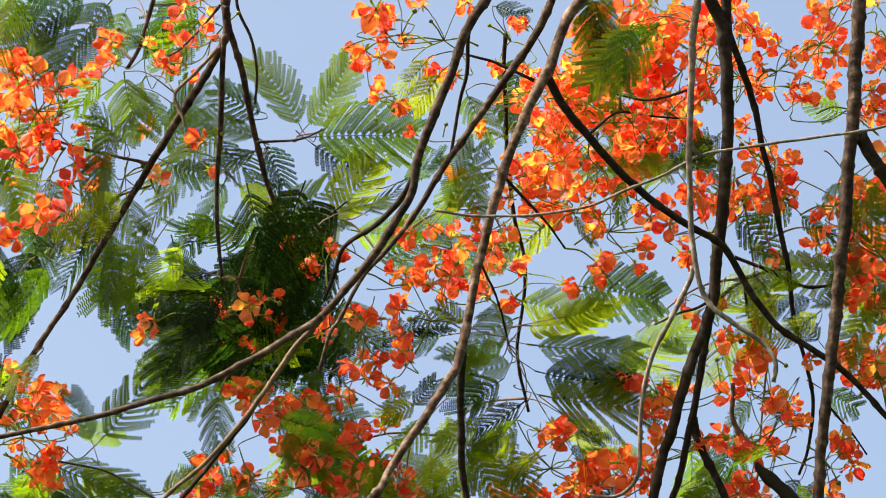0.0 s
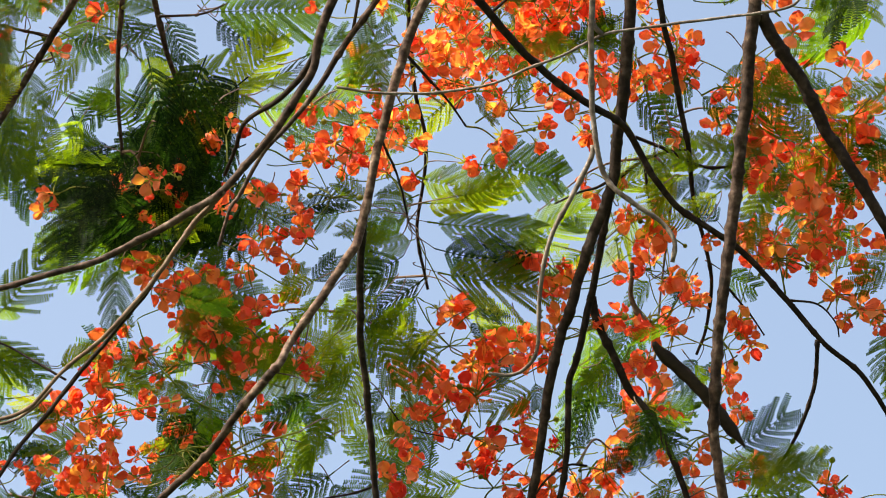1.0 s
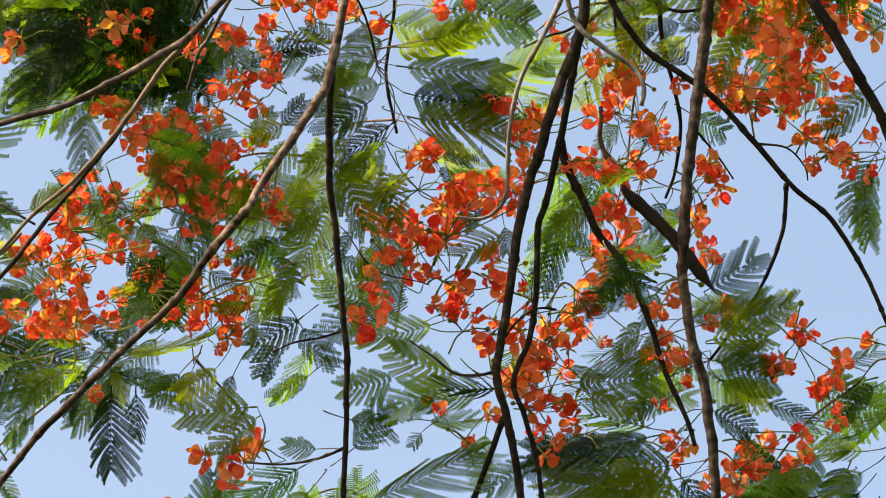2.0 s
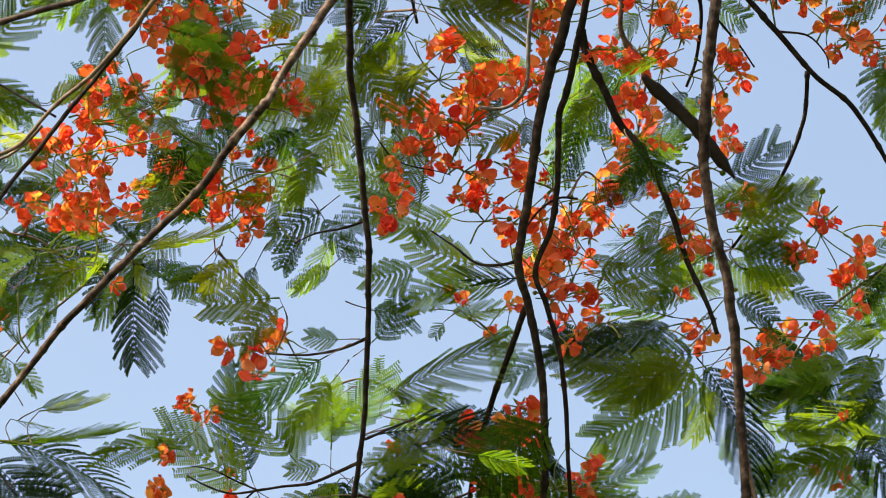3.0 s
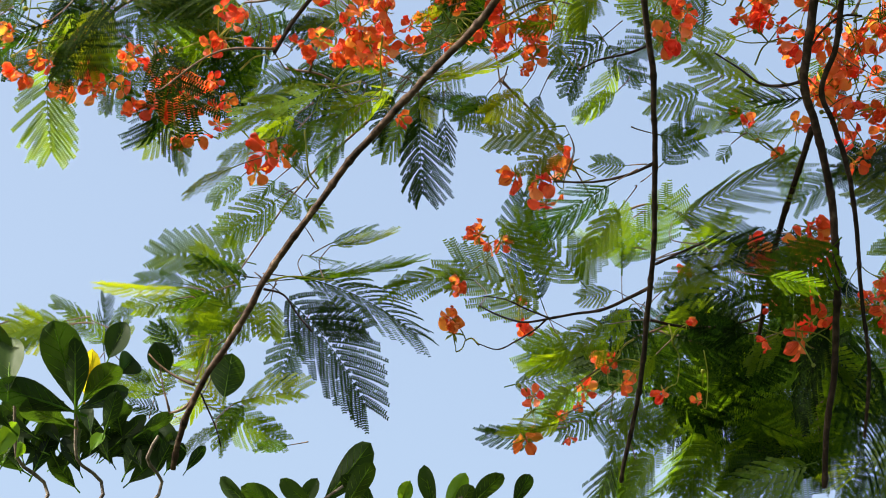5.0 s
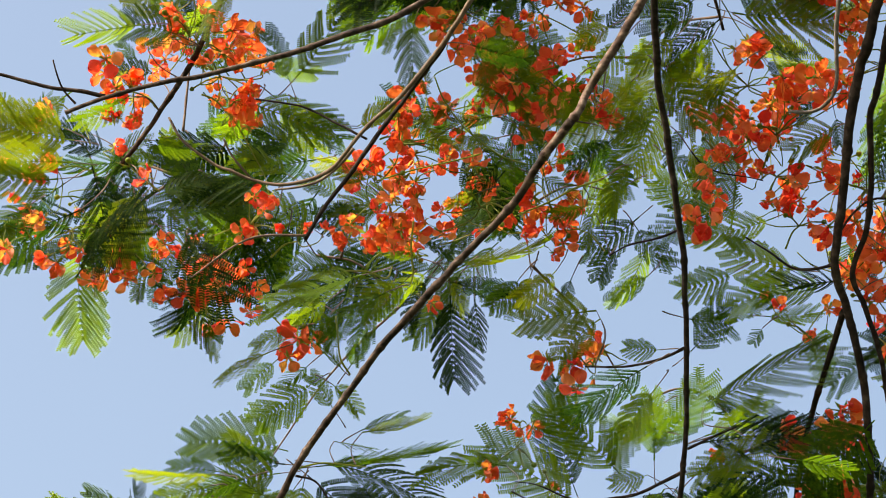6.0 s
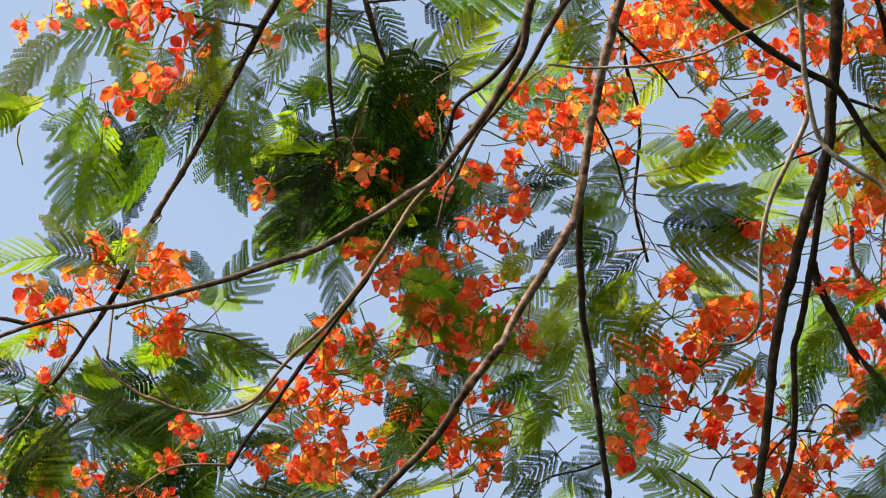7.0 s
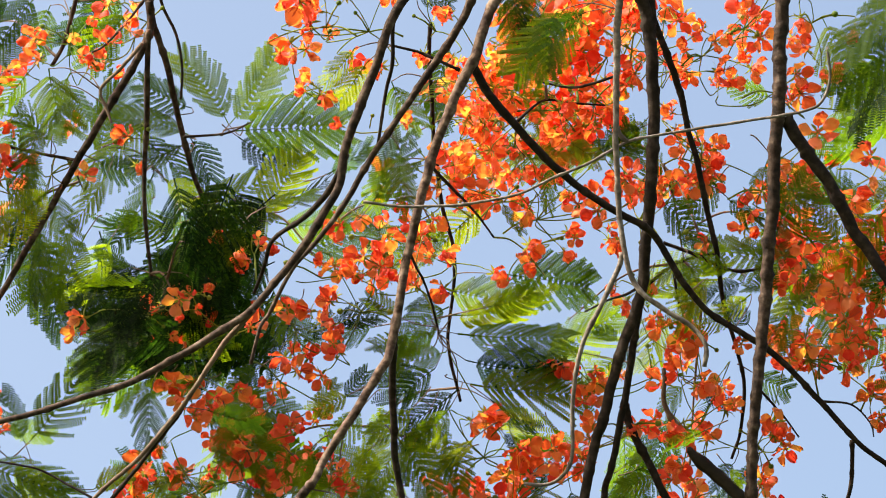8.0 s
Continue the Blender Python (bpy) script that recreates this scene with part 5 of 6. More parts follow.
    for a, b, wide in rows:
        BESIDE.append((a, b, 0.004, 0.004, 1, wide, c - 0.08, c + 0.1))



flowers(-0.1, [(-0.766, 0.314, 10), (-0.732, 0.327, 7.8), (-0.773, 0.287, 8.9), (-0.725, 0.3, 8.9), (-0.746, 0.28, 7.8), (-0.759, 0.24, 7.8), (-0.773, 0.219, 6.7), (-0.725, 0.219, 6.7), (-0.692, 0.219, 7.8), (-0.678, 0.28, 7.8), (-0.658, 0.294, 7.8), (-0.644, 0.314, 6.7), (-0.746, 0.172, 7.8), (-0.739, 0.145, 7.8), (-0.712, 0.186, 6.7), (-0.692, 0.165, 6.7), (-0.651, 0.152, 7.8), (-0.658, 0.118, 6.7), (-0.597, 0.145, 6.7), (-0.719, 0.064, 8.9), (-0.705, 0.044, 6.7), (-0.665, 0.064, 8.9), (-0.773, 0.05, 7.8), (-0.759, 0.023, 6.7), (-0.584, 0.365, 6.7), (-0.462, 0.429, 6.7), (-0.408, 0.402, 6.7), (-0.428, 0.192, 6.7), (-0.118, 0.422, 10), (-0.104, 0.388, 8.9), (-0.084, 0.408, 6.7), (-0.036, 0.435, 6.7)])
flowers(-0.1, [(-0.138, 0.354, 8.9), (-0.111, 0.341, 6.7), (-0.104, 0.283, 6.7), (-0.087, 0.26, 6.7), (-0.057, 0.03, 6.7), (0.29, 0.429, 6.7), (0.243, 0.381, 7.8), (0.25, 0.368, 6.7), (0.338, 0.435, 7.8), (0.398, 0.415, 8.9), (0.412, 0.395, 7.8), (0.392, 0.375, 6.7), (0.371, 0.361, 6.7), (0.419, 0.368, 6.7), (0.378, 0.327, 7.8), (0.344, 0.341, 6.7), (0.358, 0.307, 6.7), (0.398, 0.341, 6.7), (0.405, 0.307, 6.7), (0.473, 0.287, 6.7), (0.453, 0.267, 7.8), (0.398, 0.246, 6.7), (0.371, 0.219, 6.7), (0.365, 0.267, 6.7), (0.419, 0.226, 6.7), (0.344, 0.179, 6.7), (0.236, 0.307, 7.8), (0.209, 0.297, 6.7), (0.223, 0.267, 6.7), (0.203, 0.24, 6.7), (0.23, 0.213, 7.8), (0.203, 0.199, 6.7)])
flowers(-0.1, [(0.176, 0.219, 6.7), (0.149, 0.132, 6.7), (0.115, 0.091, 6.7), (0.182, 0.118, 7.8), (0.216, 0.105, 7.8), (0.196, 0.078, 6.7), (0.277, 0.047, 6.7), (0.304, 0.179, 6.7), (0.398, 0.044, 6.7), (0.368, 0.057, 6.7), (0.466, 0.111, 6.7), (0.446, 0.098, 6.7), (0.561, 0.388, 8.9), (0.554, 0.294, 7.8), (0.567, 0.105, 6.7), (0.581, 0.091, 6.7), (0.615, 0.287, 7.8), (0.642, 0.267, 6.7), (0.675, 0.415, 7.8), (0.669, 0.388, 6.7), (0.682, 0.422, 6.7), (0.696, 0.348, 6.7), (0.682, 0.294, 6.7), (0.763, 0.429, 6.7), (0.77, 0.381, 6.7), (0.777, 0.321, 6.7), (0.756, 0.28, 6.7), (0.763, 0.246, 7.8), (0.675, 0.071, 6.7), (0.716, 0.118, 6.7), (0.77, 0.064, 6.7), (0.763, 0.017, 7.8)])
flowers(-0.1, [(-0.736, -0.257, 6.7), (-0.712, -0.25, 6.7), (-0.692, -0.27, 6.7), (-0.725, -0.284, 7.8), (-0.698, -0.29, 7.8), (-0.712, -0.311, 6.7), (-0.746, -0.297, 6.7), (-0.719, -0.378, 6.7), (-0.712, -0.398, 7.8), (-0.516, -0.128, 6.7), (-0.34, -0.098, 6.7), (-0.246, -0.027, 6.7), (-0.354, -0.25, 8.9), (-0.33, -0.247, 6.7), (-0.32, -0.304, 6.7), (-0.3, -0.29, 6.7), (-0.28, -0.27, 6.7), (-0.246, -0.263, 6.7), (-0.226, -0.365, 6.7), (-0.253, -0.338, 6.7), (-0.273, -0.351, 6.7), (-0.246, -0.398, 6.7), (-0.158, -0.203, 6.7), (-0.118, -0.209, 6.7), (-0.138, -0.23, 6.7), (-0.111, -0.125, 6.7), (-0.077, -0.108, 6.7), (-0.077, -0.169, 6.7), (-0.063, -0.196, 6.7), (-0.016, -0.03, 7.8), (-0.03, -0.061, 6.7), (-0.178, -0.324, 7.8)])
flowers(-0.1, [(-0.151, -0.331, 6.7), (-0.178, -0.412, 7.8), (-0.077, -0.392, 6.7), (-0.07, -0.419, 6.7), (-0.415, -0.385, 7.8), (-0.428, -0.419, 6.7), (-0.418, -0.432, 6.7), (-0.347, -0.405, 6.7), (0.014, -0.047, 6.7), (0.02, -0.027, 6.7), (0, -0.068, 6.7), (0.074, -0.081, 6.7), (0.128, -0.088, 6.7), (0.277, -0.014, 6.7), (0.284, -0.041, 6.7), (0.439, -0.01, 6.7), (0.314, -0.226, 6.7), (0.338, -0.223, 6.7), (0.392, -0.243, 6.7), (0.371, -0.27, 6.7), (0.385, -0.284, 6.7), (0.196, -0.324, 8.9), (0.169, -0.321, 6.7), (0.25, -0.371, 8.9), (0.27, -0.385, 7.8), (0.243, -0.398, 6.7), (0.27, -0.419, 7.8), (0.324, -0.385, 7.8), (0.331, -0.405, 6.7), (0.365, -0.392, 6.7), (0.378, -0.358, 6.7), (0.561, -0.172, 10)])
flowers(-0.1, [(0.54, -0.189, 6.7), (0.561, -0.236, 6.7), (0.581, -0.263, 6.7), (0.54, -0.25, 6.7), (0.5, -0.331, 6.7), (0.547, -0.344, 10), (0.567, -0.344, 6.7), (0.54, -0.412, 6.7), (0.628, -0.317, 7.8), (0.709, -0.338, 8.9), (0.702, -0.358, 6.7), (0.743, -0.179, 7.8), (0.729, -0.196, 6.7), (0.763, -0.196, 6.7), (0.716, -0.209, 6.7), (0.777, -0.223, 6.7), (0.729, -0.041, 6.7), (0.716, -0.074, 6.7), (0.777, -0.014, 6.7), (-0.713, -0.383, 6.7), (-0.434, -0.439, 6.7), (-0.421, -0.459, 6.7), (-0.401, -0.483, 6.7), (-0.496, -0.506, 7.8), (-0.482, -0.493, 6.7), (-0.506, -0.527, 6.7), (-0.476, -0.52, 6.7), (-0.445, -0.51, 6.7), (-0.435, -0.534, 6.7), (-0.442, -0.554, 6.7), (-0.402, -0.561, 6.7), (-0.405, -0.534, 6.7)])
flowers(-0.1, [(-0.35, -0.504, 6.7), (-0.296, -0.505, 6.7), (-0.532, -0.635, 6.7), (-0.498, -0.625, 7.8), (-0.444, -0.649, 6.7), (-0.454, -0.629, 6.7), (-0.45, -0.588, 6.7), (-0.266, -0.562, 6.7), (-0.177, -0.411, 6.7), (-0.114, -0.523, 6.7), (-0.195, -0.566, 7.8), (-0.192, -0.587, 6.7), (-0.152, -0.611, 7.8), (-0.145, -0.652, 6.7), (-0.757, -0.695, 6.7), (0.109, -0.454, 6.7), (0.255, -0.407, 6.7), (0.252, -0.424, 6.7), (0.258, -0.441, 7.8), (0.367, -0.395, 6.7), (0.194, -0.451, 6.7), (0.19, -0.481, 7.8), (0.16, -0.498, 6.7), (0.146, -0.515, 6.7), (0.245, -0.485, 6.7), (0.102, -0.572, 6.7), (0.115, -0.6, 6.7), (0.088, -0.637, 7.8), (0.258, -0.557, 7.8), (0.275, -0.574, 6.7), (0.237, -0.614, 6.7), (0.326, -0.52, 6.7)])
flowers(-0.1, [(0.322, -0.639, 7.8), (0.373, -0.639, 7.8), (0.407, -0.684, 7.8), (0.434, -0.663, 7.8), (0.461, -0.67, 6.7), (0.42, -0.704, 6.7), (0.39, -0.738, 7.8), (0.427, -0.745, 6.7), (0.4, -0.711, 6.7), (0.386, -0.772, 6.7), (0.495, -0.596, 6.7), (0.481, -0.575, 6.7), (0.522, -0.433, 6.7), (0.698, -0.496, 6.7), (0.634, -0.566, 6.7), (0.627, -0.594, 6.7), (0.631, -0.672, 7.8), (-0.633, -0.815, 10), (-0.185, -0.867, 7.8), (-0.141, -0.867, 6.7), (-0.131, -0.912, 7.8), (-0.086, -0.857, 8.9), (-0.251, -0.959, 7.8), (-0.3, -1.058, 6.7), (-0.305, -1.148, 7.8), (0.481, -0.814, 6.7), (0.42, -0.824, 6.7), (0.338, -0.974, 8.9), (0.341, -1.002, 7.8), (0.317, -0.988, 6.7), (0.242, -1.022, 7.8), (0.27, -1.039, 6.7)])
flowers(-0.1, [(0.304, -1.019, 6.7), (0.358, -1.112, 6.7), (0.32, -1.171, 8.9), (0.461, -1.072, 6.7), (0.481, -1.093, 6.7), (0.471, -1.124, 7.8), (0.651, -0.819, 6.7), (0.794, -0.841, 6.7), (0.788, -0.868, 6.7), (0.801, -0.875, 6.7), (0.761, -0.902, 6.7), (-0.821, -0.256, 6.7), (-0.939, -0.291, 7.8), (-0.948, -0.318, 6.7), (-0.921, -0.326, 6.7), (-0.929, -0.346, 6.7), (-0.931, -0.394, 6.7), (-0.911, -0.409, 6.7), (-1.066, -0.48, 6.7), (-1.074, -0.501, 6.7), (-1.102, -0.582, 7.8), (-1.061, -0.659, 6.7), (-0.995, -0.696, 6.7), (-0.951, -0.65, 6.7), (-0.942, -0.677, 6.7), (-0.933, -0.691, 6.7), (-0.824, -0.716, 6.7), (-0.775, -0.698, 6.7), (-0.182, -1.336, 6.7), (0.883, -0.638, 6.7), (0.846, -0.682, 7.8), (0.826, -0.696, 6.7)])
flowers(-0.1, [(0.942, -0.688, 6.7), (0.949, -0.723, 6.7), (0.916, -0.743, 6.7), (0.93, -0.757, 6.7), (0.808, -0.89, 6.7), (0.88, -0.872, 6.7), (0.834, -0.156, 8.3), (0.851, 0.055, 8.3), (0.951, 0.076, 9.9), (0.972, 0.036, 8.3), (0.983, -0.014, 8.3), (0.887, -0.292, 8.3), (0.918, -0.317, 8.3), (0.845, -0.031, 8.3), (0.885, -0.052, 8.3), (0.824, -0.111, 8.3), (0.897, 0.008, 8.3), (0.867, 0.059, 8.3)])
small_flowers(-0.1, [(-0.617, 0.317, 5.6), (-0.624, 0.105, 5.6), (-0.638, 0.219, 5.6), (-0.766, 0.334, 5.6), (-0.57, 0.381, 5.6), (-0.584, 0.331, 5.6), (-0.509, 0.334, 4.5), (-0.472, 0.327, 5.6), (-0.448, 0.354, 4.5), (-0.489, 0.402, 4.5), (-0.428, 0.439, 4.5), (-0.421, 0.375, 5.6), (-0.496, 0.314, 5.6), (-0.435, 0.304, 4.5), (-0.516, 0.368, 3.3), (-0.475, 0.368, 4.5), (-0.523, 0.206, 5.6), (-0.418, 0.145, 5.6), (-0.509, 0.128, 5.6), (-0.124, 0.402, 5.6), (-0.158, 0.331, 5.6), (-0.111, 0.267, 5.6), (-0.07, 0.368, 4.5), (-0.023, 0.3, 5.6), (-0.03, 0.334, 4.5), (-0.05, 0.206, 4.5), (-0.023, 0.044, 5.6), (-0.28, 0.017, 4.5), (-0.07, 0.003, 4.5), (-0.199, 0.01, 3.3), (0.142, 0.392, 5.6), (0.128, 0.402, 4.5)])
small_flowers(-0.1, [(0.041, 0.439, 5.6), (0.23, 0.402, 5.6), (0.27, 0.402, 5.6), (0.432, 0.341, 5.6), (0.466, 0.361, 5.6), (0.439, 0.3, 5.6), (0.338, 0.28, 5.6), (0.324, 0.327, 4.5), (0.338, 0.233, 5.6), (0.398, 0.192, 5.6), (0.317, 0.219, 5.6), (0.297, 0.273, 5.6), (0.27, 0.287, 5.6), (0.189, 0.28, 5.6), (0.25, 0.24, 5.6), (0.27, 0.233, 4.5), (0.284, 0.219, 4.5), (0.149, 0.26, 4.5), (0.149, 0.321, 4.5), (0.101, 0.334, 4.5), (0.068, 0.206, 5.6), (0.108, 0.138, 5.6), (0.236, 0.105, 5.6), (0.162, 0.071, 5.6), (0.142, 0.105, 5.6), (0.108, 0.037, 5.6), (0.223, 0.132, 5.6), (0.317, 0.165, 5.6), (0.344, 0.199, 4.5), (0.405, 0.071, 5.6), (0.351, 0.074, 4.5), (0.425, 0.01, 4.5)])
small_flowers(-0.1, [(0.473, 0.078, 5.6), (0.351, 0.01, 5.6), (0.02, 0.307, 5.6), (0.027, 0.01, 5.6), (0.068, 0.03, 4.5), (0.054, 0.071, 4.5), (0.52, 0.429, 5.6), (0.513, 0.348, 5.6), (0.517, 0.321, 5.6), (0.574, 0.368, 5.6), (0.547, 0.375, 5.6), (0.594, 0.361, 4.5), (0.611, 0.338, 5.6), (0.561, 0.324, 5.6), (0.571, 0.28, 5.6), (0.54, 0.287, 5.6), (0.527, 0.233, 5.6), (0.534, 0.213, 5.6), (0.547, 0.192, 5.6), (0.588, 0.172, 5.6), (0.601, 0.118, 5.6), (0.608, 0.098, 4.5), (0.618, 0.152, 5.6), (0.534, 0.091, 4.5), (0.52, 0.071, 4.5), (0.621, 0.263, 4.5), (0.594, 0.165, 3.3), (0.648, 0.354, 5.6), (0.702, 0.435, 5.6), (0.682, 0.368, 5.6), (0.675, 0.321, 5.6), (0.669, 0.307, 4.5)])
small_flowers(-0.1, [(0.702, 0.381, 5.6), (0.756, 0.348, 5.6), (0.75, 0.233, 5.6), (0.777, 0.267, 5.6), (0.743, 0.091, 5.6), (0.709, 0.037, 5.6), (0.736, 0.01, 5.6), (0.777, 0.118, 5.6), (0.669, 0.037, 4.5), (-0.685, -0.297, 5.6), (-0.665, -0.321, 5.6), (-0.773, -0.311, 5.6), (-0.766, -0.209, 3.3), (-0.692, -0.358, 5.6), (-0.698, -0.419, 4.5), (-0.739, -0.23, 4.5), (-0.766, -0.344, 4.5), (-0.523, -0.149, 5.6), (-0.354, -0.128, 4.5), (-0.327, -0.088, 4.5), (-0.361, -0.162, 3.3), (-0.3, -0.081, 4.5), (-0.226, -0.014, 5.6), (-0.388, -0.122, 3.3), (-0.313, -0.115, 3.3), (-0.205, -0.115, 4.5), (-0.219, -0.149, 5.6), (-0.151, -0.115, 5.6), (-0.178, 0, 5.6), (-0.344, -0.27, 5.6), (-0.3, -0.317, 5.6), (-0.266, -0.277, 5.6)])
small_flowers(-0.1, [(-0.219, -0.29, 5.6), (-0.145, -0.203, 5.6), (-0.097, -0.24, 5.6), (-0.192, -0.25, 4.5), (-0.063, -0.101, 5.6), (-0.097, -0.142, 5.6), (-0.074, -0.182, 5.6), (-0.016, -0.064, 5.6), (-0.07, -0.047, 5.6), (-0.05, -0.054, 5.6), (-0.091, -0.041, 4.5), (-0.192, -0.344, 5.6), (-0.107, -0.321, 5.6), (-0.165, -0.432, 5.6), (-0.212, -0.419, 4.5), (-0.111, -0.378, 4.5), (-0.05, -0.432, 5.6), (-0.131, -0.392, 4.5), (-0.408, -0.405, 5.6), (-0.34, -0.419, 5.6), (-0.357, -0.412, 4.5), (-0.293, -0.344, 5.6), (-0.259, -0.378, 5.6), (-0.219, -0.378, 4.5), (0.027, -0.074, 5.6), (0.122, -0.02, 5.6), (0.101, -0.034, 5.6), (0.074, -0.054, 4.5), (0.216, -0.061, 5.6), (0.297, -0.027, 4.5), (0.344, -0.027, 5.6), (0.358, -0.003, 4.5)])
small_flowers(-0.1, [(0.27, -0.064, 4.5), (0.422, -0.003, 4.5), (0.432, -0.088, 4.5), (0.449, -0.111, 5.6), (0.496, -0.145, 5.6), (0.5, -0.081, 4.5), (0.344, -0.233, 4.5), (0.365, -0.29, 5.6), (0.405, -0.26, 4.5), (0.216, -0.338, 5.6), (0.192, -0.304, 5.6), (0.23, -0.412, 5.6), (0.317, -0.378, 5.6), (0.388, -0.331, 5.6), (0.351, -0.419, 4.5), (0.513, -0.169, 5.6), (0.561, -0.135, 4.5), (0.52, -0.203, 5.6), (0.567, -0.27, 5.6), (0.601, -0.257, 5.6), (0.621, -0.277, 4.5), (0.486, -0.344, 5.6), (0.513, -0.351, 4.5), (0.534, -0.358, 5.6), (0.588, -0.365, 5.6), (0.554, -0.432, 5.6), (0.635, -0.304, 4.5), (0.729, -0.382, 5.6), (0.716, -0.371, 4.5), (0.689, -0.432, 5.6), (0.736, -0.223, 5.6), (0.78, -0.182, 5.6)])
small_flowers(-0.1, [(0.706, -0.182, 4.5), (0.466, -0.338, 5.6), (0.439, -0.344, 5.6), (0.675, -0.007, 5.6), (0.736, -0.068, 5.6), (0.743, -0.088, 5.6), (0.77, -0.047, 5.6), (0.716, -0.095, 4.5), (0.648, -0.196, 4.5), (0.594, -0.014, 4.5), (-0.696, -0.359, 5.6), (-0.727, -0.403, 5.6), (-0.7, -0.423, 5.6), (-0.693, -0.38, 4.5), (-0.757, -0.376, 4.5), (-0.438, -0.469, 5.6), (-0.407, -0.466, 5.6), (-0.422, -0.548, 5.6), (-0.459, -0.534, 5.6), (-0.34, -0.494, 4.5), (-0.528, -0.615, 5.6), (-0.501, -0.649, 4.5), (-0.429, -0.595, 5.6), (-0.463, -0.602, 5.6), (-0.43, -0.615, 5.6), (-0.47, -0.581, 4.5), (-0.403, -0.622, 5.6), (-0.389, -0.602, 5.6), (-0.368, -0.596, 5.6), (-0.328, -0.572, 5.6), (-0.3, -0.535, 5.6), (-0.26, -0.61, 5.6)])
small_flowers(-0.1, [(-0.294, -0.63, 4.5), (-0.204, -0.471, 5.6), (-0.251, -0.4, 4.5), (-0.049, -0.432, 5.6), (-0.069, -0.408, 5.6), (-0.144, -0.506, 5.6), (-0.131, -0.591, 5.6), (-0.138, -0.604, 5.6), (-0.183, -0.628, 5.6), (-0.217, -0.638, 5.6), (-0.124, -0.57, 4.5), (-0.166, -0.679, 4.5), (-0.138, -0.631, 4.5), (-0.171, -0.461, 4.5), (-0.24, -0.603, 4.5), (-0.213, -0.604, 5.6), (-0.328, -0.603, 4.5), (-0.362, -0.636, 4.5), (-0.417, -0.643, 5.6), (-0.693, -0.549, 5.6), (-0.672, -0.552, 5.6), (-0.711, -0.613, 5.6), (-0.694, -0.6, 4.5), (-0.66, -0.61, 4.5), (-0.613, -0.614, 4.5), (-0.572, -0.614, 4.5), (-0.73, -0.698, 5.6), (-0.76, -0.708, 5.6), (-0.719, -0.678, 4.5), (-0.724, -0.739, 5.6), (-0.704, -0.756, 5.6), (-0.751, -0.736, 4.5)])
small_flowers(-0.1, [(-0.744, -0.763, 5.6), (-0.696, -0.715, 4.5), (-0.68, -0.579, 4.5), (-0.391, -0.759, 4.5), (0.096, -0.43, 4.5), (0.154, -0.424, 5.6), (0.231, -0.424, 5.6), (0.329, -0.411, 5.6), (0.177, -0.536, 5.6), (0.207, -0.539, 5.6), (0.224, -0.505, 5.6), (0.129, -0.501, 5.6), (0.137, -0.457, 5.6), (0.211, -0.465, 5.6), (0.177, -0.471, 4.5), (0.116, -0.552, 5.6), (0.129, -0.586, 4.5), (0.085, -0.627, 5.6), (0.254, -0.584, 5.6), (0.224, -0.594, 5.6), (0.278, -0.594, 5.6), (0.285, -0.608, 4.5), (0.336, -0.513, 5.6), (0.319, -0.54, 5.6), (0.339, -0.554, 5.6), (0.346, -0.574, 5.6), (0.332, -0.622, 5.6), (0.318, -0.676, 4.5), (0.38, -0.568, 4.5), (0.386, -0.595, 4.5), (0.379, -0.69, 5.6), (0.359, -0.724, 5.6)])
small_flowers(-0.1, [(0.352, -0.745, 5.6), (0.454, -0.773, 5.6), (0.481, -0.773, 5.6), (0.468, -0.643, 5.6), (0.427, -0.629, 5.6), (0.475, -0.616, 5.6), (0.505, -0.657, 4.5), (0.525, -0.661, 5.6), (0.519, -0.542, 5.6), (0.502, -0.514, 5.6), (0.559, -0.586, 5.6), (0.536, -0.427, 5.6), (0.559, -0.447, 5.6), (0.515, -0.457, 5.6), (0.586, -0.498, 5.6), (0.542, -0.41, 4.5), (0.688, -0.435, 5.6), (0.684, -0.455, 5.6), (0.705, -0.482, 4.5), (0.681, -0.499, 4.5), (0.712, -0.503, 3.3), (0.624, -0.638, 5.6), (0.651, -0.672, 5.6), (0.624, -0.692, 5.6), (0.671, -0.679, 5.6), (0.658, -0.727, 5.6), (0.732, -0.591, 5.6), (0.705, -0.611, 4.5), (0.739, -0.598, 3.3), (-0.644, -0.842, 5.6), (-0.613, -0.822, 5.6), (-0.1, -0.864, 5.6)])
small_flowers(-0.1, [(-0.131, -0.85, 4.5), (-0.231, -0.976, 5.6), (-0.217, -0.99, 5.6), (-0.308, -1.12, 5.6), (-0.179, -1.122, 5.6), (-0.184, -1.108, 4.5), (-0.039, -1.216, 5.6), (0.216, -0.788, 4.5), (0.236, -0.791, 4.5), (0.42, -0.858, 5.6), (0.434, -0.838, 4.5), (0.325, -0.802, 5.6), (0.294, -0.86, 4.5), (0.365, -1.029, 5.6), (0.222, -1.042, 4.5), (0.256, -1.049, 5.6), (0.321, -1.084, 5.6), (0.266, -1.111, 4.5), (0.337, -1.157, 5.6), (0.31, -1.174, 5.6), (0.454, -1.127, 5.6), (0.481, -1.158, 5.6), (0.365, -1.143, 4.5), (0.672, -0.833, 5.6), (0.631, -0.791, 4.5), (0.658, -0.874, 4.5), (0.768, -0.919, 5.6), (0.754, -0.895, 5.6), (0.72, -0.915, 4.5), (0.119, -1.048, 3.3), (0.112, -1.138, 3.3), (0.255, -1.17, 4.5)])
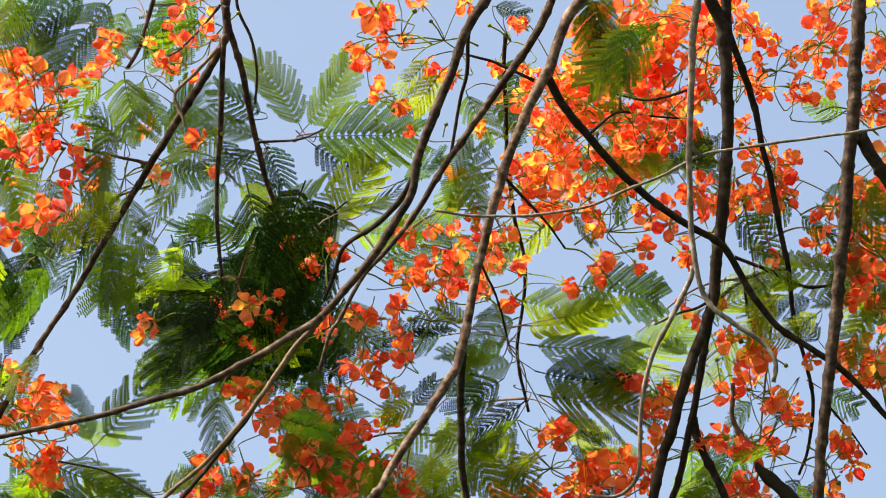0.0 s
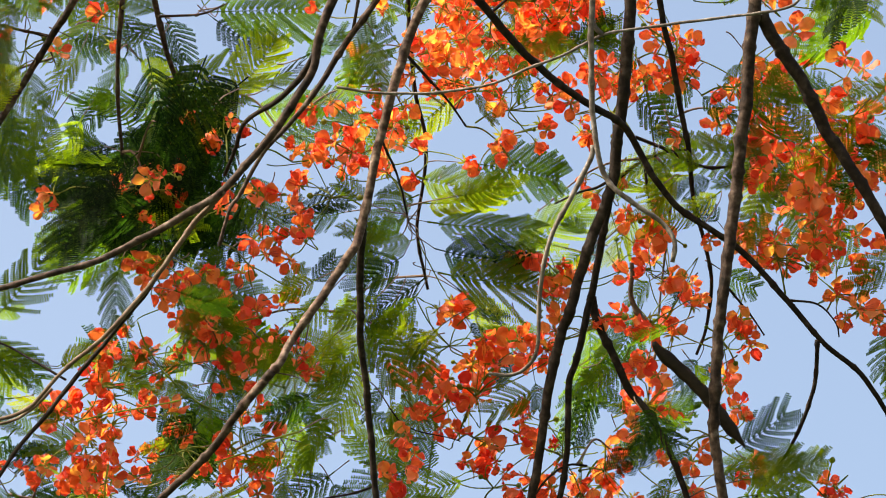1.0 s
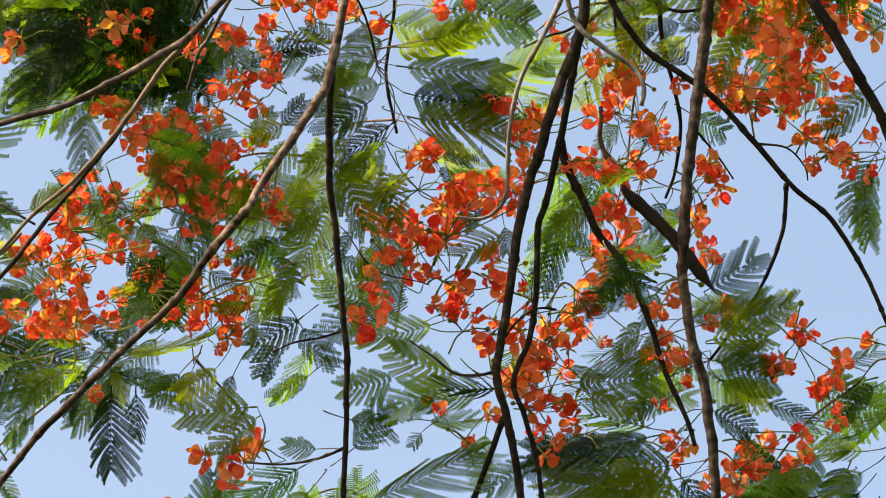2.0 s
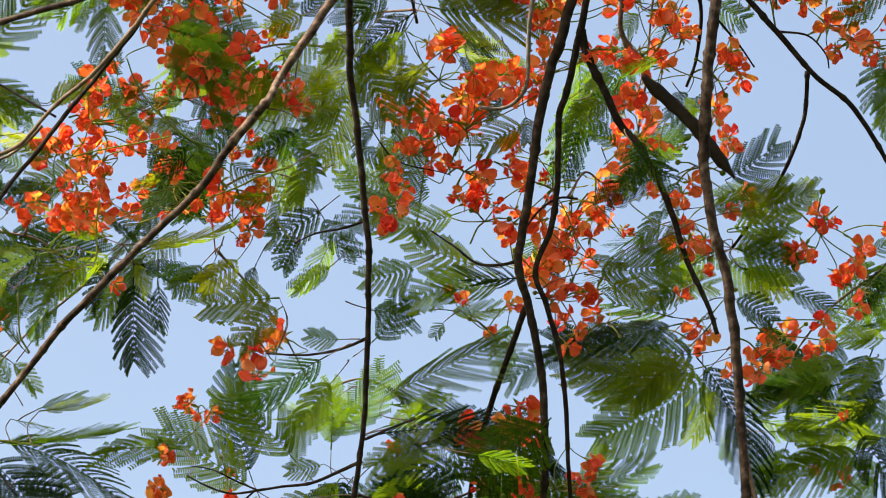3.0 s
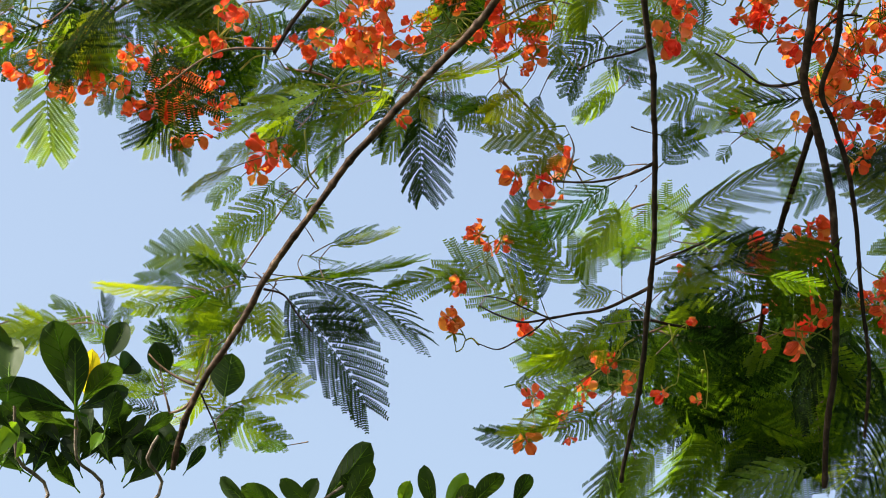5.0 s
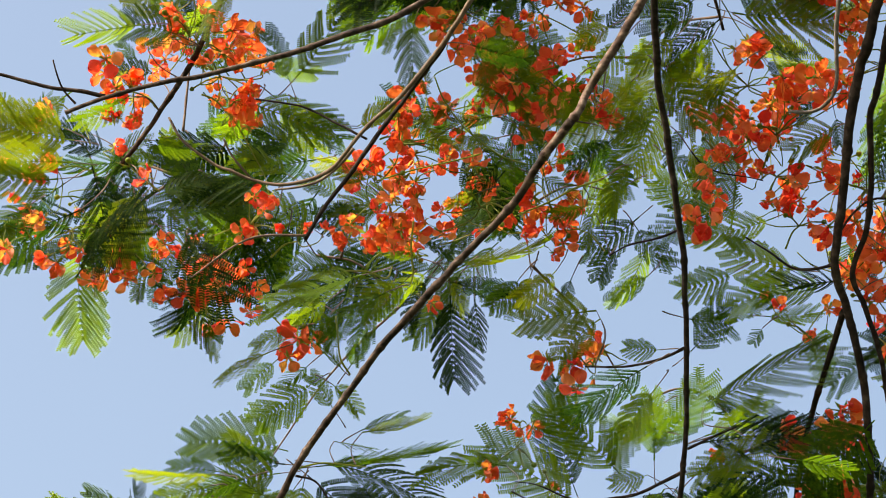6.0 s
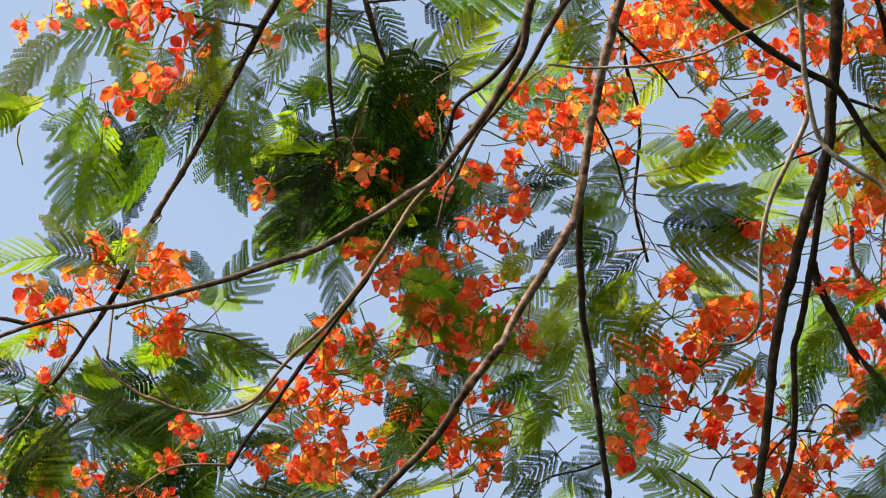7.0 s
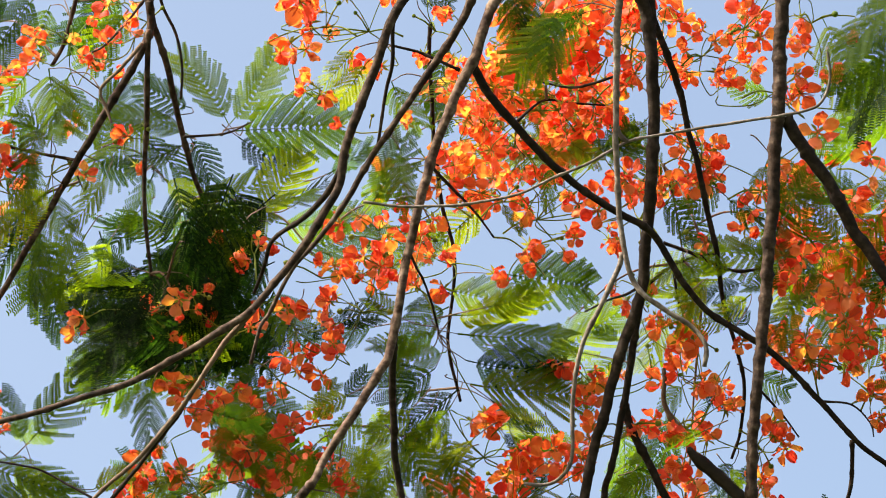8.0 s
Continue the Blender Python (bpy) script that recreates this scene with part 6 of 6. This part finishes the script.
small_flowers(-0.1, [(-0.812, -0.209, 5.6), (-0.82, -0.222, 4.5), (-0.87, -0.271, 5.6), (-0.85, -0.282, 5.6), (-0.844, -0.296, 5.6), (-0.816, -0.283, 4.5), (-0.907, -0.334, 5.6), (-0.872, -0.315, 5.6), (-0.933, -0.299, 4.5), (-0.807, -0.243, 5.6), (-0.897, -0.402, 5.6), (-0.916, -0.374, 5.6), (-1.061, -0.382, 4.5), (-1.089, -0.401, 4.5), (-0.809, 0.001, 3.3), (-1.045, -0.474, 5.6), (-1.094, -0.493, 4.5), (-1.141, -0.481, 5.6), (-1.151, -0.47, 5.6), (-1.13, -0.526, 4.5), (-1.093, -0.596, 5.6), (-1.064, -0.569, 5.6), (-1.135, -0.621, 5.6), (-1.141, -0.611, 5.6), (-1.068, -0.645, 5.6), (-1.046, -0.635, 5.6), (-1.005, -0.623, 5.6), (-0.984, -0.693, 5.6), (-0.926, -0.688, 4.5), (-0.952, -0.663, 5.6), (-0.882, -0.509, 5.6), (-0.941, -0.451, 4.5)])
small_flowers(-0.1, [(-0.969, -0.591, 4.5), (-0.95, -0.571, 4.5), (-1.019, -0.561, 3.3), (-0.877, -0.68, 5.6), (-0.852, -0.722, 5.6), (-0.835, -0.654, 5.6), (-0.811, -0.724, 5.6), (-0.794, -0.656, 5.6), (-0.762, -0.705, 5.6), (-0.79, -0.718, 5.6), (-0.795, -0.752, 5.6), (-0.862, -0.653, 4.5), (-0.882, -0.632, 3.3), (-0.823, -0.689, 4.5), (-0.803, -0.697, 4.5), (-0.794, -0.793, 4.5), (-0.179, -1.35, 4.5), (-0.077, -1.273, 4.5), (-0.088, -1.29, 4.5), (-0.005, -1.255, 5.6), (0.016, -1.245, 4.5), (0.071, -1.257, 4.5), (-0.034, -1.212, 5.6), (-0.166, -1.255, 4.5), (-0.116, -1.314, 4.5), (0.128, -1.28, 3.3), (-0.1, -1.335, 3.3), (0.873, -0.631, 4.5), (0.894, -0.644, 4.5), (0.854, -0.71, 5.6), (0.935, -0.675, 5.6), (0.929, -0.702, 5.6)])
small_flowers(-0.1, [(0.943, -0.764, 5.6), (1.01, -0.654, 4.5), (0.984, -0.347, 4.5), (0.957, -0.348, 4.5), (0.937, -0.784, 5.6), (0.872, -0.817, 5.6), (0.821, -0.855, 5.6), (0.856, -0.872, 5.6), (0.883, -0.848, 5.6), (0.873, -1.11, 4.5), (0.935, -1.124, 5.6), (0.926, -0.993, 3.3), (0.785, -0.237, 7.4), (0.83, -0.197, 7.4), (0.846, -0.237, 6.6), (0.874, -0.116, 7.4), (0.862, -0.015, 7.4), (0.893, -0.045, 7.4), (0.914, -0.085, 6.6), (0.812, -0.056, 6.6), (0.933, -0.025, 6.6), (0.891, 0.065, 7.4), (0.937, -0.256, 7.4), (0.916, -0.236, 6.6), (0.966, -0.215, 7.4), (0.958, -0.336, 6.6), (0.989, -0.336, 6.6), (0.993, -0.296, 6.6), (0.974, -0.064, 7.4), (0.995, -0.104, 7.4), (0.926, -0.186, 6.6), (0.875, -0.206, 6.6)])
small_flowers(-0.1, [(0.803, -0.127, 7.4), (0.823, -0.106, 7.4), (0.863, -0.086, 6.6), (0.831, 0.261, 7.4), (0.853, 0.351, 6.6), (0.799, 0.176, 7.4), (0.843, -0.182, 7.4), (0.883, -0.152, 7.4), (0.833, -0.151, 6.6), (0.905, -0.092, 6.6), (0.791, -0.231, 7.4), (0.841, -0.242, 7.4), (0.822, -0.211, 6.6), (0.881, -0.293, 6.6), (0.896, -0.334, 6.6), (0.894, 0.129, 6.6)])

MASS = {"petal": [[], [], 0], "green": [[], [], 0]}
PARTS = [np.array([tuple(v) for v in vs]) for vs, fs in PETAL_SHAPES]
CALYX_POINTS = np.array([tuple(v) for v in CALYX_SHAPE[0]])


def add_to(store, pts, fs, m):
    m = np.array(m)
    store[0].append(pts @ m[:3, :3].T + m[:3, 3])
    store[1].extend(tuple(i + store[2] for i in f) for f in fs)
    store[2] += len(pts)


def truss(a, b, ra, rb, count, wide, c0, c1):
    """A dense truss of flowers, too many to tell apart."""
    for k in range(count):
        r, w = math.sqrt(random.random()), random.uniform(0, 2 * math.pi)
        p = at(a + ra * r * math.cos(w), b + rb * r * math.sin(w), random.uniform(c0, c1))
        m = bloom_pose(p, wide * random.uniform(0.75, 1.15) * 0.0049)
        for i, q in enumerate(petal_poses(random.randrange(999))):
            add_to(MASS["petal"], PARTS[(i + k) % 5], PETAL_SHAPES[(i + k) % 5][1], m @ q)
        add_to(MASS["green"], CALYX_POINTS, CALYX_SHAPE[1], m)
        axis = m.to_3x3() @ Vector((0, 0, 1))
        BLOOMS.append((p - axis * 0.95, axis.normalized()))


for row in BESIDE:
    truss(*row)
truss(0.361, 0.324, 0.153, 0.132, 56, 6.612, 0, 0.35)
truss(0.257, 0.158, 0.153, 0.102, 40, 6.104, 0.05, 0.35)
truss(0.174, 0.232, 0.071, 0.112, 22, 6.104, 0.1, 0.35)
truss(0.413, 0.418, 0.112, 0.041, 14, 7.121, 0.05, 0.3)
truss(0.54, 0.116, 0.112, 0.061, 18, 6.104, 0.1, 0.3)
truss(0.754, 0.043, 0.071, 0.092, 10, 6.104, 0, 0.3)
truss(-0.768, 0.218, 0.081, 0.102, 7, 6.612, 0, 0.2)
truss(-0.376, -0.126, 0.061, 0.061, 5, 5.086, 0.2, 0.4)
truss(0.048, -0.02, 0.071, 0.061, 7, 6.104, 0.1, 0.3)
truss(0.863, -0.079, 0.112, 0.102, 17, 6.104, 0, 0.3)
truss(0.991, 0.006, 0.061, 0.122, 7, 6.104, 0.05, 0.3)
truss(0.415, -0.683, 0.081, 0.112, 9, 6.104, 0.1, 0.3)
truss(0.538, -0.492, 0.112, 0.061, 6, 5.595, 0.1, 0.3)
truss(-0.441, -0.593, 0.112, 0.102, 8, 5.086, 0, 0.3)
truss(-0.211, -0.47, 0.132, 0.092, 9, 5.086, 0, 0.3)
truss(-0.859, -0.69, 0.122, 0.051, 6, 5.086, 0, 0.2)
truss(0.477, -0.271, 0.092, 0.061, 5, 5.595, 0.1, 0.3)
truss(0.095, 0.035, 0.112, 0.122, 7, 5.595, 0.1, 0.3)
truss(0.85, 0.012, 0.142, 0.173, 3, 5.595, 0.05, 0.35)
truss(-0.28, -0.388, 0.122, 0.122, 6, 5.086, -0.15, 0.2)
truss(0.256, -0.494, 0.092, 0.092, 5, 5.595, 0, 0.3)
truss(-0.129, -0.265, 0.071, 0.061, 3, 5.086, -0.1, 0.2)
truss(-0.323, -0.113, 0.071, 0.061, 4, 4.273, -0.08, 0.12)
for key, mat, words in (("petal", PETAL_MASS, "dense orange-red blossom"), ("green", STALK, "green calyces of the blossom")):
    tagged(child("blossom", joined_mesh("blossom", MASS[key], mat, True), tree, None, words), kind="stuff")

# stalks that gather neighbouring flowers and join the wood, with round buds
bud_v, bud_f = [], []
tube([Vector((0, 0, z)) for z in (-1, -0.8, -0.2, 0.4, 0.85, 1)], [0.2, 0.62, 1, 0.85, 0.4, 0.1], 8, bud_v, bud_f)
BUD = mesh_of("bud", bud_v, bud_f, STALK)
left = list(BLOOMS)
while left:
    p = left.pop(0)
    near = [q for q in left if (q[0] - p[0]).length < 0.13][:7]
    left = [q for q in left if not any(q is n for n in near)]
    group = [p] + near
    mid = sum((q[0] for q in group), Vector()) / len(group)
    start = nearest(mid)
    if (start - mid).length > 0.10:
        start = mid + (start - mid).normalized() * 0.10
    hub = mid.lerp(start, 0.35)
    verts, faces = [], []
    if len(group) > 1:
        line = smooth_path([start, start.lerp(hub, 0.5) + UP * 0.008, hub], 0.008)
        tube(line, [0.0019 - 0.0006 * k / len(line) for k in range(len(line))], 5, verts, faces)
    for q, axis in group:
        root = hub if len(group) > 1 else start
        reach = min(0.04, (root - q).length * 0.5)
        line = smooth_path([root, root.lerp(q, 0.4) - axis * reach * 0.5, q - axis * reach * 0.4, q], 0.013)
        tube(line, [0.0012] * len(line), 4, verts, faces)
    for k in range(random.randint(0, 2)):
        tip = hub + (RIGHT * random.uniform(-1, 1) + UP * random.uniform(-0.6, 1) - AWAY * random.uniform(0, 1)).normalized() * random.uniform(0.04, 0.08)
        tube([hub, hub.lerp(tip, 0.5) + UP * 0.004, tip], [0.0015] * 3, 4, verts, faces)
        child("bud", BUD, tree, Matrix.Translation(tip) @ (tip - hub).to_track_quat("Z", "Y").to_matrix().to_4x4() @ Matrix.Scale(random.uniform(0.0035, 0.006), 4))
    child("flower_stalk", mesh_of("flower_stalk", verts, faces, STALK), tree)

# ---- the dry seed pod, long, flat and dark ----
pod_line = smooth_path([at(*p) for p in [(0.546, -0.372, -0.22), (0.554, -0.386, -0.22), (0.591, -0.419, -0.22), (0.633, -0.459, -0.22), (0.673, -0.511, -0.22), (0.708, -0.554, -0.22)]], 0.01)
verts, faces = [], []
for i, p in enumerate(pod_line):
    s = i / (len(pod_line) - 1)
    d = (pod_line[min(i + 1, len(pod_line) - 1)] - pod_line[max(i - 1, 0)]).normalized()
    wide = d.cross(AWAY).normalized()
    half = 0.0118 * min(1, 0.3 + 5 * s, 0.15 + 5 * (1 - s)) * (1 + 0.07 * math.sin(s * 46) + 0.05 * noise.noise(p * 40))
    for u, v in ((-1, 0), (-0.5, 0.35), (0.5, 0.35), (1, 0), (0.5, -0.35), (-0.5, -0.35)):
        verts.append(p + wide * u * half + AWAY * v * 0.011)
for i in range(len(pod_line) - 1):
    for k in range(6):
        faces.append((i * 6 + k, i * 6 + (k + 1) % 6, i * 6 + 6 + (k + 1) % 6, i * 6 + 6 + k))
faces += [tuple(reversed(range(6))), tuple(len(verts) - 6 + k for k in range(6))]
child("seed_pod", mesh_of("seed_pod", verts, faces, POD), tree, None, "long flat blackish dry seed pod")


# ---- the broad-leaved tree below ----
def blade_mesh(name, mat, broad, point, seed, tip=0.5, vein=None):
    """A thick oval leaf along +y, length 1, folded along its midrib, with a raised rib."""
    rows, cols, verts, faces = 12, 6, [], []
    for j in range(rows):
        s = (j / (rows - 1)) if j < rows - 3 else (0.82, 0.93, 1.0)[j - rows + 3]
        half = broad * (math.sin(math.pi * s ** point) ** (0.62 if s < 0.6 else tip) if 0 < s < 1 else 0.04)
        for i in range(cols + 1):
            u = 2 * i / cols - 1
            verts.append(Vector((u * half, s, 0.16 * abs(u) * half * 2 - 0.10 * s * s + 0.012 * math.sin(u * 3 + s * 9 + seed))))
    for j in range(rows - 1):
        for i in range(cols):
            k = j * (cols + 1) + i
            faces.append((k, k + 1, k + 2 + cols, k + 1 + cols))
    blades = len(faces)
    tube([Vector((0, s, -0.10 * s * s - 0.002)) for s in (-0.16, 0, 0.3, 0.6, 0.95)], [0.017, 0.016, 0.013, 0.009, 0.003], 6, verts, faces)
    for k in range(1, 7):   # side veins
        for sg in (-1, 1):
            s0, s1 = k * 0.125, min(0.98, k * 0.125 + 0.16)
            w0 = broad * 0.8 * math.sin(math.pi * s1 ** point) ** 0.62
            tube([Vector((0, s0, -0.10 * s0 * s0 + 0.001)), Vector((sg * w0 * 0.5, (s0 + s1) / 2, 0.08 * w0 - 0.10 * s1 * s0 + 0.001)), Vector((sg * w0, s1, 0.26 * w0 - 0.10 * s1 * s1 + 0.001))], [0.005, 0.004, 0.002], 3, verts, faces)
    me = mesh_of(name, verts, faces, mat)
    me.materials.append(vein or mat)
    for poly in me.polygons[blades:]:
        poly.material_index = 1
    return me


OVAL = [blade_mesh("leaf", BROAD, 0.19 + 0.025 * k, 1.55, k, 0.5, BROAD_LIME) for k in range(3)]
ROUND = [blade_mesh("leaf", BROAD, 0.34 + 0.05 * k, 1.25, 5 + k, 0.5, BROAD_LIME) for k in range(2)]
OVAL_YOUNG = [blade_mesh("leaf", BROAD_YOUNG, 0.19, 1.5, 7)]
OVAL_LIME = [blade_mesh("leaf", BROAD_LIME, 0.22, 1.4, 8)]
HEART_LEAF = blade_mesh("leaf", HEART_GREEN, 0.36, 0.66, 3, 1.5)


def broad_leaves(root, meshes, c, rows):
    """Base and tip of each leaf in the canopy frame."""
    for a, b, a2, b2 in rows:
        p, long = at(a, b, c + random.uniform(-0.05, 0.05)), math.hypot(a2 - a, b2 - b)
        q = at(a2, b2, c + random.uniform(-0.25, 0.25) * long)
        child("leaf", random.choice(meshes), root, frond_pose(p, p + (q - p) * 1.03, random.uniform(-22, 22) + (180 if random.random() < 0.4 else 0)))


ficus = tree_root("broadleaf_tree", -1.5, 5.6, "low tree with thick glossy oval dark green leaves", "tree")
wood("trunk", ficus, BARK, [(-1.5, 5.6, -0.1), (-1.45, 5.6, 1.2), (-1.4, 5.7, 2.6), (-1.25, 5.8, 3.5)], 0.07, 0.03, "", 0.1, True, False)
fork = Vector((-1.25, 5.8, 3.5))


def stems(tree_thing, *rows):
    """Bare stems from the fork up to the leaf bunches."""
    for stem in rows:
        wood("branch", tree_thing, DEAD, [fork] + [at(a, b, -0.3) for a, b in stem], 0.007, 0.003, "", 0.02, True, False)


stems(ficus, [(-0.95, -1.419), (-0.97, -1.317), (-0.969, -1.266), (-0.965, -1.228)])
stems(ficus, [(-1.04, -1.416), (-1.075, -1.313), (-1.074, -1.202)])
stems(ficus, [(-0.86, -1.422), (-0.845, -1.321), (-0.823, -1.281)])
stems(ficus, [(-0.669, -1.571), (-0.586, -1.502), (-0.552, -1.421), (-0.501, -1.382)])
stems(ficus, [(-0.449, -1.587), (-0.346, -1.509), (-0.323, -1.428), (-0.292, -1.409)])
broad_leaves(ficus, OVAL, -0.4, [(-0.954, -1.212, -0.984, -1.059), (-0.952, -1.209, -0.949, -1.095), (-0.945, -1.206, -0.874, -1.13), (-0.956, -1.215, -1.086, -1.157), (-0.944, -1.21, -0.863, -1.182), (-0.971, -1.245, -1.045, -1.194), (-0.902, -1.251, -0.877, -1.182), (-1.066, -1.174, -1.091, -1.065), (-1.062, -1.17, -1.063, -1.084), (-1.07, -1.245, -1.138, -1.159), (-1.134, -1.221, -1.168, -1.13)])
broad_leaves(ficus, OVAL, -0.2, [(-1.098, -1.312, -1.095, -1.22), (-1.02, -1.34, -1.049, -1.283), (-1.039, -1.319, -1.114, -1.293), (-0.937, -1.343, -0.88, -1.297), (-1.071, -1.339, -1.023, -1.296), (-1.151, -1.315, -1.194, -1.257), (-0.868, -1.345, -0.915, -1.285), (-0.832, -1.336, -0.88, -1.286), (-0.812, -1.357, -0.835, -1.295), (-0.988, -1.305, -0.94, -1.281), (-0.951, -1.286, -0.963, -1.234), (-1.048, -1.293, -1.107, -1.26), (-0.917, -1.318, -0.864, -1.279), (-0.865, -1.289, -0.811, -1.262), (-0.79, -1.322, -0.834, -1.28), (-0.979, -1.342, -0.942, -1.305), (-0.926, -1.297, -0.965, -1.265), (-1.037, -1.273, -1.071, -1.243), (-0.886, -1.309, -0.924, -1.266), (-1.008, -1.305, -1.036, -1.268), (-1.082, -1.364, -1.141, -1.311), (-0.89, -1.381, -0.826, -1.331), (-1.164, -1.361, -1.202, -1.309), (-0.993, -1.398, -1.03, -1.335), (-0.787, -1.363, -0.755, -1.323), (-1.058, -1.293, -1.015, -1.248), (-1.078, -1.282, -1.054, -1.221), (-1.038, -1.304, -0.986, -1.269), (-0.948, -1.327, -0.905, -1.288), (-0.918, -1.338, -0.856, -1.315), (-0.957, -1.306, -0.991, -1.274), (-0.869, -1.371, -0.886, -1.309), (-0.828, -1.372, -0.795, -1.322), (-1.111, -1.332, -1.068, -1.292), (-1.031, -1.355, -0.978, -1.316), (-1.139, -1.29, -1.096, -1.25), (-0.906, -1.308, -0.858, -1.263), (-0.935, -1.276, -0.883, -1.247), (-1.046, -1.262, -1.004, -1.233), (-1.112, -1.337, -1.078, -1.277), (-1.084, -1.345, -1.112, -1.287), (-1.057, -1.354, -1.023, -1.281), (-1.029, -1.341, -1.057, -1.291), (-1.002, -1.349, -0.968, -1.284), (-0.975, -1.357, -1.002, -1.295), (-0.947, -1.345, -0.913, -1.288), (-0.92, -1.353, -0.947, -1.298), (-0.893, -1.361, -0.859, -1.292), (-0.865, -1.348, -0.893, -1.302), (-0.838, -1.357, -0.804, -1.296), (-1.075, -1.328, -1.097, -1.266), (-1.05, -1.329, -1.022, -1.282), (-1.024, -1.33, -1.047, -1.277), (-0.999, -1.331, -0.971, -1.275), (-0.974, -1.332, -0.996, -1.27), (-0.948, -1.332, -0.92, -1.286), (-0.923, -1.333, -0.946, -1.281), (-0.898, -1.334, -0.869, -1.279), (-0.872, -1.335, -0.894, -1.275)])
broad_leaves(ficus, ROUND, -0.22, [(-0.812, -1.187, -0.832, -1.133), (-0.71, -1.227, -0.698, -1.16), (-0.916, -1.156, -0.885, -1.095), (-0.889, -1.174, -0.868, -1.154), (-0.901, -1.286, -0.908, -1.224), (-0.843, -1.342, -0.862, -1.285)])
broad_leaves(ficus, OVAL_LIME, -0.36, [(-1.104, -1.29, -1.06, -1.239), (-1.115, -1.305, -1.083, -1.273), (-0.93, -1.286, -0.916, -1.261), (-1.07, -1.306, -1.052, -1.274)])
broad_leaves(ficus, OVAL_YOUNG, -0.35, [(-0.948, -1.207, -0.926, -1.123)])
broad_leaves(ficus, OVAL, -0.3, [(-0.542, -1.421, -0.448, -1.313), (-0.502, -1.423, -0.449, -1.338), (-0.443, -1.424, -0.5, -1.362), (-0.343, -1.438, -0.36, -1.356), (-0.283, -1.429, -0.221, -1.36), (-0.314, -1.449, -0.272, -1.389), (-0.204, -1.432, -0.172, -1.367), (-0.583, -1.43, -0.55, -1.37), (-0.552, -1.421, -0.61, -1.368), (-0.662, -1.418, -0.72, -1.365), (-0.602, -1.425, -0.68, -1.376)])
broad_leaves(ficus, OVAL_LIME, -0.25, [(-0.325, -1.439, -0.288, -1.379), (-0.406, -1.436, -0.389, -1.391)])

fig = tree_root("fig_tree", -3.2, 4.6, "slender tree reaching in with a few dark heart-shaped leaves", "tree")
wood("trunk", fig, BARK, [(-3.2, 4.6, -0.1), (-3.15, 4.6, 2.0), (-3.0, 4.65, 4.2), (-2.7, 4.7, 5.6)], 0.09, 0.03, "", 0.12, True, False)
wood("branch", fig, BARK, [(-2.7, 4.7, 5.6), (-2.2, 4.9, 5.9), (-1.6, 5.0, 5.85)] + [tuple(at(*p)) for p in [(-0.953, 0.132, -0.8), (-0.993, 0.062, -0.8), (-1.005, 0.017, -0.8), (-0.994, -0.029, -0.8)]], 0.02, 0.0015, "", 0.05, True, False)
broad_leaves(fig, [HEART_LEAF], -0.8, [(-0.994, -0.031, -0.993, -0.101), (-1, 0.012, -0.971, -0.025), (-0.944, 0.046, -0.914, 0.008), (-0.984, 0.061, -1.013, 0.036)])

# the flame tree's outermost leaves and flowers, beside the fig
leaves(FRESH, -0.2, [(-0.851, 0.154, -0.973, 0.082), (-0.891, 0.048, -0.988, 0.0), (-0.814, 0.133, -0.875, 0.052)])
leaves(SOLID, -0.1, [(-0.735, 0.182, -0.843, 0.134), (-0.825, 0.052, -0.841, -0.042), (-0.766, 0.168, -0.804, 0.204), (-0.916, 0.026, -0.974, 0.052), (-0.824, 0.064, -0.891, 0.046)])
flowers(-0.2, [(-0.934, 0.181, 5.5), (-0.889, 0.183, 7.0), (-0.934, 0.153, 4.0), (-0.854, 0.203, 5.5), (-0.825, 0.163, 5.0)])
